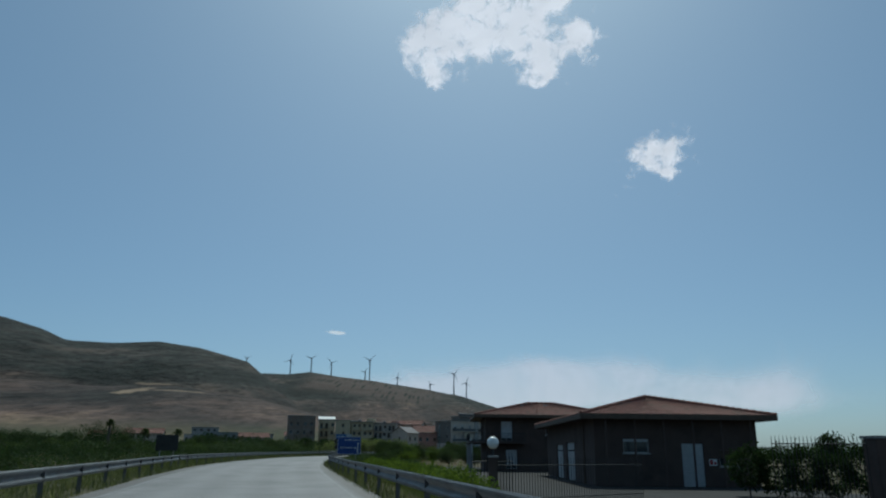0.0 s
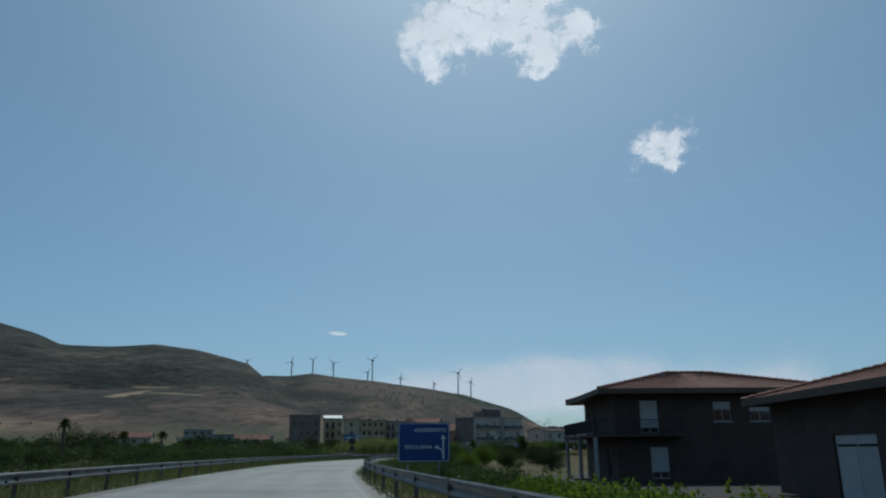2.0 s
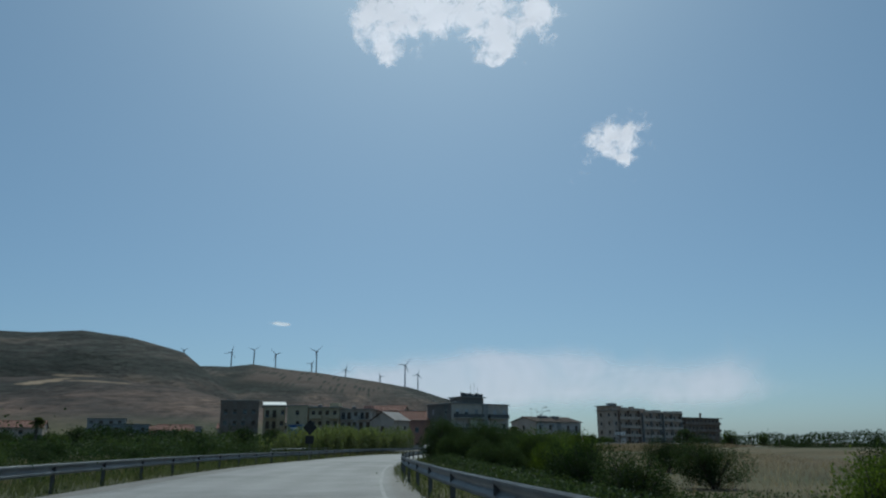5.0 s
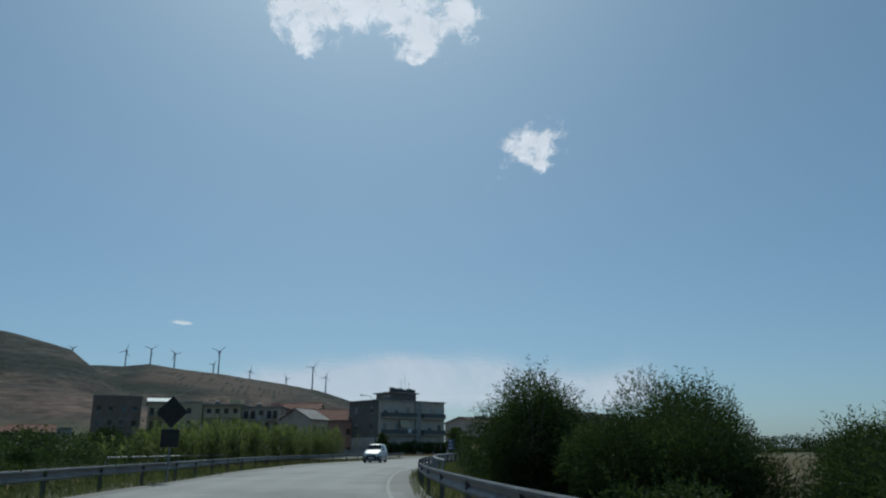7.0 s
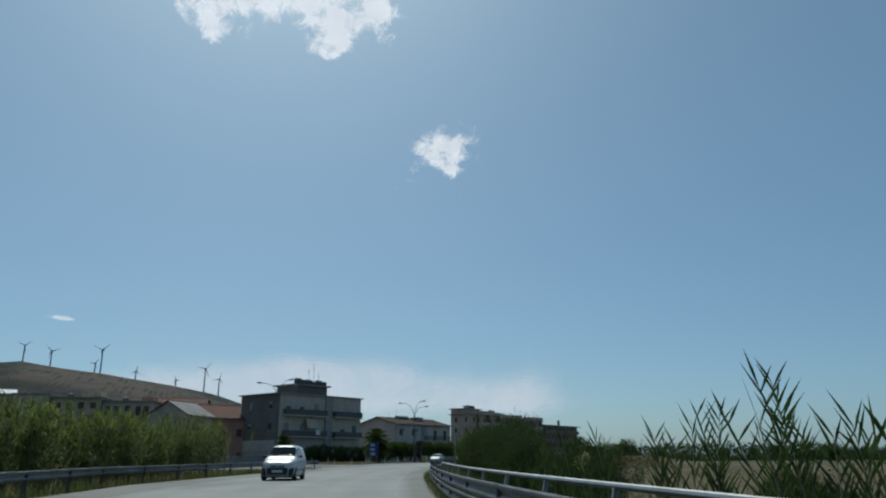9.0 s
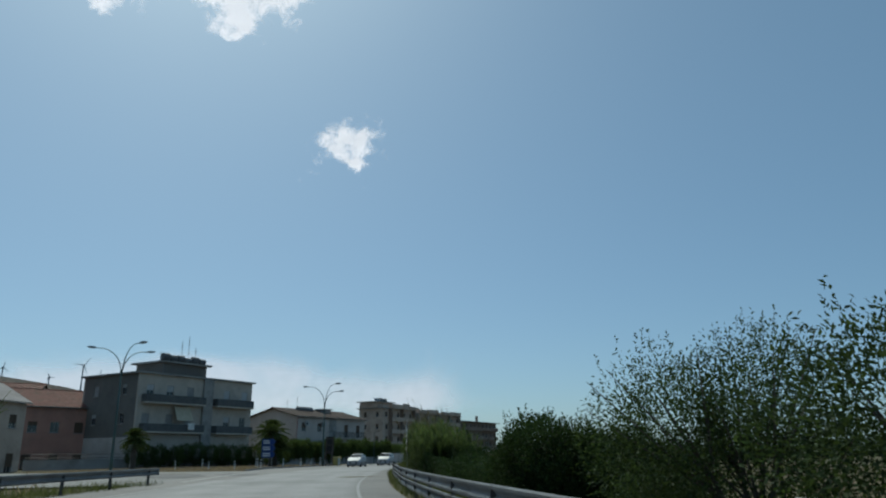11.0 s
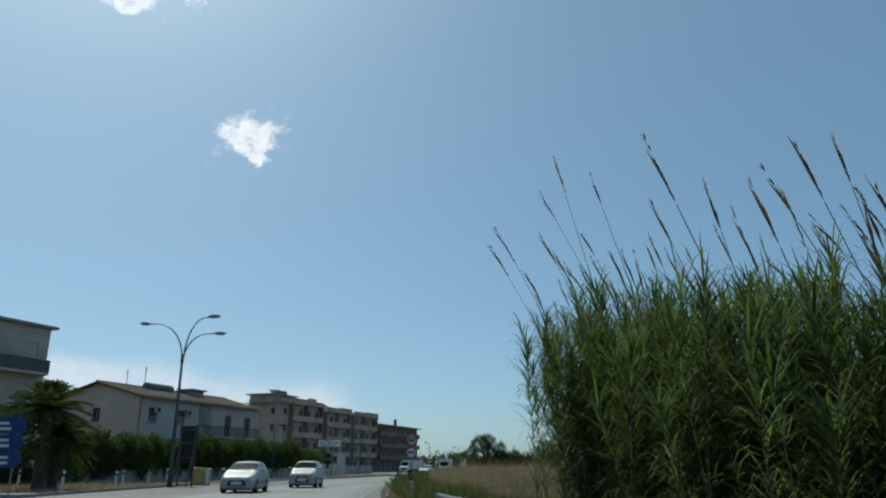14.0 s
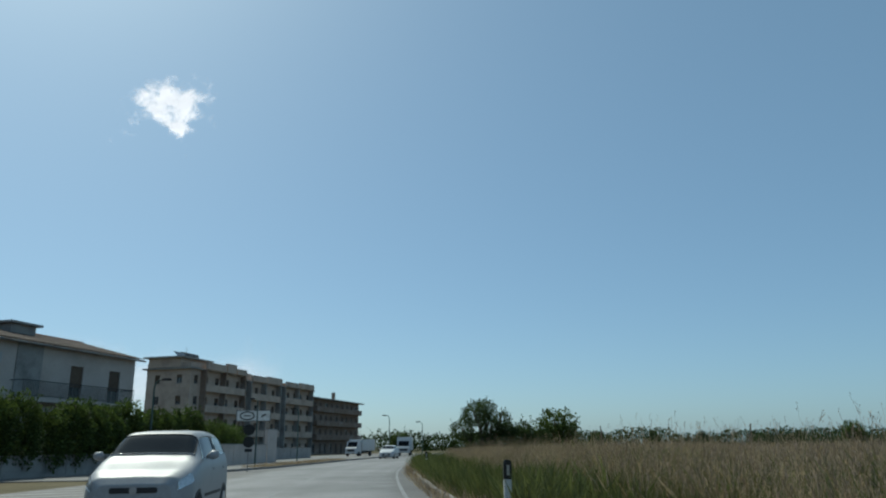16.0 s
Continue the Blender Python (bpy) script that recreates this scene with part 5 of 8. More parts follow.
for x0 in (3.0, 9.1, 15.9):
    part("balcony_pier", boxes((x0, x0 + 0.22, -1.08, -0.02, 0.0, 14.28)), "brick", C1)
for x0 in (0.8, 6.5, 12.7, 14.8, 21.1, 28.1):
    part("balcony_pier", boxes((x0, x0 + 0.2, -1.08, -0.02, 0.0, 13.58)), "concrete", C2)
for k in range(3):
    tank(C2, 16.0 + 3.4 * k, 5.0, 13.8, 0.5, 1.3)
antenna(C2, 10.0, 5.0, 13.8, 2.6)
D, _ = apartment_block("unfinished dark brick apartment block with bare concrete slabs", row_at(47.4), row_at(76.3), 14.0, (0, 3.3, 6.4, 9.5, 12.2), 9, "brick",
                       tuple((f, 0.6, 28.4) for f in (1, 2, 3)), 2, seed=8, eave=1.2)
part("chimney", boxes((17.2, 17.9, 2, 2.7, 12.4, 14.6)), "brick", D)

# town behind the scrub
apartment_block("dark unfinished four-storey apartment block far behind scrub", (-66.0, 320.0), (-54.5, 322.5), 14, (-1, 3, 6.5, 10, 13.6, 15.0), 4, "brick", (), 2, seed=9, eave=0.2)
E1, _ = apartment_block("cream apartment block with a bright sheet roof", (-52.8, 322.1), (-46.2, 323.3), 12, (-1, 3, 6.4, 9.8, 13.4), 3, "yellowwall", ((2, 0.5, 4), (3, 0.5, 4)), 2, seed=10, eave=0.5)
bm = boxes((-0.4, 7.0, -0.4, 9.0, 13.7, 13.82))
for v in bm.verts:
    v.co.z += 0.16 * max(v.co.y, 0)
part("sheet_roof", bm, "white", E1, "bright white sheet roof")
apartment_block("plain ochre apartment block with a blank flank", (-44.2, 312.0), (-37.9, 310.6), 12, (-1, 2.8, 6.0, 9.2, 12.9), 1, "yellowwall", (), 1, seed=11, eave=0.3)
F1, _ = apartment_block("four-storey ochre block with deep balconies", (-37.5, 311.4), (-28.3, 309.6), 12, (-1, 2.8, 6.0, 9.2, 12.3), 4, "yellowwall", ((2, 0.4, 4.2), (3, 0.4, 4.2), (2, 6.4, 9.6), (3, 6.4, 9.6)), 2, seed=41, eave=0.7)
for k in range(2):
    tank(F1, 2.0 + 4.5 * k, 5.0, 12.6, 0.5, 1.2)
part("roof_tower", boxes((5.6, 8.4, 3, 7, 12.56, 13.9)), "yellowwall", F1)
F2, _ = apartment_block("four-storey cream block with deep balconies", (-28.0, 310.5), (-18.6, 308.5), 12, (-1, 2.7, 5.8, 8.8, 11.7), 5, "cream", ((2, 0.4, 4.0), (3, 0.4, 4.0), (2, 5.4, 9.0), (3, 5.4, 9.0)), 2, seed=42, eave=0.7)
tank(F2, 3.0, 5.0, 12.0, 0.5, 1.2)
part("roof_tower", boxes((6.6, 9.0, 3, 7, 11.96, 13.0)), "pinkwall", F2)
antenna(F2, 8.0, 6.0, 13.0, 2.0)
apartment_block("pale gabled house with a light tile roof", (-12.0, 266.0), (-8.2, 271.7), 7, (-0.5, 3.4, 7.2), 2, "beige", (), 1, roof="gable", ridge=9.2, seed=12, roof_mt="whitewall")
apartment_block("faded red two-storey house with a tile roof", (-9.5, 290.0), (-0.8, 293.0), 10, (-0.5, 3.6, 8.0), 3, "pinkwall", (), 2, roof="gable", ridge=10.4, seed=13)
apartment_block("brownish flats under a red tile roof behind the cane", (-18.2, 316.0), (-8.5, 314.4), 10, (-1, 2.8, 6.0, 9.0, 11.6), 4, "beige", ((2, 0.5, 5.0), (3, 0.5, 5.0)), 1, roof="gable", ridge=13.2, seed=44)
apartment_block("low grey house by the fields", (-97.0, 305.0), (-84.0, 309.0), 9, (-1, 3.2, 6.4), 4, "greywall", (), 1, z=1.0, seed=14)
apartment_block("low house with a red tile roof by the fields", (-80.5, 306.0), (-71.0, 309.0), 9, (-1, 2.4, 4.6), 3, "beige", (), 1, roof="gable", ridge=6.3, z=1.0, seed=15)
apartment_block("plain farm house among trees", (-135.0, 318.0), (-120.0, 322.0), 9, (-1, 3.0, 6.0), 4, "beige", (), 1, roof="gable", ridge=8.0, z=1.0, seed=16)
apartment_block("grey block of flats among trees", (-112.0, 335.0), (-101.0, 338.0), 10, (-1, 3.0, 6.0, 8.6), 4, "greywall", (), 1, z=1.5, seed=17)
apartment_block("long apartment block behind the gabled house", (4.0, 318.0), (26.0, 333.0), 12, (0, 3.6, 7.0, 10.4), 7, "cream", (), 2, seed=18)

for k, (x, y, w, top, mt, gable) in enumerate(((-150, 352, 13, 6.0, "cream", 1), (-128, 372, 11, 6.4, "whitewall", 0), (-108, 362, 12, 5.6, "pinkwall", 1), (-90, 352, 10, 6.6, "greywall", 0), (-76, 362, 12, 6.2, "cream", 1), (-176, 372, 12, 6.2, "yellowwall", 1),
                                              (-52, 356, 12, 9.0, "cream", 0), (-34, 348, 12, 12.5, "pinkwall", 0), (-16, 342, 12, 12.8, "cream", 0), (-2, 330, 10, 9.0, "yellowwall", 1))):
    apartment_block("tiled house at the foot of the hills" if gable else "flat-roofed house at the foot of the hills", (x, y), (x + w, y + 1.5), 9, (-1, 3.0, 6.0, top) if top > 8 else (-1, 2.8, top), 3 + k % 2, mt, ((1, 1, w * 0.6),), 1, z=1.2 if x < -60 else 0.0, seed=50 + k, roof="gable" if gable else "flat", ridge=top + 1.7, eave=0.4)


# ---- compound on the right of the road ----
def hip_house(label, x0, x1, y0, y1, base, eave_z, ridge_z, over, inset, openings, extra=None):
    """A house with a hipped tile roof and broad eaves. openings: (face, a, b, z0, z1, kind)."""
    root = group_of("house", label, "house", pose(x0, y0, base))
    L, D, E, R = x1 - x0, y1 - y0, eave_z - base, ridge_z - base
    faces = {"south": (Matrix(), L), "west": (pose(0, D, 0, 0, 0, -90), D), "east": (pose(L, 0, 0, 0, 0, 90), D), "north": (pose(L, D, 0, 0, 0, 180), L)}
    for name, (mm, length) in faces.items():
        hs = [o for o in openings if o[0] == name]
        bm = bmesh.new()
        if name in ("south", "north"):
            wall(bm, length, -0.4, E, 0.3, [h[1:5] for h in hs], mm)
        else:
            wall(bm, length - 0.6, -0.4, E, 0.3, [(h[1] - 0.3, h[2] - 0.3, h[3], h[4]) for h in hs], mm @ Matrix.Translation((0.3, 0, 0)))
        part("wall", bm, "brown_wall", root)
        for h in hs:
            opening_unit(root, h[1:5], h[5], mm, h[6], h[7])
    o = over
    if D >= L:
        r0, r1 = (L / 2, inset, R), (L / 2, D - inset, R)
    else:
        r0, r1 = (inset, D / 2, R), (L - inset, D / 2, R)
    z = E + 0.12
    c = [(-o, -o, z), (L + o, -o, z), (L + o, D + o, z), (-o, D + o, z)]
    part("soffit", boxes((-o, L + o, -o, D + o, E + 0.004, E + 0.1)), "shutter", root)
    for dims in ((-o - 0.04, L + o + 0.04, -o - 0.04, -o - 0.004, E - 0.12, E + 0.22), (-o - 0.04, L + o + 0.04, D + o + 0.004, D + o + 0.04, E - 0.12, E + 0.22),
                 (-o - 0.04, -o - 0.004, -o, D + o, E - 0.12, E + 0.22), (L + o + 0.004, L + o + 0.04, -o, D + o, E - 0.12, E + 0.22)):
        part("fascia", boxes(dims), "shutter", root)
    if D >= L:
        slopes = ((c[0], c[1], r0, r0), (c[1], c[2], r1, r0), (c[2], c[3], r1, r1), (c[3], c[0], r0, r1))
    else:
        slopes = ((c[0], c[1], r1, r0), (c[1], c[2], r1, r1), (c[2], c[3], r0, r1), (c[3], c[0], r0, r0))
    for q in slopes:
        part("roof_tiles", tiled_slope(*q), "tile", root)
    bm = bmesh.new()
    for a, b in ((c[0], r0), (c[1], r0 if D >= L else r1), (c[2], r1), (c[3], r1 if D >= L else r0), (r0, r1)):
        av, bv = Vector(a) + Vector((0, 0, 0.1)), Vector(b) + Vector((0, 0, 0.1))
        n = max(int((bv - av).length / 0.45), 1)
        for k in range(n):
            p, q = av.lerp(bv, k / n), av.lerp(bv, (k + 1.12) / n)
            tube(bm, [p + Vector((0, 0, 0.03)), q], [0.13, 0.1], 6)
    part("ridge_tiles", bm, "tile", root)
    return root


H1 = hip_house("single-storey dark brown house with a hipped red tile roof", 9.9, 20.4, 48.2, 69.5, -0.9, 3.38, 5.12, 1.0, 6.4,
               [("west", 5.5, 8.7, 0.02, 2.66, "door", 0.0, "shutter_pale"), ("west", 10.5, 13.9, 0.02, 2.8, "door", 0.0, "shutter_pale"), ("south", 1.85, 3.5, 2.08, 2.95, "window", 0.2, "shutter_pale"), ("south", 5.6, 7.0, 0.02, 2.7, "door", 1.0, "shutter_pale"), ("south", 8.0, 9.2, 1.3, 2.3, "window", 0.5, "shutter")])
for a, b, top in ((5.5, 8.7, 2.66), (10.5, 13.9, 2.8)):
    for x0, x1, z0, z1 in ((a + 0.08, (a + b) / 2 - 0.02, 0.1, 2.15), ((a + b) / 2 + 0.02, b - 0.08, 0.1, 2.15), (a + 0.08, b - 0.08, 2.25, top - 0.07)):
        bm = bmesh.new()
        box(bm, x0, x1, 0.09, 0.115, z0, z1, pose(0, 21.3, 0, 0, 0, -90))
        part("door_leaf", bm, "shutter_pale", H1, "pale blue-grey door leaf")
part("notice", boxes((7.3, 7.8, -0.03, -0.004, 1.35, 1.75)), "white", H1)
part("notice_frame", boxes((7.34, 7.54, -0.04, -0.0305, 1.4, 1.7), (7.6, 7.75, -0.04, -0.0305, 1.42, 1.6)), "red", H1)
for k in range(6):
    bm = bmesh.new()
    tube(bm, [(0.6 + 1.85 * k, -0.75, -0.3), (0.6 + 1.85 * k, -0.75, 4.27)], 0.07, 8)
    part("porch_post", bm, "brown_wall", H1)
bm = bmesh.new()
tube(bm, [(-0.06, 3.4, -0.2), (-0.06, 3.4, 4.2)], 0.05, 8)
part("downpipe", bm, "shutter", H1)
H2 = hip_house("two-storey dark brown house with hipped red tile roof and corner balcony", 4.9, 18.5, 81.8, 92.2, -0.95, 4.85, 6.6, 1.25, 5.3,
               [("south", 1.7, 2.9, 3.2, 5.3, "balcony_door", 0.85, "shutter_pale"), ("south", 6.6, 7.8, 3.9, 5.2, "window", 0.4, "shutter_pale"), ("south", 9.0, 10.4, 3.9, 5.2, "window", 0.5, "shutter_pale"), ("south", 2.2, 3.4, 0.3, 2.3, "door", 0.8, "shutter_pale"),
                ("west", 1.5, 2.5, 3.9, 5.1, "window", 0.0, "shutter_pale"), ("west", 7.6, 8.6, 0.3, 2.4, "door", 0.4, "shutter"), ("west", 3.6, 4.8, 3.2, 5.3, "balcony_door", 0.2, "shutter")])
part("balcony", boxes((-1.8, 4.2, -1.3, -0.004, 2.95, 3.13), (-1.8, -0.004, 0.0, 10.2, 2.95, 3.13)), "brown_wall", H2)
bm = boxes((-1.8, 4.2, -1.26, -1.22, 4.0, 4.05), (-1.8, 4.2, -1.26, -1.22, 3.2, 3.24), (-1.78, -1.74, -1.2, 10.2, 4.0, 4.05), (-1.78, -1.74, -1.2, 10.2, 3.2, 3.24))
for k in range(47):
    box(bm, -1.78 + 0.13 * k, -1.755 + 0.13 * k, -1.25, -1.23, 3.24, 4.0)
for k in range(86):
    box(bm, -1.77, -1.75, -1.1 + 0.13 * k, -1.075 + 0.13 * k, 3.24, 4.0)
part("balcony_railing", bm, "iron", H2)
for y in (-1.1, 4.5, 9.9):
    bm = bmesh.new()
    tube(bm, [(-1.6, y, -0.3), (-1.6, y, 2.94)], 0.14, 10)
    part("column", bm, "greywall", H2)
for x in (4.2, 6.9):
    part("dormer_vent", boxes((x, x + 0.5, 3.6, 4.1, 6.9, 7.35), bevel=0.04), "concrete", H2)


def picket_fence(a, b, base, height, label, step=0.16):
    root = group_of("iron_fence", label, "fence")
    a, b = Vector((*a, base)), Vector((*b, base))
    n = int((b - a).length / step)
    bm = bmesh.new()
    tube(bm, [(0, 0, 0), (0, 0, height - 0.12), (0, 0, height)], [0.014, 0.014, 0.003], 6)
    picket = to_mesh(bm, "picket")
    picket.materials.append(M["iron"])
    for k in range(n + 1):
        ob = new("picket", picket)
        ob.parent = root
        ob.location = a.lerp(b, k / n)
    for z in (0.25, height - 0.35):
        bm = bmesh.new()
        tube(bm, [a + Vector((0, 0, z)), b + Vector((0, 0, z))], 0.022, 6)
        part("rail", bm, "iron", root)
    return root


picket_fence((1.2, 29.4), (2.9, 30.6), -0.9, 2.05, "black iron picket fence beside the gate pillar")
picket_fence((2.3, 30.2), (9.6, 36.0), -0.9, 1.9, "black iron picket gate before the brown house")
picket_fence((14.6, 33.0), (18.1, 31.8), -0.9, 2.9, "black iron picket fence with tall pointed bars")
pillar = group_of("gate_pillar", "square dark brown gate pillar with a flat cap", "pillar", pose(18.95, 31.8, -1.0))
part("shaft", boxes((-0.72, 0.72, -0.5, 0.5, 0.0, 2.88), bevel=0.02), "brown_wall", pillar)
part("cap", boxes((-0.8, 0.8, -0.58, 0.58, 2.883, 3.0), bevel=0.02), "concrete", pillar)


def courtyard():
    """Dark worn paving round the brown houses, laid on the sloping ground."""
    bm = bmesh.new()
    n, m = 34, 12
    rows = []
    for i in range(n + 1):
        row = []
        for j in range(m + 1):
            p = at(22 + 74 * i / n, 6.6 + 24 * j / m)
            row.append(bm.verts.new((p.x, p.y, ground_z(p.x, p.y) + 0.06)))
        rows.append(row)
    for p, q in zip(rows, rows[1:]):
        for j in range(m):
            bm.faces.new((p[j], p[j + 1], q[j + 1], q[j]))
    return thing("courtyard", bm, "courtyard", "dark worn asphalt courtyard round the brown houses", "pavement", "structure")


courtyard()


# ---- clouds ----
def cloud_material(name, seed, soft, gain, thin=1.0, detail=7, wild=2.4, tone=(1, 1, 1)):
    m, n, l = nodes_of(name)
    out = n["Material Output"]
    at_ = n.new("ShaderNodeAttribute")
    at_.attribute_name = "puff"
    tc = n.new("ShaderNodeTexCoord")
    t = n.new("ShaderNodeTexNoise")
    t.inputs["Scale"].default_value, t.inputs["Detail"].default_value, t.inputs["Roughness"].default_value = gain, detail, 0.6
    t.inputs["Distortion"].default_value = 0.5
    add = n.new("ShaderNodeVectorMath")
    add.inputs[1].default_value = (seed * 37.0, seed * 11.0, 0)
    l.new(tc.outputs["Object"], add.inputs[0])
    l.new(add.outputs[0], t.inputs["Vector"])
    sub = n.new("ShaderNodeMath")
    sub.operation = "MULTIPLY_ADD"
    l.new(t.outputs[0], sub.inputs[0])
    sub.inputs[1].default_value = wild
    l.new(at_.outputs["Fac"], sub.inputs[2])
    r = n.new("ShaderNodeMapRange")
    r.interpolation_type = "SMOOTHSTEP"
    r.inputs["From Min"].default_value, r.inputs["From Max"].default_value = 0.3 + wild / 2, 0.3 + wild / 2 + soft
    r.inputs["To Max"].default_value = thin
    l.new(sub.outputs[0], r.inputs["Value"])
    tr, di, tp, mx, ad = (n.new("ShaderNodeBsdf" + k) for k in ("Translucent", "Diffuse", "Transparent")), None, None, None, None
    tr, di, tp = tr
    tr.inputs["Color"].default_value = (0.96 * tone[0], 0.93 * tone[1], 0.95 * tone[2], 1)
    di.inputs["Color"].default_value = (0.92 * tone[0], 0.88 * tone[1], 0.91 * tone[2], 1)
    mx, fin = n.new("ShaderNodeMixShader"), n.new("ShaderNodeMixShader")
    mx.inputs[0].default_value = 0.25
    l.new(tr.outputs[0], mx.inputs[1])
    l.new(di.outputs[0], mx.inputs[2])
    l.new(r.outputs[0], fin.inputs[0])
    l.new(tp.outputs[0], fin.inputs[1])
    l.new(mx.outputs[0], fin.inputs[2])
    l.new(fin.outputs[0], out.inputs["Surface"])
    return m


def cloud(label, centre, w, h, lumps, material, seed, relief=18.0, nx=120, nz=80):
    """A billowed sheet of cloud, upright and facing the road, thick in the lumps (x, z, rx, rz) and thinning out around them."""
    c = Vector(centre)
    turn = math.degrees(math.atan2(-c.x, c.y))
    me = bpy.data.meshes.new("cloud")
    vs, dens = [], []
    for k in range(nz + 1):
        for j in range(nx + 1):
            x, z = (j / nx - 0.5) * w, (k / nz - 0.5) * h
            d = min(1.25, sum(math.exp(-1.6 * (((x - a) / rx) ** 2 + ((z - b) / rz) ** 2)) for a, b, rx, rz in lumps))
            edge = min(1.0, 4 * min(j / nx, 1 - j / nx, k / nz, 1 - k / nz))
            dens.append(d * 1.45 - (1 - edge) * 1.2 - 0.1)
            p = Vector((x, seed * 90.0, z)) / (w * 0.12)
            y = -relief * (0.45 * noise.fractal(p, 1.0, 2.1, 6) + 0.5 * d)
            vs.append((x, y, z))
    fs = [(k * (nx + 1) + j, k * (nx + 1) + j + 1, (k + 1) * (nx + 1) + j + 1, (k + 1) * (nx + 1) + j) for k in range(nz) for j in range(nx)]
    me.from_pydata(vs, [], fs)
    a = me.attributes.new("puff", "FLOAT", "POINT")
    a.data.foreach_set("value", dens)
    for p in me.polygons:
        p.use_smooth = True
    me.materials.append(material)
    ob = new("cloud", me)
    ob.matrix_world = pose(c.x, c.y, c.z, 0, 0, turn) @ pose(0, 0, 0, 26)
    ob.visible_shadow = False
    return tagged(ob, label, "cloud", kind="structure")


cloud("bright white cumulus cloud near the sun", (142, 1530, 982), 760, 420,
      ((-190, -60, 85, 72), (-165, -118, 40, 36), (-215, -30, 50, 60), (-110, 10, 100, 60), (-40, 40, 120, 80), (40, 0, 70, 70), (60, -60, 55, 60), (100, -105, 60, 36), (150, -50, 75, 62), (186, -14, 44, 44), (100, 70, 90, 60), (-10, 110, 170, 80), (-112, -26, 66, 52), (-30, -22, 76, 56), (70, -130, 46, 26)),
      cloud_material("cumulus_white", 1, 1.5, 0.027, detail=9, wild=5.0, tone=(1.03, 1.0, 1.05)), 1, 12)
cloud("small white cumulus cloud", (590, 1858, 786), 420, 340, ((-52, 20, 42, 36), (-12, 42, 42, 34), (38, 32, 48, 34), (34, -6, 48, 38), (-24, -6, 46, 38), (24, -44, 38, 26)), cloud_material("cumulus_small", 2, 1.7, 0.03, detail=9, wild=4.6, tone=(1.03, 1.0, 1.05)), 2, 8)
cloud("thin white wisp of cloud", (-389, 2571, 405), 170, 60, ((0, 0, 40, 9), (26, -3, 30, 7)), cloud_material("cloud_wisp", 3, 1.2, 0.03, 0.7), 3, 2, 50, 20)
cloud("broad pale bank of haze cloud above the horizon", (1100, 3800, 330), 7600, 900, ((-2300, -100, 900, 170), (-1500, -60, 900, 180), (-900, -20, 800, 190), (-520, 70, 560, 170), (0, 0, 700, 190), (560, -60, 520, 150)), cloud_material("cloud_bank", 4, 1.9, 0.0022, 0.7, 3, tone=(0.9, 0.86, 0.93)), 4, 20, 120, 40)


# ---- vehicles ----
def bend_line(pts, n):
    """n + 1 places evenly along a smooth line through pts, by parameter."""
    p = np.array(pts, float)
    q = np.vstack([2 * p[0] - p[1], p, 2 * p[-1] - p[-2]])
    out = []
    for t in np.linspace(0, len(p) - 1, n + 1):
        k = min(int(t), len(p) - 2)
        u = t - k
        p0, p1, p2, p3 = q[k], q[k + 1], q[k + 2], q[k + 3]
        out.append(0.5 * (2 * p1 + (p2 - p0) * u + (2 * p0 - 5 * p1 + 4 * p2 - p3) * u * u + (3 * p1 - p0 - 3 * p2 + p3) * u ** 3))
    return np.array(out)


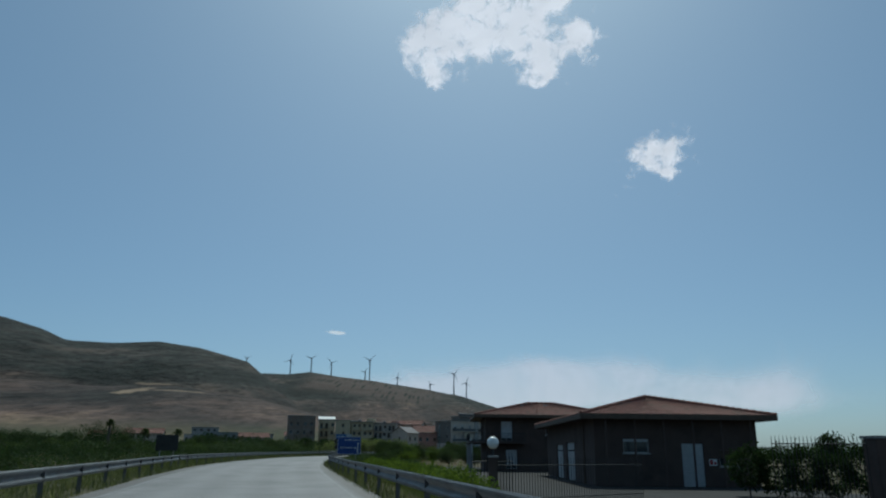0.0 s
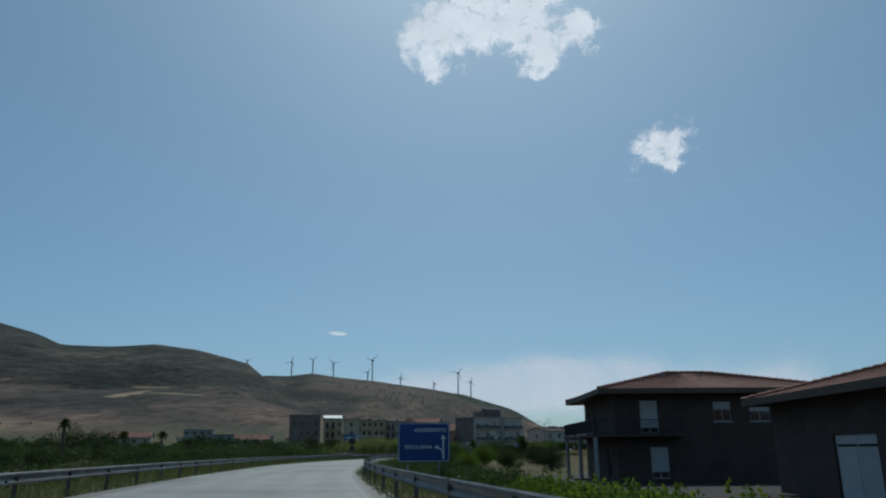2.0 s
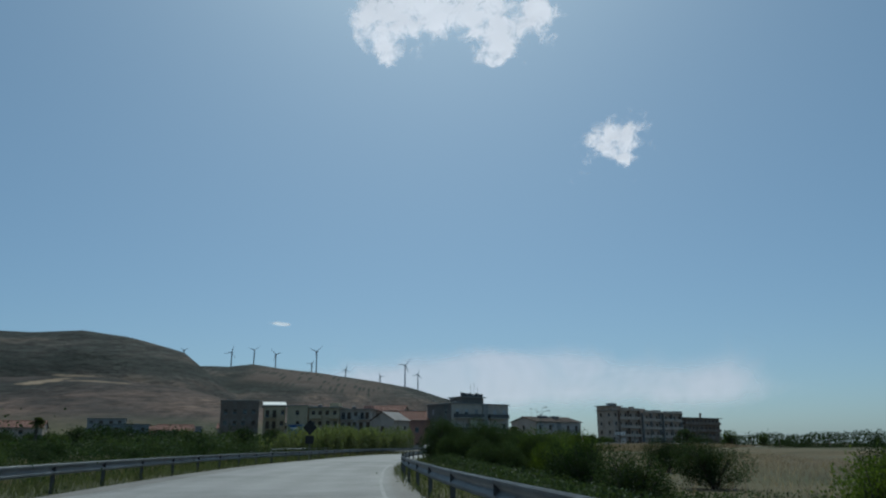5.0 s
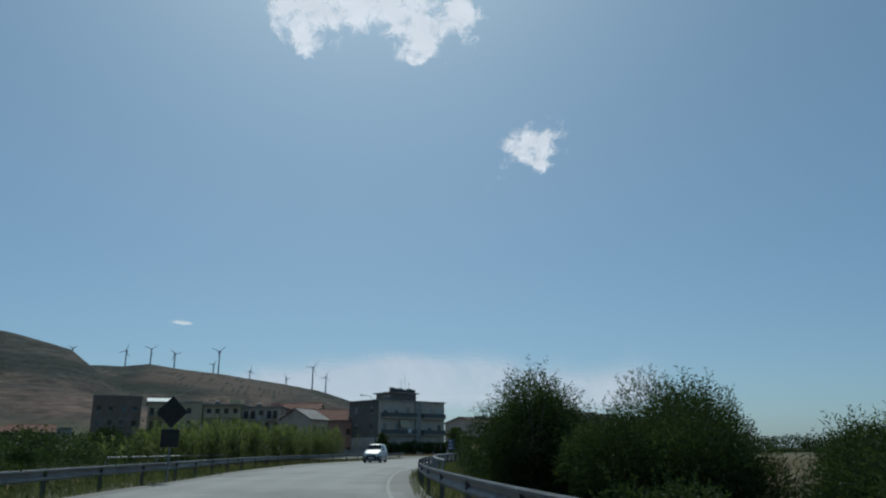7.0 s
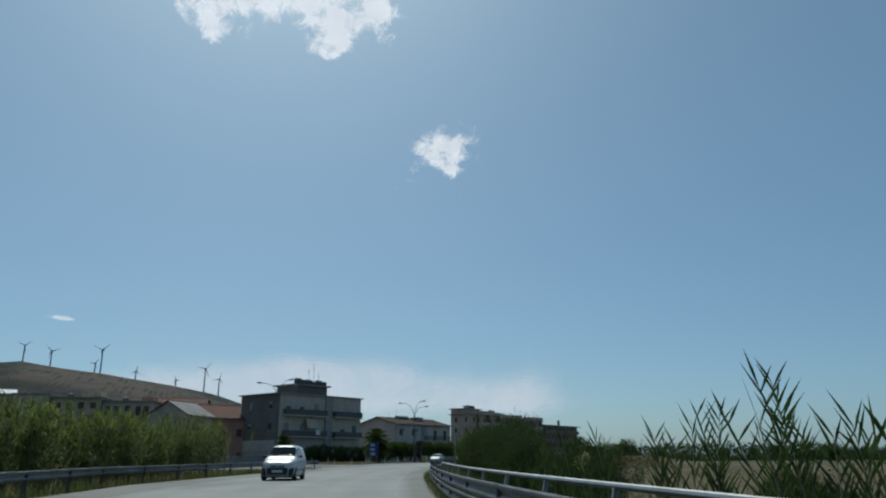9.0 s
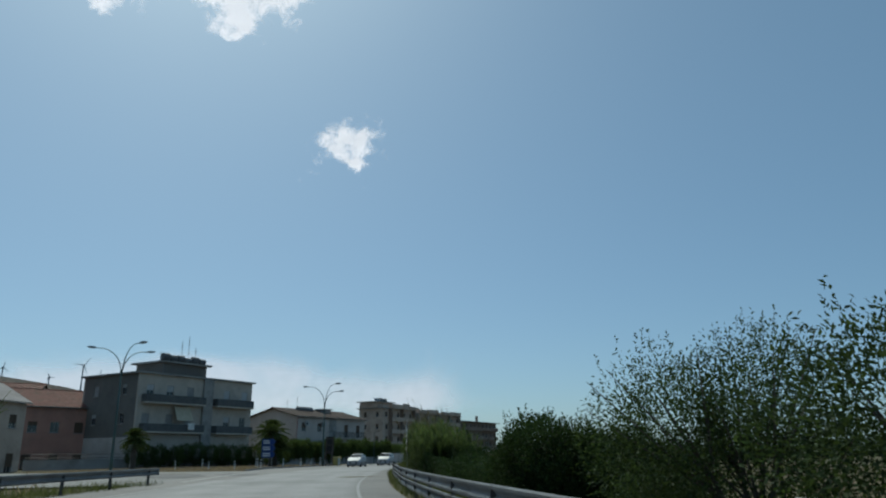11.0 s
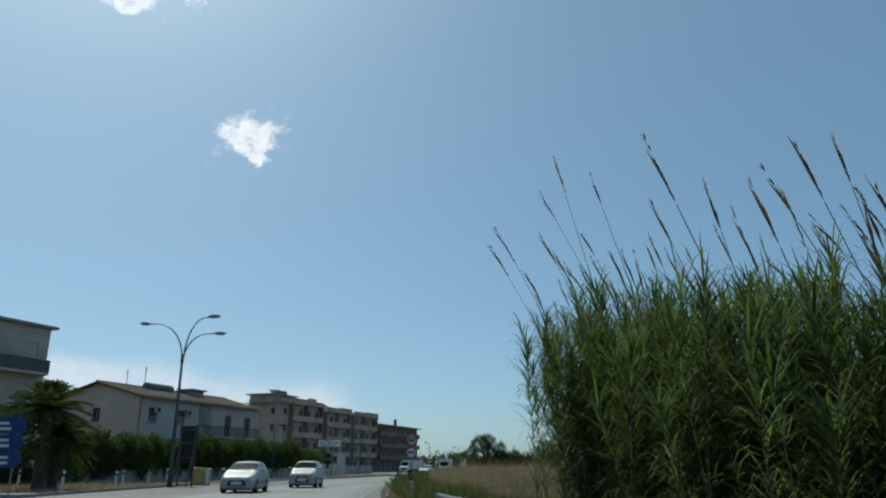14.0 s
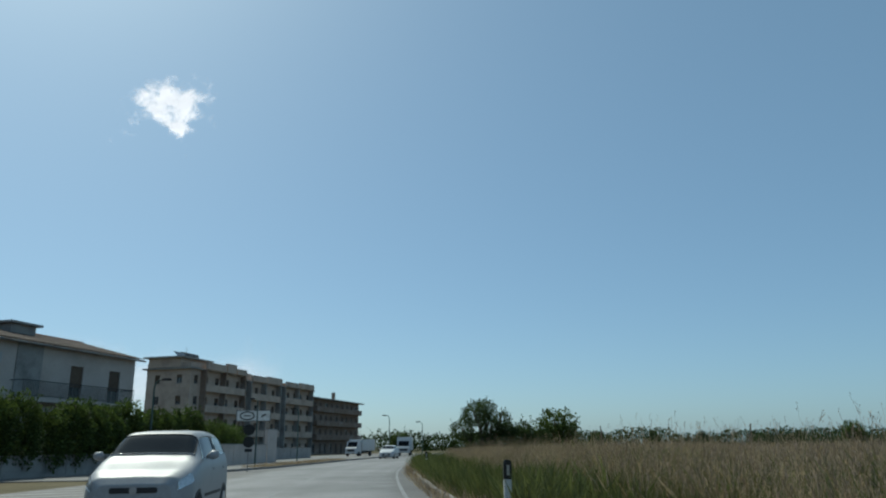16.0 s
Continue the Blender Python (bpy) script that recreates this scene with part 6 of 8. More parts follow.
def vehicle(name, label, kind, length, width, height, paint, belt, hood, screen, rear, wheel_r, axles, at_pose, van=False, seed=0):
    """A car that faces -y, its skin drawn through cross-sections from nose to tail. belt: height of the window line; hood: (y, z) of the bonnet's
    front edge; screen: (y at its foot, y at its head); rear: (y at its head, y at its foot)."""
    root = group_of(name, label, kind, at_pose)
    w, nose, tail = width / 2, -length / 2, length / 2
    foot, head, rh, rf = screen[0], screen[1], rear[0], rear[1]
    # sections: y, sill half-width, waist half-width, shoulder half-width, shoulder height, roof half-width, top height
    secs = [(nose, 0.60, 0.66, 0.62, hood[1] - 0.16, 0.5, hood[1] - 0.12), (nose + 0.10, 0.76, 0.84, 0.78, hood[1] - 0.07, 0.62, hood[1] - 0.0), (nose + 0.34, 0.9, 0.97, 0.9, hood[1] + 0.01, 0.74, hood[1] + 0.09),
            (foot, 0.93, 1.0, 0.94, belt - 0.03, 0.8, belt + 0.03), (head, 0.94, 1.0, 0.95, belt, 0.71, height - 0.035), ((head + rh) / 2, 0.94, 1.0, 0.95, belt + 0.01, 0.73, height), (rh, 0.94, 0.99, 0.94, belt + 0.04, 0.7, height - 0.04),
            (rf, 0.9, 0.95, 0.9, belt + 0.02, 0.8 if not van else 0.74, belt + 0.06 if not van else height - 0.2), (tail, 0.78, 0.82, 0.78, belt - 0.12, 0.68, belt - 0.08)]
    NU, per = 6, 5
    line = []
    for k in range(len(secs) - 1):
        for j in range(NU):
            u = j / NU
            line.append(tuple(np.array(secs[k]) * (1 - u) + np.array(secs[k + 1]) * u))
    line.append(secs[-1])
    line = np.array(line)
    for _ in range(2):
        line[1:-1, 1:] = line[1:-1, 1:] * 0.5 + (line[:-2, 1:] + line[2:, 1:]) * 0.25

    def ring(q, n=24):
        y, ws, wm, wb, zb, wr, zt = q
        pts = [(ws * w, 0.2), (wm * w, 0.4), (wm * w, 0.2 + (zb - 0.2) * 0.72), (wb * w, zb), (wr * w, zt - (zt - zb) * 0.16), (wr * w * 0.62, zt - 0.008), (0, zt)]
        r = bend_line(pts, n)
        return [(x, y, z) for x, z in r]
    skin = np.array([ring(q) for q in line])
    both = np.concatenate([skin[:, :-1] * [-1, 1, 1], skin[:, ::-1]], 1)
    nu, nv = both.shape[:2]
    me = bpy.data.meshes.new("body")
    vs = both.reshape(-1, 3).tolist()
    fs = [(i * nv + j, (i + 1) * nv + j, (i + 1) * nv + j + 1, i * nv + j + 1) for i in range(nu - 1) for j in range(nv - 1)]
    fs += [list(range(nv)), list(range((nu - 1) * nv, nu * nv))[::-1]]
    fs += [(i * nv, i * nv + nv - 1, (i + 1) * nv + nv - 1, (i + 1) * nv) for i in range(nu - 1)]
    me.from_pydata(vs, [], fs)
    for p in me.polygons[:-(nu + 1)]:
        p.use_smooth = True
    body = part("body", me, paint, root)

    def shell(name, u0, u1, v0, v1, sides, lift, material, parent, taper=0.0):
        """A pane on the skin: u counts sections, v runs 0 at the sill, 12 at the shoulder, 24 at the crown."""
        for sx in sides:
            us, vv = np.linspace(u0, u1, 9), np.linspace(v0, v1, 9)
            def place(u, v):
                i, j = min(max(u, 0), nu - 1.001), min(max(v, 0), 23.999)
                a, b = int(i), int(j)
                p = skin[a, b] * (1 - i + a) * (1 - j + b) + skin[a + 1, b] * (i - a) * (1 - j + b) + skin[a, b + 1] * (1 - i + a) * (j - b) + skin[a + 1, b + 1] * (i - a) * (j - b)
                return p
            rows = []
            for jv, v in enumerate(vv):
                f = taper * jv / 8
                rows.append([place(u0 + f + (u - u0) * (u1 - u0 - f) / (u1 - u0), v) for u in us])
            g = np.array(rows)
            if sx == 0:
                g = np.concatenate([g[:-1] * [-1, 1, 1], g[::-1]], 0)
            else:
                g = g * [sx, 1, 1]
            du, dv = np.gradient(g, axis=1), np.gradient(g, axis=0)
            nrm = unit3(np.cross(du, dv))
            c = np.array([0, g[..., 1].mean(), 0.6])
            nrm *= np.sign((nrm * (g - c)).sum(-1, keepdims=True))
            out, back = g + nrm * lift, g - nrm * 0.01
            m1, m2 = g.shape[:2]
            me = bpy.data.meshes.new(name)
            vs = out.reshape(-1, 3).tolist() + back.reshape(-1, 3).tolist()
            fs = [(i * m2 + j, i * m2 + j + 1, (i + 1) * m2 + j + 1, (i + 1) * m2 + j) for i in range(m1 - 1) for j in range(m2 - 1)]
            edge = [j for j in range(m2)] + [i * m2 + m2 - 1 for i in range(1, m1)] + [(m1 - 1) * m2 + j for j in range(m2 - 2, -1, -1)] + [i * m2 for i in range(m1 - 2, 0, -1)]
            fs += [(a, b, b + m1 * m2, a + m1 * m2) for a, b in zip(edge, edge[1:] + edge[:1])]
            me.from_pydata(vs, [], fs)
            for p in me.polygons:
                p.use_smooth = True
            part(name, me, material, parent)
    F, H, R, T = 3 * NU, 4 * NU, 6 * NU, 7 * NU
    shell("windscreen", F + 0.9, H - 0.4, 15.4, 24, (0,), 0.006, "car_glass", body)
    shell("rear_window", R + 1.0, T - 1.6, 15.6, 24, (0,), 0.006, "car_glass", body)
    shell("side_window", F + 2.2, H + 5.2, 12.7, 15.7, (-1, 1), 0.006, "car_glass", body, 3.2)
    if not van:
        shell("side_window", H + 5.8, R - 0.3, 12.7, 15.7, (-1, 1), 0.006, "car_glass", body)
    shell("headlight", 3.0, 2 * NU + 0.5, 9.0, 12.3, (-1, 1), 0.008, "lamp_glass", body, 2.0)
    shell("tail_light", T + 1.2, T + 4.6, 8.2, 12.4, (-1, 1), 0.008, "red", body)
    for sx in (-1, 1):
        bm = bmesh.new()
        tube(bm, [(sx * (w * 0.97), foot + 0.42, belt + 0.05), (sx * (w + 0.08), foot + 0.38, belt + 0.09), (sx * (w + 0.17), foot + 0.4, belt + 0.1)], [0.03, 0.08, 0.055], 10)
        part("mirror", bm, paint if seed else "dark_plastic", root, smooth=True)
        bm = bmesh.new()
        tube(bm, [(sx * w * 0.56, nose + 0.05, 0.4), (sx * w * 0.56, nose - 0.012, 0.4)], 0.055, 12)
        part("fog_lamp", bm, "lamp_glass", root)
        for y0, y1 in ((axles[0] + 0.42, axles[1] - 0.42),):
            part("rubbing_strip", boxes((sx * w - 0.02, sx * w + 0.012, y0, y1, 0.47, 0.53), bevel=0.008), "dark_plastic", root)
        for y in ((foot + head) / 2 + 0.75, (head + rh) / 2 + 0.55):
            if not van or y < 0.3:
                part("door_handle", boxes((sx * w * 0.985 - 0.02, sx * w * 0.985 + 0.02, y - 0.09, y + 0.09, belt - 0.16, belt - 0.13), bevel=0.006), paint if seed else "dark_plastic", root)
        for yc in axles:
            bm = bmesh.new()
            n, ra = 18, wheel_r + 0.055
            arc = [(yc + ra * math.cos(math.pi * k / n), wheel_r - 0.02 + ra * math.sin(math.pi * k / n)) for k in range(n + 1)] + [(yc - ra, 0.19), (yc + ra, 0.19)]
            prism(bm, arc, sx * (w - 0.25), sx * (w + 0.004), pose(0, 0, 0, 0, 0, 90) @ Matrix.Diagonal((1, -1, 1, 1)))
            part("wheel_arch", bm, "dark_plastic", root)
            bm = bmesh.new()
            tube(bm, [(sx * (w - 0.2), yc, wheel_r), (sx * (w - 0.17), yc, wheel_r), (sx * (w - 0.02), yc, wheel_r), (sx * (w + 0.012), yc, wheel_r)], [wheel_r * 0.9, wheel_r, wheel_r, wheel_r * 0.92], 28)
            wheel = part("wheel", bm, "rubber", root)
            bm = bmesh.new()
            tube(bm, [(sx * (w - 0.02), yc, wheel_r), (sx * (w + 0.02), yc, wheel_r)], [wheel_r * 0.68, wheel_r * 0.6], 22)
            rim = part("rim", bm, "rim", wheel)
    f = nose - 0.006
    part("grille", boxes((-w * 0.42, w * 0.42, f - 0.012, f + 0.08, hood[1] - 0.24, hood[1] - 0.16), bevel=0.012), "dark_plastic", root)
    part("air_intake", boxes((-w * 0.56, w * 0.56, f - 0.012, f + 0.08, 0.3, 0.56), bevel=0.04), "dark_plastic", root)
    part("number_plate", boxes((-0.26, 0.26, f - 0.025, f - 0.0125, 0.4, 0.51)), "white", root)
    bm = bmesh.new()
    tube(bm, [(0, f + 0.03, hood[1] - 0.2), (0, f - 0.022, hood[1] - 0.2)], 0.055, 16)
    part("emblem", bm, "rim", root)
    part("bumper", boxes((-w * 0.6, w * 0.6, f - 0.008, f + 0.1, 0.205, 0.285), bevel=0.02), "dark_plastic", root)
    if van:
        shell("cladding", 0.0, 9.0, 0.3, 7.4, (-1, 1), 0.012, "dark_plastic", body)
        part("front_cladding", boxes((-w * 0.61, w * 0.61, f - 0.01, f + 0.05, 0.29, 0.62), bevel=0.015), "dark_plastic", root)
    part("underbody", boxes((-w * 0.75, w * 0.75, nose + 0.3, tail - 0.3, 0.13, 0.21)), "dark_plastic", root)
    for x0, x1 in ((0.08, -0.42), (0.5, 0.04)):
        bm = bmesh.new()
        tube(bm, [(x0 * w, foot + 0.03, belt + 0.05), (x1 * w, foot + 0.12, belt + 0.1)], 0.01, 5)
        part("wiper", bm, "dark_plastic", root)
    return root


def unit3(v):
    return v / np.maximum(np.linalg.norm(v, axis=-1, keepdims=True), 1e-9)


def on_road(s, off):
    p = at(s, off)
    return pose(p.x, p.y, 0.0, 0, 0, heading(s))


vehicle("van", "small white delivery van with dark lower bumper", "van", 3.95, 1.7, 1.75, "white_car", 1.08, (-1.9, 0.88), (-1.05, -0.35), (1.85, 1.93), 0.3, (-1.3, 1.22), on_road(189.5, -4.9), van=True)
vehicle("hatchback_car", "silver hatchback car with its headlights off", "car", 4.0, 1.7, 1.47, "silver", 0.98, (-1.86, 0.74), (-1.05, -0.15), (1.45, 1.9), 0.3, (-1.24, 1.26), on_road(271.0, -4.7), seed=1)
vehicle("hatchback_car", "small upright silver hatchback car", "car", 3.65, 1.64, 1.56, "silver", 1.04, (-1.72, 0.84), (-0.98, -0.4), (1.5, 1.76), 0.29, (-1.12, 1.18), on_road(279.8, -2.9), seed=1)
vehicle("hatchback_car", "dark car parked by the apartment blocks", "car", 4.0, 1.7, 1.47, "sign_back", 0.98, (-1.86, 0.74), (-1.05, -0.15), (1.45, 1.9), 0.3, (-1.24, 1.26), pose(82.0, 349.0, 0.02, 0, 0, -120), seed=1)
vehicle("hatchback_car", "white car coming round the far bend", "car", 4.0, 1.7, 1.47, "white_car", 0.98, (-1.86, 0.74), (-1.05, -0.15), (1.45, 1.9), 0.3, (-1.24, 1.26), on_road(352, -3.4), seed=1)


def box_truck(label, x, y, turn, tall=2.9):
    root = group_of("box_truck", label, "truck", pose(x, y, 0.0, 0, 0, turn))
    part("cargo_box", boxes((-1.1, 1.1, -1.2, 3.6, 0.8, tall), bevel=0.03), "white_car", root)
    bm = bmesh.new()
    prism(bm, [(-2.9, 0.4), (-1.25, 0.4), (-1.25, 2.25), (-2.1, 2.25), (-2.55, 1.35), (-2.9, 1.2)], -0.98, 0.98, pose(0, 0, 0, 0, 0, 90))
    bmesh.ops.bevel(bm, geom=bm.edges[:], offset=0.04, segments=2, affect="EDGES")
    cab = part("cab", bm, "white_car", root)
    bm = bmesh.new()
    vs = [bm.verts.new(p) for p in ((-0.8, -2.575, 1.42), (0.8, -2.575, 1.42), (0.78, -2.2, 2.15), (-0.78, -2.2, 2.15))]
    bm.faces.new(vs)
    bmesh.ops.solidify(bm, geom=bm.faces[:], thickness=0.02)
    part("windscreen", bm, "car_glass", cab)
    part("chassis", boxes((-0.5, 0.5, -2.6, 3.5, 0.45, 0.78)), "dark_plastic", root)
    for sx in (-1, 1):
        for yc in (-2.2, 2.2):
            bm = bmesh.new()
            tube(bm, [(sx * 0.75, yc, 0.36), (sx * 1.0, yc, 0.36)], 0.36, 18)
            part("wheel", bm, "rubber", root)
    part("grille", boxes((-0.6, 0.6, -2.93, -2.905, 0.7, 1.0)), "dark_plastic", root)
    return root


box_truck("white refrigerated box truck parked on the roadside", 100.8, 347.6, -42, 2.75)
box_truck("white box truck parked behind another", 96.0, 353.0, -60, 2.5)


# ---- junction furniture ----
def bollard(p, tall, mt, label, group="white marker posts"):
    root = group_of("bollard", label, "bollard", pose(p[0], p[1], 0, 0, random.uniform(-4, 4), random.uniform(0, 90)), group)
    bm = bmesh.new()
    tube(bm, [(0, 0, -0.2), (0, 0, tall - 0.04), (0, 0, tall)], [0.065, 0.06, 0.03], 10)
    part("shaft", bm, mt, root)
    bm = bmesh.new()
    tube(bm, [(0, 0, tall * 0.72), (0, 0, tall * 0.84)], 0.066, 10)
    part("band", bm, "sign_back", root)
    return root


for s_, o_ in ((256, -14.0), (258.5, -17.5), (261, -22), (265, -14.2), (268, -15.6), (271, -13.6), (274, -16.2), (277, -13.4), (280.5, -14.4), (283, -12.6), (263, -28), (272, -24), (279, -20), (285.5, -14.8)):
    bollard(at(s_, o_), random.uniform(0.85, 1.1), "white", "weathered white concrete marker post in the grass")


def barrel():
    root = group_of("crash_cushion", "sun-bleached yellow plastic crash drum with a white band", "traffic barrier", pose(29.5, 278.1, 0, 0, 2, 20))
    bm = bmesh.new()
    n, rows = 26, []
    for z, r in ((0.0, 0.56), (0.04, 0.58), (0.5, 0.56), (1.0, 0.59), (1.12, 0.6), (1.12, 0.55), (0.95, 0.54)):
        rows.append([bm.verts.new((r * math.cos(2 * math.pi * k / n), r * math.sin(2 * math.pi * k / n), z + (0.06 * math.sin(2 * math.pi * k / n) if z > 0.9 else 0))) for k in range(n)])
    for a, b in zip(rows, rows[1:]):
        for k in range(n):
            bm.faces.new((a[k], a[(k + 1) % n], b[(k + 1) % n], b[k]))
    part("drum", bm, "yellow", root, smooth=True)
    part("white_band", boxes((-0.16, 0.1, -0.6, -0.585, 0.05, 1.0)), "white", root)
    return root


barrel()


def low_wall(a, b, h, thick, mt, label, name="garden_wall", z=0.0):
    m, L = frame_of(a, b, z)
    root = group_of(name, label, "wall", m)
    part("wall", boxes((0, L, 0, thick, -0.4, h)), mt, root)
    part("coping", boxes((-0.03, L + 0.03, -0.04, thick + 0.04, h + 0.003, h + 0.08), bevel=0.012), "concrete", root)
    n = int(L / 4)
    for k in range(1, n):
        part("pier", boxes((L * k / n - 0.15, L * k / n + 0.15, -0.03, -0.003, -0.4, h - 0.01)), mt, root)
    return root


low_wall((50.0, 308.0), (62.0, 319.5), 1.6, 0.25, "whitewall", "low cream boundary wall before the houses")
low_wall((62.2, 319.7), (64.2, 321.6), 3.0, 0.3, "whitewall", "tall pale wall end beside round signs")
low_wall((66.0, 330.0), (83.0, 346.0), 1.3, 0.25, "greywall", "grey boundary wall of the apartment forecourt")
low_wall((-8.0, 280.0), (22.0, 288.0), 1.1, 0.25, "greywall", "grey boundary wall with railing before the apartment block")
low_wall((22.5, 288.2), (50.0, 306.0), 1.0, 0.25, "concrete", "grey boundary wall under the hedge")
picket_fence((-8.0, 279.9), (22.0, 287.9), 1.1, 1.0, "dark railing on the boundary wall", 0.3)
part_shed = apartment_block("small dark hut in the dry field", (222.0, 349.0), (230.0, 344.0), 5, (0, 3.3), 2, "wood", (), 1, z=-0.3, seed=21, eave=0.2)


def field_post(x, y, h, lean):
    bm = bmesh.new()
    tube(bm, [(0, 0, -0.3), (0, 0, h)], [0.08, 0.06], 7)
    return thing("fence_post", bm, "wood", "dark weathered wooden post in the dry grass", "post", "", "field posts", at_pose=pose(x, y, ground_z(x, y), lean, 0, 0))


for s_, o_, h_ in ((300, 33, 2.6), (296, 24, 2.0), (308, 42, 2.4), (330, 30, 2.6), (318, 52, 2.4), (345, 20, 3.4)):
    p = at(s_, o_)
    field_post(p.x, p.y, h_, random.uniform(-6, 6))


def hoarding(x, y, turn):
    """The dark back of a tall board on raking legs."""
    root = group_of("hoarding", "dark back of a tall advertising board on raking timber legs", "billboard", pose(x, y, 0, 0, 0, turn))
    part("panel", boxes((-0.56, 0.56, 0.0, 0.06, 1.5, 3.7)), "sign_back", root)
    for x0 in (-0.45, 0.45):
        part("batten", boxes((x0 - 0.05, x0 + 0.05, -0.09, -0.004, 0.0, 3.75)), "wood", root)
        bm = bmesh.new()
        tube(bm, [(x0, -1.2, -0.1), (x0, -0.1, 2.6)], 0.05, 6)
        part("leg", bm, "wood", root)
    for z in (1.7, 2.6, 3.4):
        part("rail", boxes((-0.56, 0.56, -0.13, -0.0905, z, z + 0.1)), "wood", root)
    return root


hoarding(27.4, 274.9, -34)


def round_sign_backs(p):
    root = group_of("round_road_signs", "two round road signs seen from behind on one post", "road sign", pose(p[0], p[1], 0, 0, 0, -32))
    bm = bmesh.new()
    tube(bm, [(0, 0, -0.2), (0, 0, 2.65)], 0.03, 8)
    part("post", bm, "steel_dull", root)
    for z in (2.3, 1.62):
        bm = bmesh.new()
        tube(bm, [(0, -0.05, z), (0, -0.035, z)], 0.31, 28)
        part("disc", bm, "black", root)
        part("bracket", boxes((-0.18, 0.18, -0.075, -0.0505, z - 0.03, z + 0.03)), "sign_back", root)
    part("plate", boxes((-0.2, 0.2, -0.05, -0.035, 1.08, 1.25)), "black", root)
    return root


round_sign_backs((48.2, 296.0))


# ---- plants ----
RNG = np.random.default_rng(7)


def unit(v):
    return v / np.maximum(np.linalg.norm(v, axis=-1, keepdims=True), 1e-6)


def leaf_quads(c, d, length, width):
    """Pointed leaves as kite-shaped quads at c along d."""
    n = len(c)
    side = unit(np.cross(d, RNG.normal(size=(n, 3))))
    L = (length * RNG.uniform(0.6, 1.3, n))[:, None]
    W = (width * RNG.uniform(0.6, 1.3, n))[:, None]
    droop = np.zeros((n, 3))
    droop[:, 2] = -0.15
    return np.stack([c, c + d * L * 0.45 + side * W / 2, c + d * L + droop * L, c + d * L * 0.45 - side * W / 2], 1)


def crown(blobs, count, length, width, up=0.5, shoots=0, shoot_len=0.8):
    """Leaves in the outer shell of several blobs, with shoots that stick out at the top. blobs: (x, y, z, rx, ry, rz)."""
    b = np.array(blobs)
    vol = b[:, 3] * b[:, 4] * b[:, 5]
    pick = RNG.choice(len(b), count, p=vol / vol.sum())
    dirs = unit(RNG.normal(size=(count, 3)))
    rad = RNG.uniform(0.25, 1.0, count) ** 0.45
    rad *= 1 + 0.16 * np.sin(dirs[:, 0] * 7 + pick) * np.cos(dirs[:, 1] * 6 + dirs[:, 2] * 5)
    c = b[pick, :3] + dirs * rad[:, None] * b[pick, 3:]
    d = unit(dirs + RNG.normal(size=(count, 3)) * 0.6 + np.array([0, 0, up]))
    q = [leaf_quads(c, d, length, width)]
    if shoots:
        pick = RNG.choice(len(b), shoots, p=vol / vol.sum())
        dirs = unit(RNG.normal(size=(shoots, 3)) + np.array([0, 0, 0.9]))
        root = b[pick, :3] + dirs * 0.9 * b[pick, 3:]
        grow = unit(dirs * 0.6 + np.array([0, 0, 0.9]) + RNG.normal(size=(shoots, 3)) * 0.3)
        n = 14
        t = np.linspace(0, 1, n)
        L = shoot_len * RNG.uniform(0.5, 1.3, shoots)
        c = (root[:, None] + grow[:, None] * t[None, :, None] * L[:, None, None]).reshape(-1, 3)
        d = unit(np.repeat(grow, n, 0) * 0.7 + RNG.normal(size=(shoots * n, 3)) * 0.7)
        q.append(leaf_quads(c, d, length * 0.95, width * 0.95))
    v = np.concatenate(q)
    return v


def limbs(base, blobs, thick):
    bm = bmesh.new()
    base = Vector(base)
    for x, y, z, rx, ry, rz in blobs:
        p = Vector((x, y, z + rz * 0.3))
        mid = base.lerp(p, 0.5) + Vector((random.uniform(-0.2, 0.2), random.uniform(-0.2, 0.2), 0.1))
        tube(bm, [base, mid, p], [thick, thick * 0.6, thick * 0.2], 6)
        for k in range(3):
            e = p + Vector((random.uniform(-rx, rx), random.uniform(-ry, ry), random.uniform(0, rz))) * 0.7
            tube(bm, [mid, mid.lerp(e, 0.6), e], [thick * 0.4, thick * 0.25, thick * 0.08], 5)
    return bm


def shrub(label, x, y, blobs, count, length, width, mt, name="shrub", category="bush", shoots=30, shoot_len=0.7, group="", thick=0.07, z=None):
    root = group_of(name, label, category, pose(x, y, (ground_z(x, y) if z is None else z) - 0.05), group)
    part("trunk" if name == "tree" else "woody_frame", limbs((0, 0, -0.1), blobs, thick), "bark", root)
    part("crown" if name == "tree" else "foliage", quads_mesh("foliage", crown(blobs, count, length, width, 0.35, shoots, shoot_len), mt), None, root)["kind"] = "stuff"
    return root


def heap(r, h, n=5, seed=0):
    rg = random.Random(seed)
    return [(rg.uniform(-r, r) * 0.6, rg.uniform(-r, r) * 0.6, h * rg.uniform(0.35, 0.68), r * rg.uniform(0.45, 0.7), r * rg.uniform(0.45, 0.7), h * rg.uniform(0.26, 0.36)) for _ in range(n)] + [(0, 0, h * 0.32, r * 0.8, r * 0.8, h * 0.34)]


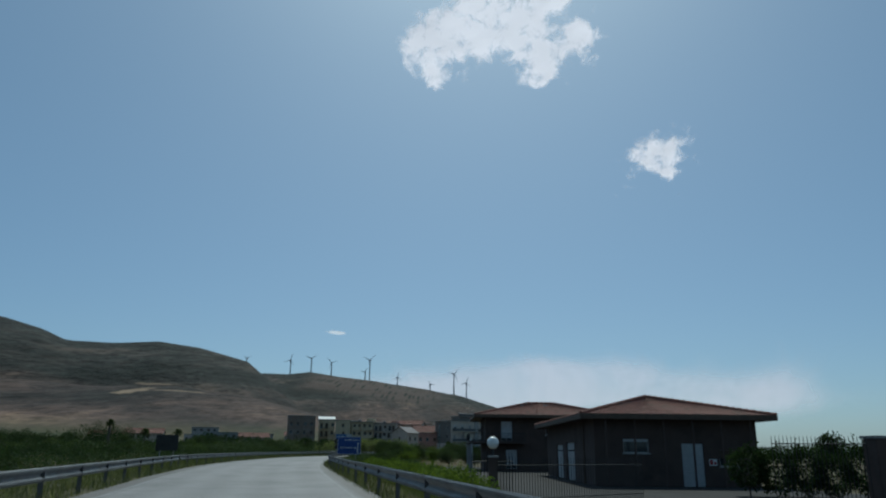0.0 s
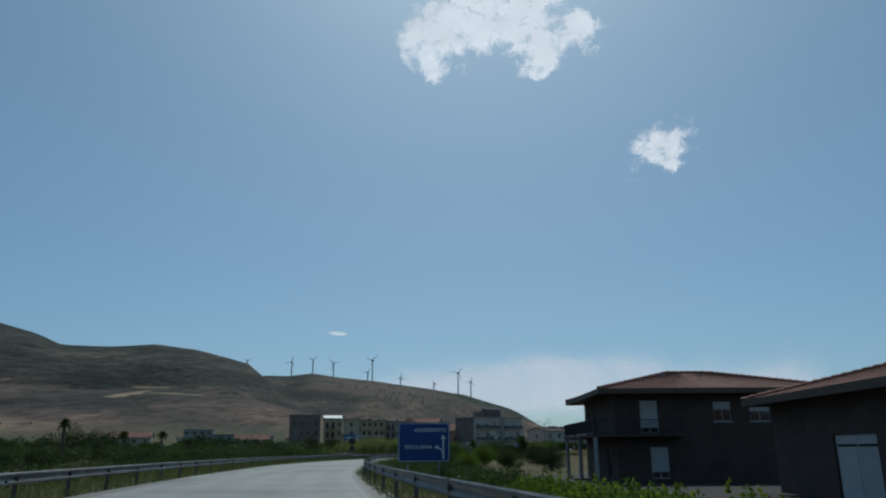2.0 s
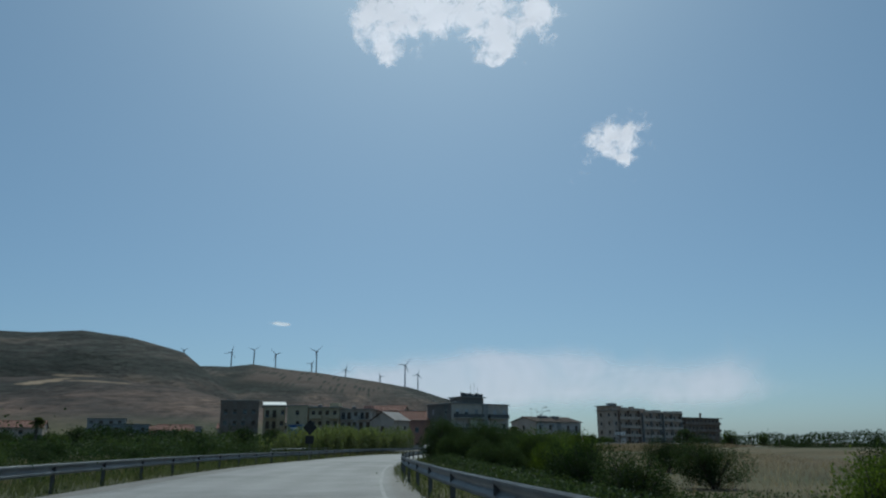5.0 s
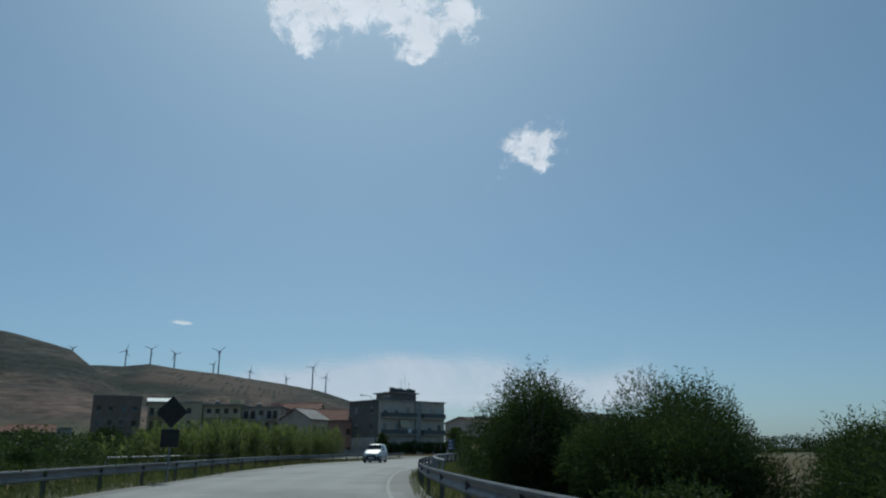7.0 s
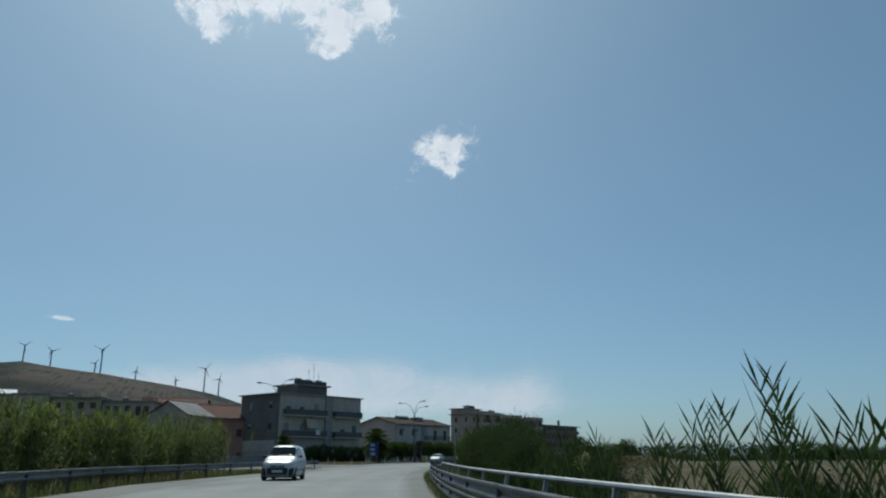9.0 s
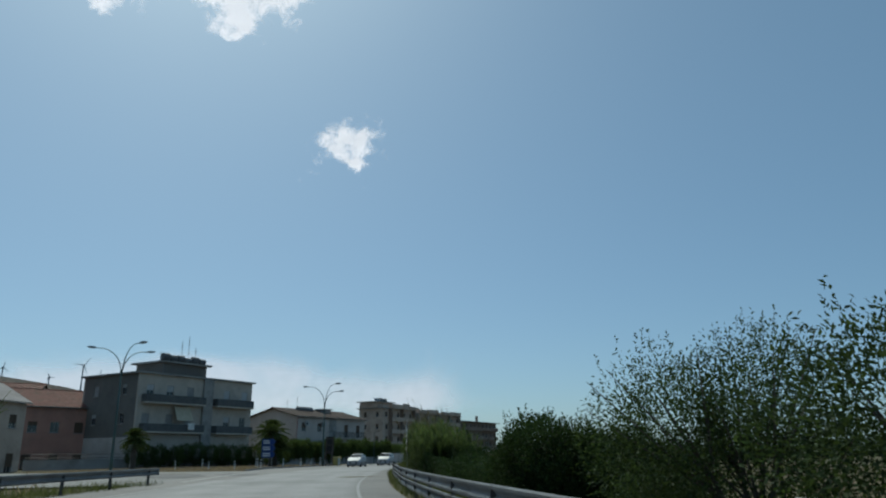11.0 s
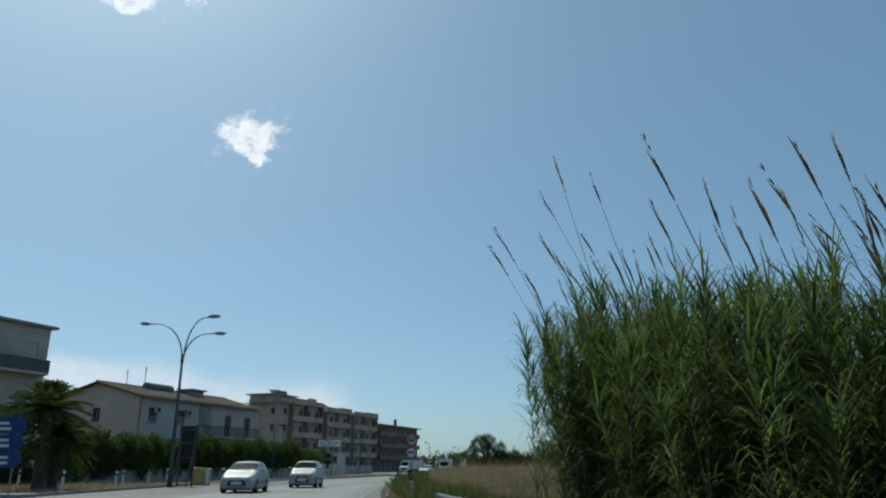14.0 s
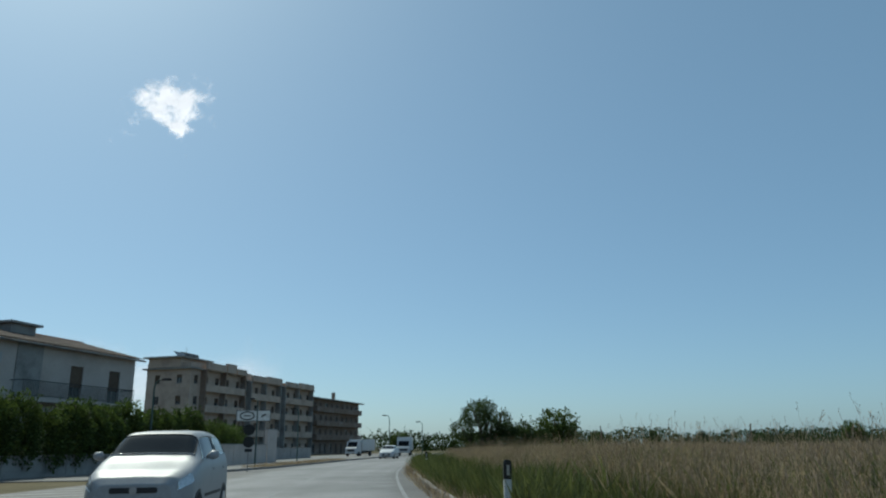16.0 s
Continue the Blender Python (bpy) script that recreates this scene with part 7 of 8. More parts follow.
# large willowy bushes beside the barrier
for s_, o_, r_, h_, k_ in ((124.6, 7.6, 1.6, 2.3, 1), (132.1, 7.5, 1.6, 3.7, 2), (134.2, 4.8, 1.45, 3.3, 3), (137.6, 5.6, 1.5, 3.0, 31), (128.6, 9.2, 1.5, 2.5, 33), (140.4, 6.4, 1.6, 2.6, 34), (145.0, 7.3, 1.9, 2.9, 4), (148.6, 9.0, 2.2, 3.6, 5), (131.0, 5.9, 1.5, 2.3, 35), (129.4, 6.9, 1.5, 2.5, 36), (126.4, 9.6, 1.7, 2.7, 37), (136.2, 8.0, 1.7, 3.0, 38)):
    p = at(s_, o_)
    shrub("tall dense willowy bush with narrow green leaves", p.x, p.y, heap(r_, h_, 9, k_), 46000, 0.105, 0.023, "leaf_bush", shoots=170, shoot_len=0.42, group="willowy bushes")
p = at(127.5, 5.0)
shrub("low green bush before the willowy bushes", p.x, p.y, heap(0.9, 1.1, 5, 6), 5200, 0.08, 0.035, "leaf_bush", shoots=30, shoot_len=0.3)
for s_, o_, r_, h_, mt, k_ in ((134, 14, 1.6, 2.9, "leaf_yellow", 11), (118, 17, 1.7, 2.6, "leaf_bush", 12), (108, 20, 1.5, 2.2, "leaf_dark", 13), (140, 21, 1.8, 2.6, "leaf_dark", 14), (97, 10.5, 1.2, 1.9, "leaf_yellow", 15),
                               (88, 7.5, 1.4, 2.2, "leaf_bush", 16), (80, 7.0, 1.0, 1.6, "leaf_dark", 17), (104, 8.5, 1.3, 2.0, "leaf_bush", 18), (113, 9.5, 1.4, 2.4, "leaf_dark", 19), (171, 13, 1.5, 1.6, "leaf_bush", 20),
                               (188, 6.8, 2.2, 3.9, "leaf_bush", 21), (193.4, 6.9, 2.2, 4.2, "leaf_bush", 22), (182.5, 7.4, 2.1, 3.4, "leaf_bush", 28), (176.5, 8.0, 2.0, 2.8, "leaf_bush", 29), (126.5, 10.4, 1.8, 2.9, "leaf_yellow", 30), (123.2, 10.6, 1.3, 2.2, "leaf_yellow", 32), (198.2, 7.4, 1.5, 1.9, "leaf_bush", 23), (183, 9.5, 1.5, 2.1, "leaf_dark", 24), (178, 6.2, 1.0, 1.4, "leaf_dark", 241)):
    p = at(s_, o_)
    shrub("rounded green bush on the bank below the road", p.x, p.y, heap(r_, h_, 7, k_), int(6200 * r_ * r_), 0.085, 0.036, mt, shoots=int(50 * r_), shoot_len=0.45, group="bank bushes")
for s_, o_, r_, h_, k_ in ((204.2, 7.2, 1.9, 3.3, 25), (202.6, 7.9, 1.7, 2.9, 43), (209.4, 8.8, 1.6, 1.7, 26), (206.5, 10.6, 1.7, 2.3, 27)):
    p = at(s_, o_)
    shrub("broad dark bush with rounded leaves", p.x, p.y, heap(r_, h_, 8, k_), 38000, 0.085, 0.055, "leaf_dark", shoots=120, shoot_len=0.5, group="dark bushes")
for k in range(44):
    p = at(RNG.uniform(209, 229), RNG.uniform(5.4, 13)) if k < 30 else at(RNG.uniform(211, 219), RNG.uniform(6.6, 10.5))
    r_ = RNG.uniform(0.6, 1.0)
    shrub("low bramble thicket below the barrier", p.x, p.y, heap(r_, RNG.uniform(1.25, 1.85), 4, 30 + k), int(6200 * r_ * r_), 0.058, 0.038, "leaf_dark" if k % 3 else "leaf_bush", shoots=12, shoot_len=0.26, group="brambles")


for x_, y_, r_, h_, k_ in ((11.9, 209.8, 1.0, 1.8, 91), (13.2, 211.6, 1.2, 2.2, 92), (14.6, 213.6, 1.3, 2.5, 93), (15.8, 216.8, 1.4, 2.4, 94), (15.4, 211.8, 1.2, 2.5, 95), (16.6, 213.8, 1.3, 2.7, 96), (17.6, 216.0, 1.4, 2.4, 97)):
    shrub("dark bramble bush heaped below the barrier", x_, y_, heap(r_, h_, 7, k_), 15000, 0.075, 0.05, "leaf_dark", shoots=18, shoot_len=0.3, group="dark bushes")


def bramble_shoot(foot, bow, n=70):
    """An arching shoot through bow, a list of places above its foot."""
    root = group_of("bramble_shoot", "long arching bramble shoot with small round leaves", "plant", pose(foot[0], foot[1], ground_z(foot[0], foot[1])), "bramble shoots")
    pts = [Vector((0, 0, 0))] + [Vector((p[0] - foot[0], p[1] - foot[1], p[2] - ground_z(foot[0], foot[1]))) for p in bow]
    pts = [Vector(p) for p in spline([tuple(p) for p in pts], 0.12)]
    m = len(pts)
    bm = bmesh.new()
    tube(bm, pts, [0.012 - 0.009 * k / m for k in range(m)], 5)
    part("stem", bm, "bark", root)
    u = RNG.uniform(0.25, 1.0, n) ** 0.8 * (m - 1.01)
    c = np.array([pts[int(i)].lerp(pts[int(i) + 1], i % 1) for i in u]) + RNG.normal(size=(n, 3)) * (0.13 * (1.08 - u / m))[:, None]
    part("foliage", quads_mesh("foliage", leaf_quads(c, unit(RNG.normal(size=(n, 3))), 0.06, 0.05), "leaf_dark"), None, root)["kind"] = "stuff"


bramble_shoot((11.0, 208.2), ((11.05, 208.3, 0.7), (11.13, 208.44, 1.27), (11.33, 208.88, 1.85), (11.47, 209.39, 2.3)), 300)
bramble_shoot((11.3, 209.0), ((11.4, 209.2, 0.6), (11.55, 209.5, 1.3), (11.69, 209.78, 1.55)), 110)
bramble_shoot((13.7, 215.0), ((13.8, 215.1, 0.9), (13.95, 215.3, 1.5), (14.05, 215.41, 1.74)), 90)
bramble_shoot((12.5, 208.6), ((12.5, 208.6, 0.8), (12.7, 208.5, 1.4), (12.9, 208.6, 1.7)), 110)


# giant cane
def cane_leaves(base, tip, n, length, width):
    """Long blades along stems from base to tip, stiff and upright at the head, arching lower down; three quads a blade."""
    out = []
    for b, t in zip(base, tip):
        u = RNG.uniform(0.1, 1.0, n) ** 0.62
        c = b + (t - b) * u[:, None]
        a = RNG.uniform(0, 2 * np.pi, n)
        lift = RNG.uniform(0.15, 1.3, n) + 1.7 * np.clip(u - 0.72, 0, 1) / 0.28
        d = unit(np.stack([np.cos(a), np.sin(a), lift], 1))
        side = unit(np.cross(d, np.array([0, 0, 1.0])))
        L = (length * RNG.uniform(0.6, 1.25, n))[:, None]
        p0, p1 = c, c + d * L * 0.4
        sag = np.zeros((n, 3))
        sag[:, 2] = -RNG.uniform(0.15, 0.95, n)
        d2 = unit(d + sag * 0.7)
        p2 = p1 + d2 * L * 0.35
        d3 = unit(d2 + sag * 1.2)
        p3 = p2 + d3 * L * 0.3
        w = side * width / 2
        out += [np.stack([p0 - w * 0.6, p0 + w * 0.6, p1 + w, p1 - w], 1), np.stack([p1 - w, p1 + w, p2 + w * 0.7, p2 - w * 0.7], 1), np.stack([p2 - w * 0.7, p2 + w * 0.7, p3 + w * 0.05, p3 - w * 0.05], 1)]
    return np.concatenate(out)


def cane_clump(label, places, height, leaves=15, plumes=0.2, blade=0.55, width=0.045, group="cane clumps", mt="leaf_cane"):
    """places: stem feet in the world, the first of which is the clump's own place."""
    o = places[0]
    z0 = ground_z(o[0], o[1])
    root = group_of("giant_cane", label, "reeds", pose(o[0], o[1], z0), group)
    base = np.array([(p[0] - o[0], p[1] - o[1], 0) for p in places])
    n = len(base)
    h = height * RNG.uniform(0.88, 1.12) * RNG.uniform(0.6, 1.1, n)
    lean = RNG.normal(size=(n, 2)) * 0.1 + RNG.normal(size=2) * 0.05 + np.array([-0.08, 0.04])
    tip = base + np.stack([lean[:, 0] * h, lean[:, 1] * h, h], 1)
    st, pl = [], []
    for b, t in zip(base, tip):
        for k in range(2):
            a = np.pi / 2 * k
            w = np.array([math.cos(a), math.sin(a), 0]) * 0.011
            st.append(np.stack([b - w, b + w, t + w * 0.5, t - w * 0.5]))
        if RNG.uniform() < plumes:
            d = unit(np.array([RNG.normal() * 0.1 - 0.36, RNG.normal() * 0.1 + 0.19, 1.0]))
            e = t + d * RNG.uniform(0.4, 1.5)
            for k in range(2):
                a = np.pi / 2 * k
                w = np.array([math.cos(a), math.sin(a), 0])
                st.append(np.stack([t - w * 0.006, t + w * 0.006, e + w * 0.005, e - w * 0.005]))
            spear = np.repeat(d[None], 3, 0)
            pl.append(leaf_quads(np.repeat(e[None], 3, 0), spear, 0.7, 0.032))
            m = 24
            u = RNG.uniform(0, 1, m)
            c = e + d * (u * 0.62)[:, None]
            dd = unit(d + RNG.normal(size=(m, 3)) * 0.09)
            pl.append(leaf_quads(c, dd, 0.11, 0.014))
    part("stalk", quads_mesh("stalk", np.array(st), "stem"), None, root)["kind"] = "stuff"
    part("foliage", quads_mesh("foliage", cane_leaves(base, tip, leaves, blade, width), mt), None, root)["kind"] = "stuff"
    if pl:
        part("plume", quads_mesh("plume", np.concatenate(pl), "plume"), None, root)["kind"] = "stuff"
    return root


for k in range(19):
    s_ = 228.4 + k * 0.92
    near = float(knots(s_, (229, 4.7), (233, 4.9), (236, 4.4), (247, 4.4)))
    for o_ in (near + 0.3, near + 1.3, near + 2.3):
        feet = [tuple(at(s_ + RNG.normal() * 0.42, o_ + RNG.normal() * 0.45)[:2]) for _ in range(20)]
        tall = float(knots(s_, (228, 2.5), (229.5, 3.0), (231.5, 3.2), (234, 2.5), (236, 2.45), (238, 2.7), (241, 3.1), (244, 3.6), (247, 3.7)))
        cane_clump("tall dense giant cane with slender brown plumes", feet, tall * (0.92 if o_ < near + 1 else 1.0), 124, 0.15 if o_ < near + 2 else 0.09, 0.52, 0.02)


# reeds by the culvert railing
def reed(x, y, h, lean, turn, leaves=11, plume=0.0):
    """One stiff stem with two ranks of pointed leaves and perhaps a feathery head."""
    root = group_of("reed", "stiff green reed with a pale feathery plume" if plume else "stiff green reed with pointed leaves in two ranks", "reeds", pose(x, y, ground_z(x, y), 0, 0, turn), "reeds by the railing")
    t = np.linspace(0, 1, 12)
    line = np.stack([lean * h * t ** 1.4, 0 * t, h * t], 1)
    bm = bmesh.new()
    tube(bm, [tuple(p) for p in line], [0.011 - 0.007 * k for k in t], 5)
    part("stem", bm, "stem", root)
    q = []
    for k in range(leaves):
        u = 0.25 + 0.75 * k / (leaves - 1)
        c = np.array([np.interp(u, t, line[:, j]) for j in range(3)])
        sg = 1 if k % 2 else -1
        d = unit(np.array([sg * RNG.uniform(0.3, 0.65), RNG.normal() * 0.25, RNG.uniform(0.8, 1.1)]))
        L = RNG.uniform(0.42, 0.66) * (1.15 - 0.45 * u)
        side = unit(np.cross(d, np.array([0.2 * RNG.normal(), 1.0, 0.3 * RNG.normal()])))
        w = side * 0.016
        m1, tip = c + d * L * 0.4, c + d * L + np.array([0, 0, -0.04 * L])
        q += [np.stack([c - w * 0.4, c + w * 0.4, m1 + w, m1 - w]), np.stack([m1 - w, m1 + w, tip + w * 0.05, tip - w * 0.05])]
    part("leaf", quads_mesh("leaf", np.array(q), "leaf_bush"), None, root)["kind"] = "stuff"
    if plume:
        n = 260
        u = RNG.uniform(0, 1, n)
        fat = np.sin(np.pi * np.clip(u * 0.85 + 0.12, 0, 1)) * 0.075
        c = line[-1] + np.stack([lean * u * plume + 0.12 * u ** 2, 0 * u, (u - 0.25) * plume], 1) + RNG.normal(size=(n, 3)) * fat[:, None]
        part("plume", quads_mesh("plume", leaf_quads(c, unit(np.stack([RNG.normal(size=n) * 0.5 + 0.3, RNG.normal(size=n) * 0.5, RNG.uniform(-0.5, 0.8, n)], 1)), 0.075, 0.014), "reed_plume"), None, root)["kind"] = "stuff"
    return root


for s_, o_, h_, l_, p_ in ((154.6, 5.3, 2.95, -0.28, 0), (155.2, 5.5, 2.6, -0.2, 0), (153.4, 5.2, 2.6, -0.3, 0), (152.9, 5.2, 2.05, 0.1, 0.5), (154.0, 5.0, 2.3, 0.12, 0), (156.0, 5.2, 2.2, -0.1, 0), (149.2, 5.1, 2.0, -0.12, 0.55), (149.9, 5.4, 1.8, -0.1, 0.5), (148.2, 5.2, 2.05, 0.06, 0.5), (148.9, 5.6, 1.7, 0.2, 0),
                           (148.5, 5.0, 1.6, -0.25, 0), (150.6, 5.2, 1.5, 0.15, 0.4), (151.4, 5.3, 1.6, -0.2, 0), (156.6, 5.0, 2.7, -0.25, 0), (157.2, 5.3, 2.9, -0.15, 0), (158.0, 5.2, 2.4, 0.15, 0), (158.9, 5.2, 2.5, -0.2, 0), (159.8, 5.4, 2.6, 0.1, 0), (160.8, 5.2, 2.2, -0.12, 0), (157.0, 5.6, 2.1, 0.2, 0),
                           (163.0, 5.0, 2.2, -0.2, 0), (164.6, 5.3, 2.0, 0.1, 0), (165.8, 5.1, 2.3, -0.16, 0), (167.2, 5.3, 1.9, 0.2, 0.4), (169.0, 5.2, 2.1, -0.1, 0), (171.0, 5.4, 1.8, 0.12, 0)):
    p = at(s_, o_)
    reed(p.x, p.y, h_ * (0.66 if p_ else 0.8), l_, heading(s_) + float(RNG.normal()) * 14, 17 + int(h_ * 3), p_)
    for _ in range(2):
        reed(p.x + float(RNG.normal()) * 0.22, p.y + float(RNG.normal()) * 0.22, h_ * RNG.uniform(0.45, 0.75), l_ + float(RNG.normal()) * 0.12, heading(s_) + float(RNG.normal()) * 30, 15)
for k in range(46):
    s_ = RNG.uniform(144, 176)
    p = at(s_, RNG.uniform(4.4, 7.5))
    reed(p.x, p.y, RNG.uniform(0.9, 1.6), RNG.normal() * 0.2, RNG.uniform(0, 360), 9)
# cane belt on the far side of the road
for k in range(34):
    s_ = 168 + k * 1.3
    for o_ in (-15.2, -18.0):
        feet = [tuple(at(s_ + RNG.normal() * 0.7, o_ + RNG.normal() * 0.9)[:2]) for _ in range(14)]
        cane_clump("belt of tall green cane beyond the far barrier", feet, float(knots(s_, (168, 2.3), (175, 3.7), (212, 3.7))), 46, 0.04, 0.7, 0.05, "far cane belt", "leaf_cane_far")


# shared shrubs and trees, copied
def stock(name, label, category, blobs, count, length, width, mt, thick=0.1, group="", shoots=20):
    root = shrub(label, 0, -900, blobs, count, length, width, mt, name, category, shoots, 0.5, group, thick)
    return root


def scatter(kinds, places, lo, hi):
    for x, y in places:
        k = kinds[int(RNG.integers(len(kinds)))]
        f = RNG.uniform(lo, hi)
        ob = copy_thing(k, pose(x, y, ground_z(x, y) - 0.05, 0, 0, RNG.uniform(0, 360)))
        ob.scale = (f * RNG.uniform(0.85, 1.2), f, f * RNG.uniform(0.85, 1.15))


def settle_stock(kinds, places, lo, hi):
    """Puts the first of each kind at a place of its own, then copies for the rest."""
    for k, (x, y) in zip(kinds, places):
        k.matrix_world = pose(x, y, ground_z(x, y) - 0.05)
    scatter(kinds, places[len(kinds):], lo, hi)


SCRUB = [stock("shrub", "dark green scrub bush in the rough field", "bush", heap(1.9, 2.3, 6, 60 + k), 6500, 0.15, 0.09, mt, 0.07, "field scrub", 30) for k, mt in enumerate(("leaf_bush", "leaf_dark", "leaf_hedge", "leaf_bush"))]
places = []
for k in range(130):
    s_ = RNG.uniform(8, 205)
    o_ = -11.5 - 75 * RNG.uniform(0, 1) ** 1.5 - (8 if 160 < s_ else 0)
    p = at(s_, o_)
    places.append((p.x, p.y))
for k in range(60):
    x, y = RNG.uniform(-150, -22), RNG.uniform(190, 300)
    places.append((x, y))
low = [q for q in places if abs(float(road_side(np.array([q[0]]), np.array([q[1]]))[1][0])) < 30]
settle_stock(SCRUB, [q for q in places if q not in low], 0.55, 1.2)
scatter(SCRUB, low, 0.3, 0.62)
TREES = [stock("tree", "broad dark green field tree", "tree", heap(2.6, 5.6, 6, 70 + k) + [(0, 0, 3.9, 2.2, 2.2, 1.6)], 3600, 0.32, 0.2, mt, 0.2, "field trees", 30) for k, mt in enumerate(("leaf_dark", "leaf_hedge", "leaf_bush"))]
places = []
way = [(120, 470), (200, 440), (262, 392), (312, 330), (350, 240), (362, 120), (330, 20), (260, -60), (120, -90)]
pts = spline(way, 14.0)
for p in pts:
    places.append((p[0] + RNG.normal() * 5, p[1] + RNG.normal() * 5))
for k in range(70):
    x, y = RNG.uniform(-200, -30), RNG.uniform(215, 330)
    places.append((x, y))
for x, y in ((-24, 262), (-30, 285), (95, 312), (150, 300), (165, 322), (190, 300), (33, 120), (52, 100), (26, 100)):
    places.append((x, y))
settle_stock(TREES, places, 0.55, 1.05)
shrub("round dark roadside tree with a dense crown", 78.6, 307.6, [(-2.5, 0.4, 3.0, 1.15, 1.2, 0.95), (-1.1, 0, 4.5, 1.45, 1.4, 1.1), (0.5, 0.3, 5.0, 1.1, 1.2, 0.9), (0.4, -0.6, 3.4, 1.1, 1.0, 0.8), (2.2, -0.3, 3.7, 0.95, 1.1, 1.2), (-0.2, 0.3, 1.9, 1.9, 1.7, 1.0), (2.6, 0.2, 2.2, 1.0, 1.0, 0.8)], 15000, 0.16, 0.09, "leaf_bush", "tree", "tree", 110, 0.5, thick=0.22)
shrub("smaller ragged roadside tree", 81.6, 305.6, [(0, 0, 2.3, 1.3, 1.3, 0.9), (1.9, -0.8, 2.4, 1.0, 1.0, 0.6), (-1.3, 0.6, 3.0, 0.8, 0.8, 0.8), (0.7, 0.2, 3.2, 0.6, 0.6, 0.7), (-2.2, 0, 1.6, 0.8, 0.8, 0.6)], 8000, 0.17, 0.1, "leaf_bush", "tree", "tree", 90, 0.7, thick=0.15)

# hedges
def hedge(label, a, b, h, w, mt, step=1.6, z=0.0, size=0.15, shoot=0.5, many=1.0):
    a, b = Vector((*a, 0)), Vector((*b, 0))
    L = (b - a).length
    n = int(L / step)
    blobs = []
    for k in range(n + 1):
        p = (b - a) * (k / n)
        blobs.append((p.x + random.uniform(-0.2, 0.2), p.y + random.uniform(-0.2, 0.2), h * random.uniform(0.45, 0.6), step * 0.75, w * 0.6, h * random.uniform(0.4, 0.52)))
    root = group_of("hedge", label, "hedge", pose(a.x, a.y, z))
    bm = bmesh.new()
    for bl in blobs[::2]:
        tube(bm, [(bl[0], bl[1], -0.1), (bl[0], bl[1], bl[2] + 0.3)], [0.05, 0.02], 5)
    part("stems", bm, "bark", root)
    part("foliage", quads_mesh("foliage", crown(blobs, int(1500 * many * L * h / 2.6), size, size * 0.65, 0.3, int(L * 5), shoot), mt), None, root)


hedge("dense dark green hedge before the gabled house", (23.5, 289.2), (49.0, 306.3), 3.9, 1.8, "leaf_hedge", size=0.17, many=1.6)
hedge("dark hedge before the apartment block", (4.0, 281.5), (22.0, 286.8), 3.0, 1.6, "leaf_hedge", size=0.13, many=1.5)
hedge("leafy hedge behind the boundary wall", (50.0, 310.0), (58.0, 318.0), 3.4, 1.4, "leaf_hedge", size=0.13, many=1.5)
hedge("low leafy planting along the barrier", tuple(at(20, 4.7)[:2]), tuple(at(50, 4.9)[:2]), 1.35, 1.7, "leaf_yellow", 1.0, -0.7, 0.085, 0.22, 3.0)
hedge("low leafy planting along the barrier", tuple(at(50.5, 4.9)[:2]), tuple(at(84, 4.6)[:2]), 1.4, 1.7, "leaf_bush", 1.0, -0.7, 0.085, 0.25, 3.0)
hedge("dark shrubs along the compound fence", (15.6, 38.5), (31.0, 36.0), 2.5, 1.5, "leaf_dark", 1.4, -0.9, many=1.4)


def palm(x, y, trunk, reach, label):
    root = group_of("palm", label, "palm tree", pose(x, y, ground_z(x, y)))
    bm = bmesh.new()
    n = 12
    tube(bm, [(0.02 * math.sin(k), 0, trunk * k / n) for k in range(n + 1)], [0.3 - 0.08 * k / n + (0.03 if k % 2 else 0) for k in range(n + 1)], 10)
    part("trunk", bm, "bark", root)
    for f in range(84):
        a, e = RNG.uniform(0, 2 * math.pi), RNG.uniform(-0.75, 1.5)
        d = np.array([math.cos(a) * math.cos(e), math.sin(a) * math.cos(e), math.sin(e)])
        t = np.linspace(0, 1, 10)[:, None]
        spine = np.array([0, 0, trunk]) + d * t * reach + np.array([0, 0, -1.0]) * (t ** 2) * reach * 0.38
        q = []
        side = unit(np.cross(d, np.array([0, 0, 1.0])))
        for k in range(1, 10):
            for sg in (-1, 1):
                for j in (0.0, 0.5):
                    c = spine[k] * (1 - j) + spine[k - 1] * j
                    dd = unit(side * sg + d * 0.9 + np.array([0, 0, -0.25]))
                    q.append(leaf_quads(c[None], dd[None], reach * 0.32 * (1.1 - abs(k / 9 - 0.45)), 0.085)[0])
        q = np.array(q)
        part("frond", quads_mesh("frond", q, "leaf_palm"), None, root)


palm(18.7, 271.4, 4.2, 2.35, "short date palm with a full crown on the grass island")
palm(-92.0, 232.0, 6.5, 1.5, "tall palm in the scrub")
palm(-84.0, 238.0, 6.5, 1.5, "tall palm in the scrub")
palm(-68.9, 155.0, 6.6, 1.05, "ragged palm in the rough field")
palm(19.5, 272.4, 2.7, 2.0, "young palm beside the taller palm")
palm(2.7, 267.6, 3.5, 1.5, "small palm before the apartment block")


# grass
def blades(places, height, width, lean=0.35):
    n = len(places)
    h = (height * RNG.uniform(0.5, 1.25, n))[:, None]
    d = unit(np.stack([RNG.normal(size=n) * lean, RNG.normal(size=n) * lean, np.ones(n)], 1))
    side = unit(np.stack([RNG.normal(size=n), RNG.normal(size=n), np.zeros(n)], 1)) * width / 2
    bend = np.stack([RNG.normal(size=n), RNG.normal(size=n), np.full(n, -0.3)], 1) * 0.16 * h
    mid = places + d * h * 0.6 + bend * 0.5
    return np.stack([places - side, places + side, mid + side * 0.8, places + d * h + bend], 1)


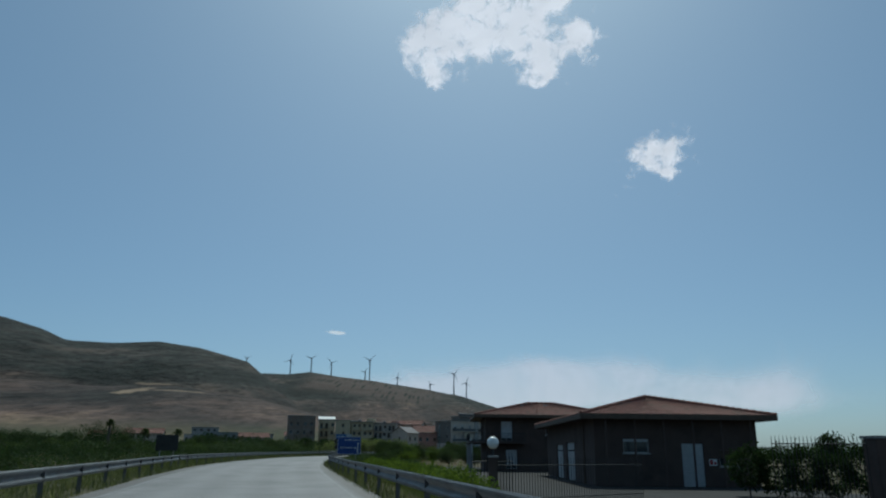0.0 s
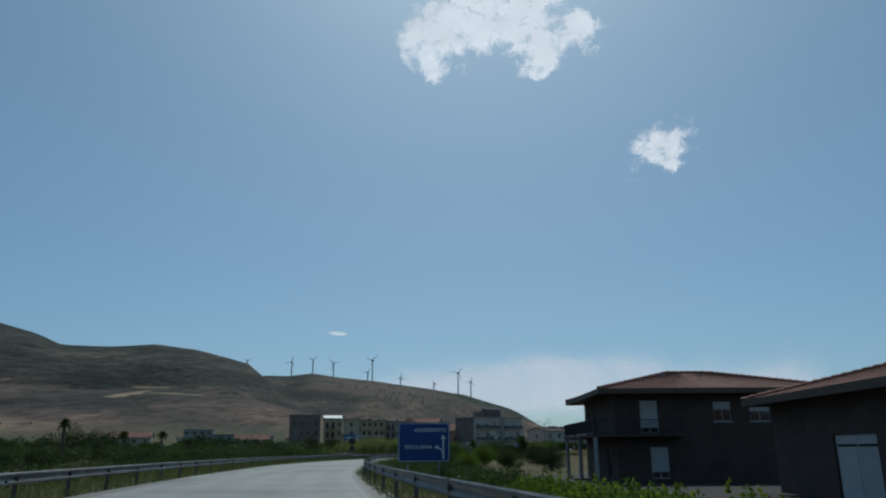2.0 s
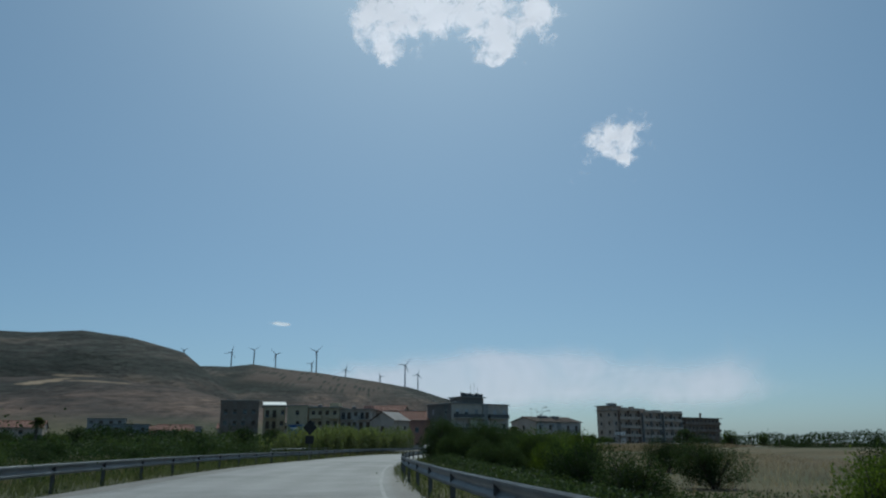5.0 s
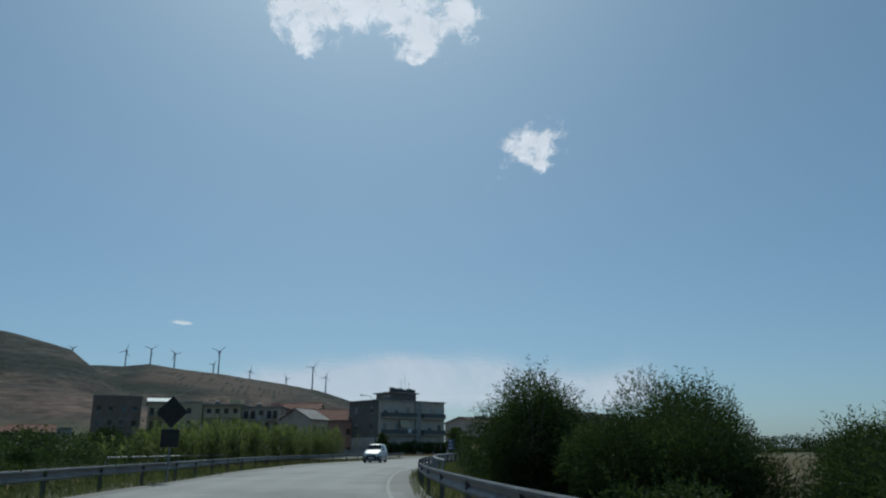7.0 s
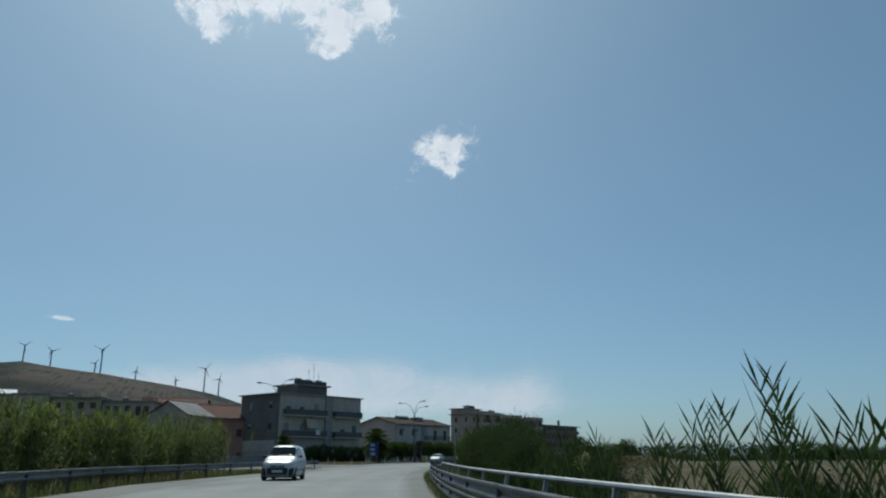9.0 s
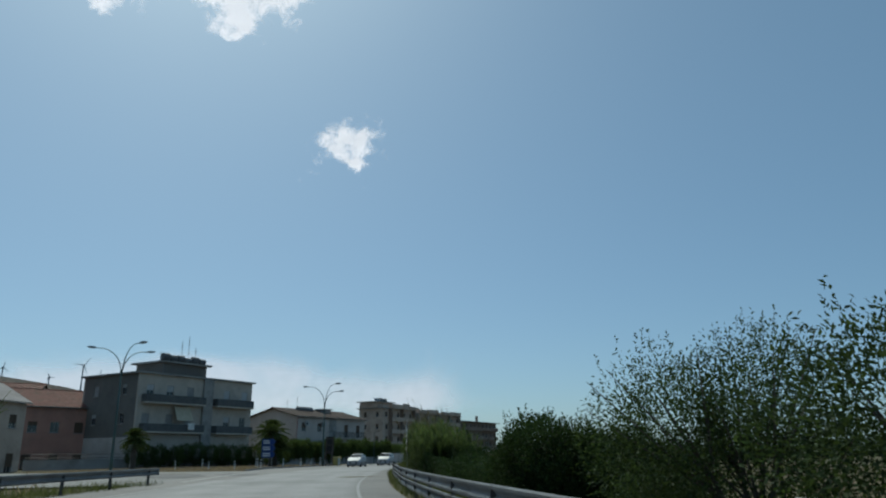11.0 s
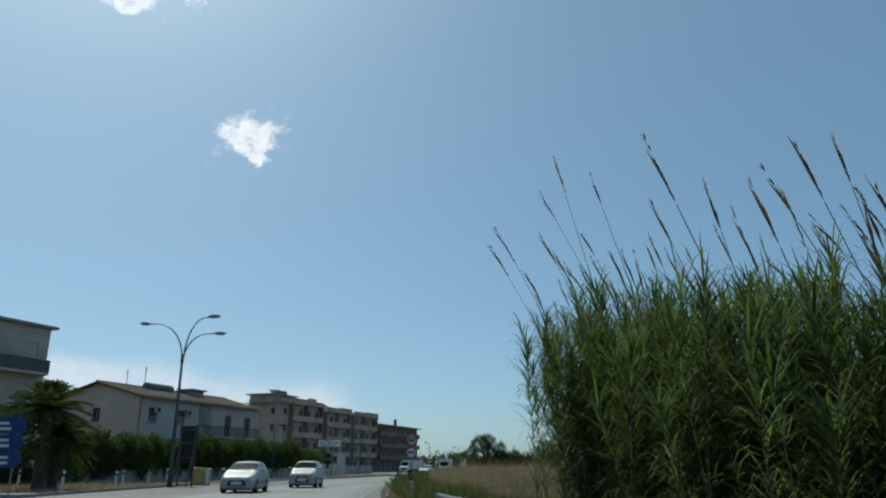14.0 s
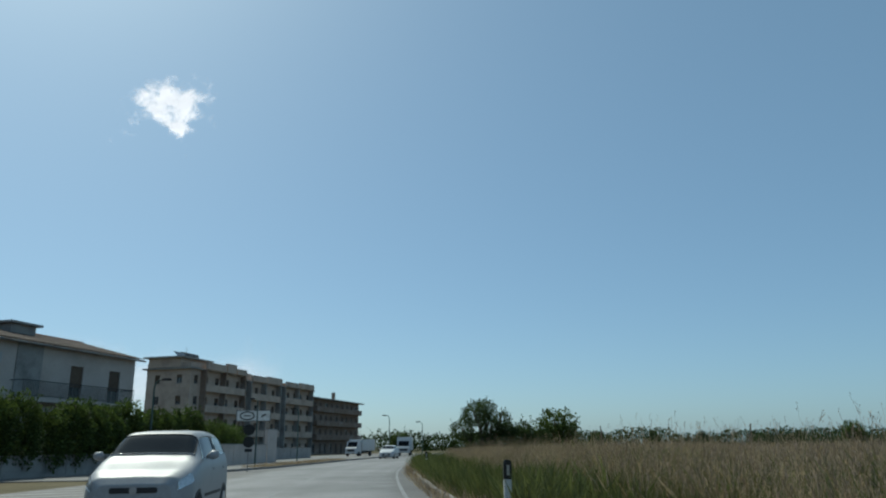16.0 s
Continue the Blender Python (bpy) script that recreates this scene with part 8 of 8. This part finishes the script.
def grass(label, s0, s1, o0, o1, count, height, width, mt, z=None, bias=1.0, swell=0.0):
    s = RNG.uniform(s0, s1, count)
    u = RNG.uniform(0, 1, count) ** bias
    a, b = (o0(s) if callable(o0) else o0), (o1(s) if callable(o1) else o1)
    o = a + (b - a) * u
    x, y = np.interp(s, ALONG, LINE[:, 0]), np.interp(s, ALONG, LINE[:, 1])
    tx, ty = np.interp(s, ALONG, TAN[:, 0]), np.interp(s, ALONG, TAN[:, 1])
    X, Y = x + ty * o, y - tx * o
    clump = np.array([noise.noise(Vector((i, j, 0)) * 0.5) for i, j in zip(X, Y)])
    keep = clump > RNG.uniform(-0.75, 0.2, count)
    X, Y, clump = X[keep], Y[keep], clump[keep]
    Z = ground_height(X, Y)
    p = np.stack([X, Y, Z], 1)
    tall = height * (1 + swell * np.array([noise.noise(Vector((i, j, 5.0)) * 0.22) + 0.6 * noise.noise(Vector((i, j, 9.0)) * 0.9) for i, j in zip(X, Y)])) if swell else height
    return thing("grass", quads_mesh("grass", blades(p, tall, width), mt), None, label, "grass", "stuff")


def seed_heads(label, s0, s1, o0, o1, count, height, bias):
    """Feathery seed heads at the tips of the dry grass, each on a thin stalk."""
    s, u = RNG.uniform(s0, s1, count), RNG.uniform(0, 1, count) ** bias
    o = o0 + (o1 - o0) * u
    x, y = np.interp(s, ALONG, LINE[:, 0]), np.interp(s, ALONG, LINE[:, 1])
    tx, ty = np.interp(s, ALONG, TAN[:, 0]), np.interp(s, ALONG, TAN[:, 1])
    X, Y = x + ty * o, y - tx * o
    h = height * (1 + 0.4 * np.array([noise.noise(Vector((i, j, 5.0)) * 0.22) + 0.6 * noise.noise(Vector((i, j, 9.0)) * 0.9) for i, j in zip(X, Y)])) * RNG.uniform(0.75, 1.15, count)
    lean = RNG.normal(size=(count, 2)) * 0.16
    foot = np.stack([X, Y, ground_height(X, Y)], 1)
    tip = foot + np.stack([lean[:, 0] * h, lean[:, 1] * h, h], 1)
    side = unit(np.stack([RNG.normal(size=count), RNG.normal(size=count), np.zeros(count)], 1)) * 0.002
    d = unit(tip - foot + RNG.normal(size=(count, 3)) * 0.15)
    q = [np.stack([foot - side, foot + side, tip + side * 0.7, tip - side * 0.7], 1)]
    for k in range(3):
        q.append(leaf_quads(tip - d * 0.05 * k, unit(d + RNG.normal(size=(count, 3)) * 0.22), 0.1, 0.01))
    return thing("grass", quads_mesh("grass", np.concatenate(q), "grass_dry"), None, label, "grass", "stuff")


seed_heads("feathery pinkish seed heads of the dry bank grass", 246, 335, 4.8, 26, 110000, 0.84, 1.4)
seed_heads("sparse tall seeding stalks above the dry grass", 248, 330, 6.0, 20, 6000, 1.2, 1.2)
grass("tall dry pinkish-tan grass on the roadside bank", 246, 335, 4.6, 30, 160000, 0.7, 0.008, "grass_dry", bias=1.4, swell=0.75)
grass("green weeds at the foot of the dry grass bank", 244, 330, 2.8, 12.0, 260000, 0.72, 0.011, "grass_green", bias=1.1, swell=0.6)
grass("dry tufts at the road's edge", 246, 330, 2.2, 6.0, 32000, 0.42, 0.01, "grass_dry", bias=1.1, swell=0.4)
grass("green weeds under the crash barrier", -10, 246, lambda s: right_rail(s) - 0.35, lambda s: right_rail(s) + 1.6, 34000, 0.36, 0.016, "grass_green")
grass("green weeds under the far crash barrier", -5, 219, lambda s: left_rail(s) + 0.4, lambda s: left_rail(s) - 2.5, 34000, 0.38, 0.018, "grass_green")
grass("rough grass in the scrub field", 5, 215, -11, -45, 42000, 0.6, 0.03, "grass_green", bias=1.4)
grass("dry grass in the scrub field", 5, 215, -11, -60, 26000, 0.7, 0.03, "grass_dry", bias=1.3)
grass("short dry grass on the junction island", 253, 288, lambda s: far_kerb(s) - 0.4, -34, 34000, 0.3, 0.02, "grass_dry", bias=1.2)
grass("weeds on the bank below the road", 60, 226, 4.2, 12, 34000, 0.55, 0.02, "grass_green")
grass("dry stalks in the field", 95, 246, 9, 45, 30000, 0.5, 0.02, "grass_dry")
grass("dry grass strip along the forecourt kerb", 318, 345, lambda s: far_kerb(s) - 0.5, lambda s: far_kerb(s) - 3, 9000, 0.35, 0.02, "grass_dry")


def wild_belt(label, pts, spread, height, count, size, mt, wobble=0.5, rise=0.9):
    """Far growth that nobody could count: leaf clumps heaped along a line or over a field."""
    p = np.array(pts)
    pick = RNG.integers(len(p), size=count)
    xy = p[pick] + RNG.normal(size=(count, 2)) * spread
    top = np.array([1 + wobble * noise.noise(Vector((a, b, 3.0)) * 0.06) + 0.5 * wobble * noise.noise(Vector((a, b, 8.0)) * 0.25) for a, b in xy]) * height
    z = ground_height(xy[:, 0], xy[:, 1]) + np.clip(top, 0.2, None) * RNG.uniform(0, 1, count) ** rise
    c = np.column_stack([xy, z])
    return thing("undergrowth", quads_mesh("undergrowth", leaf_quads(c, unit(RNG.normal(size=(count, 3)) + np.array([0, 0, 0.4])), size, size * 0.6), mt), None, label, "undergrowth", "stuff")


wild_belt("continuous dark belt of trees along the far field edge", spline(way, 3.0), 3.5, 5.2, 80000, 0.9, "leaf_dark", 0.8)
wild_belt("low scrub and hedges below the town", [(x, y) for x in range(-190, -20, 5) for y in range(205, 310, 7)], 4.0, 2.2, 120000, 0.45, "leaf_bush", 1.2)
wild_belt("ragged dark trees before the low houses", [(x, 285 - 0.12 * (x + 60)) for x in range(-190, -56, 3)], 4.5, 5.0, 90000, 0.5, "leaf_dark", 1.5)
wild_belt("rough green scrub beside the far barrier", [tuple(at(s, o)[:2]) for s in range(-10, 215, 3) for o in (-13 - (7 if s > 162 else 0), -18 - (7 if s > 162 else 0), -26, -36, -48)], 2.0, 0.6, 130000, 0.12, "leaf_bush", 1.2)
wild_belt("dark brush patches beside the far barrier", [tuple(at(s, o)[:2]) for s in range(-10, 215, 7) for o in (-14 - (7 if s > 162 else 0), -23, -33, -44)], 2.6, 1.3, 120000, 0.13, "leaf_dark", 1.5)
wild_belt("weedy growth on the bank below the houses", [tuple(at(s, o)[:2]) for s in range(62, 122, 3) for o in (5.5, 8, 11)], 1.0, 0.7, 60000, 0.085, "leaf_bush", 0.9)
wild_belt("dark bramble undergrowth below the barrier", [tuple(at(s, o)[:2]) for s in range(206, 231, 2) for o in (6.2, 7.4, 9.0, 11)], 0.7, 1.25, 150000, 0.075, "leaf_dark", 0.35, rise=1.4)
wild_belt("dark belt of trees beyond the dry bank", [(x, 324 - 0.16 * (x - 130)) for x in range(118, 330, 4)], 2.2, 2.7, 130000, 0.22, "leaf_dark", 1.5)
wild_belt("uneven hedge growth at the foot of the hills", [(-x * 1.0, 330 + 0.35 * x) for x in range(20, 260, 5)], 7.0, 3.6, 50000, 0.7, "leaf_dark", 1.2)
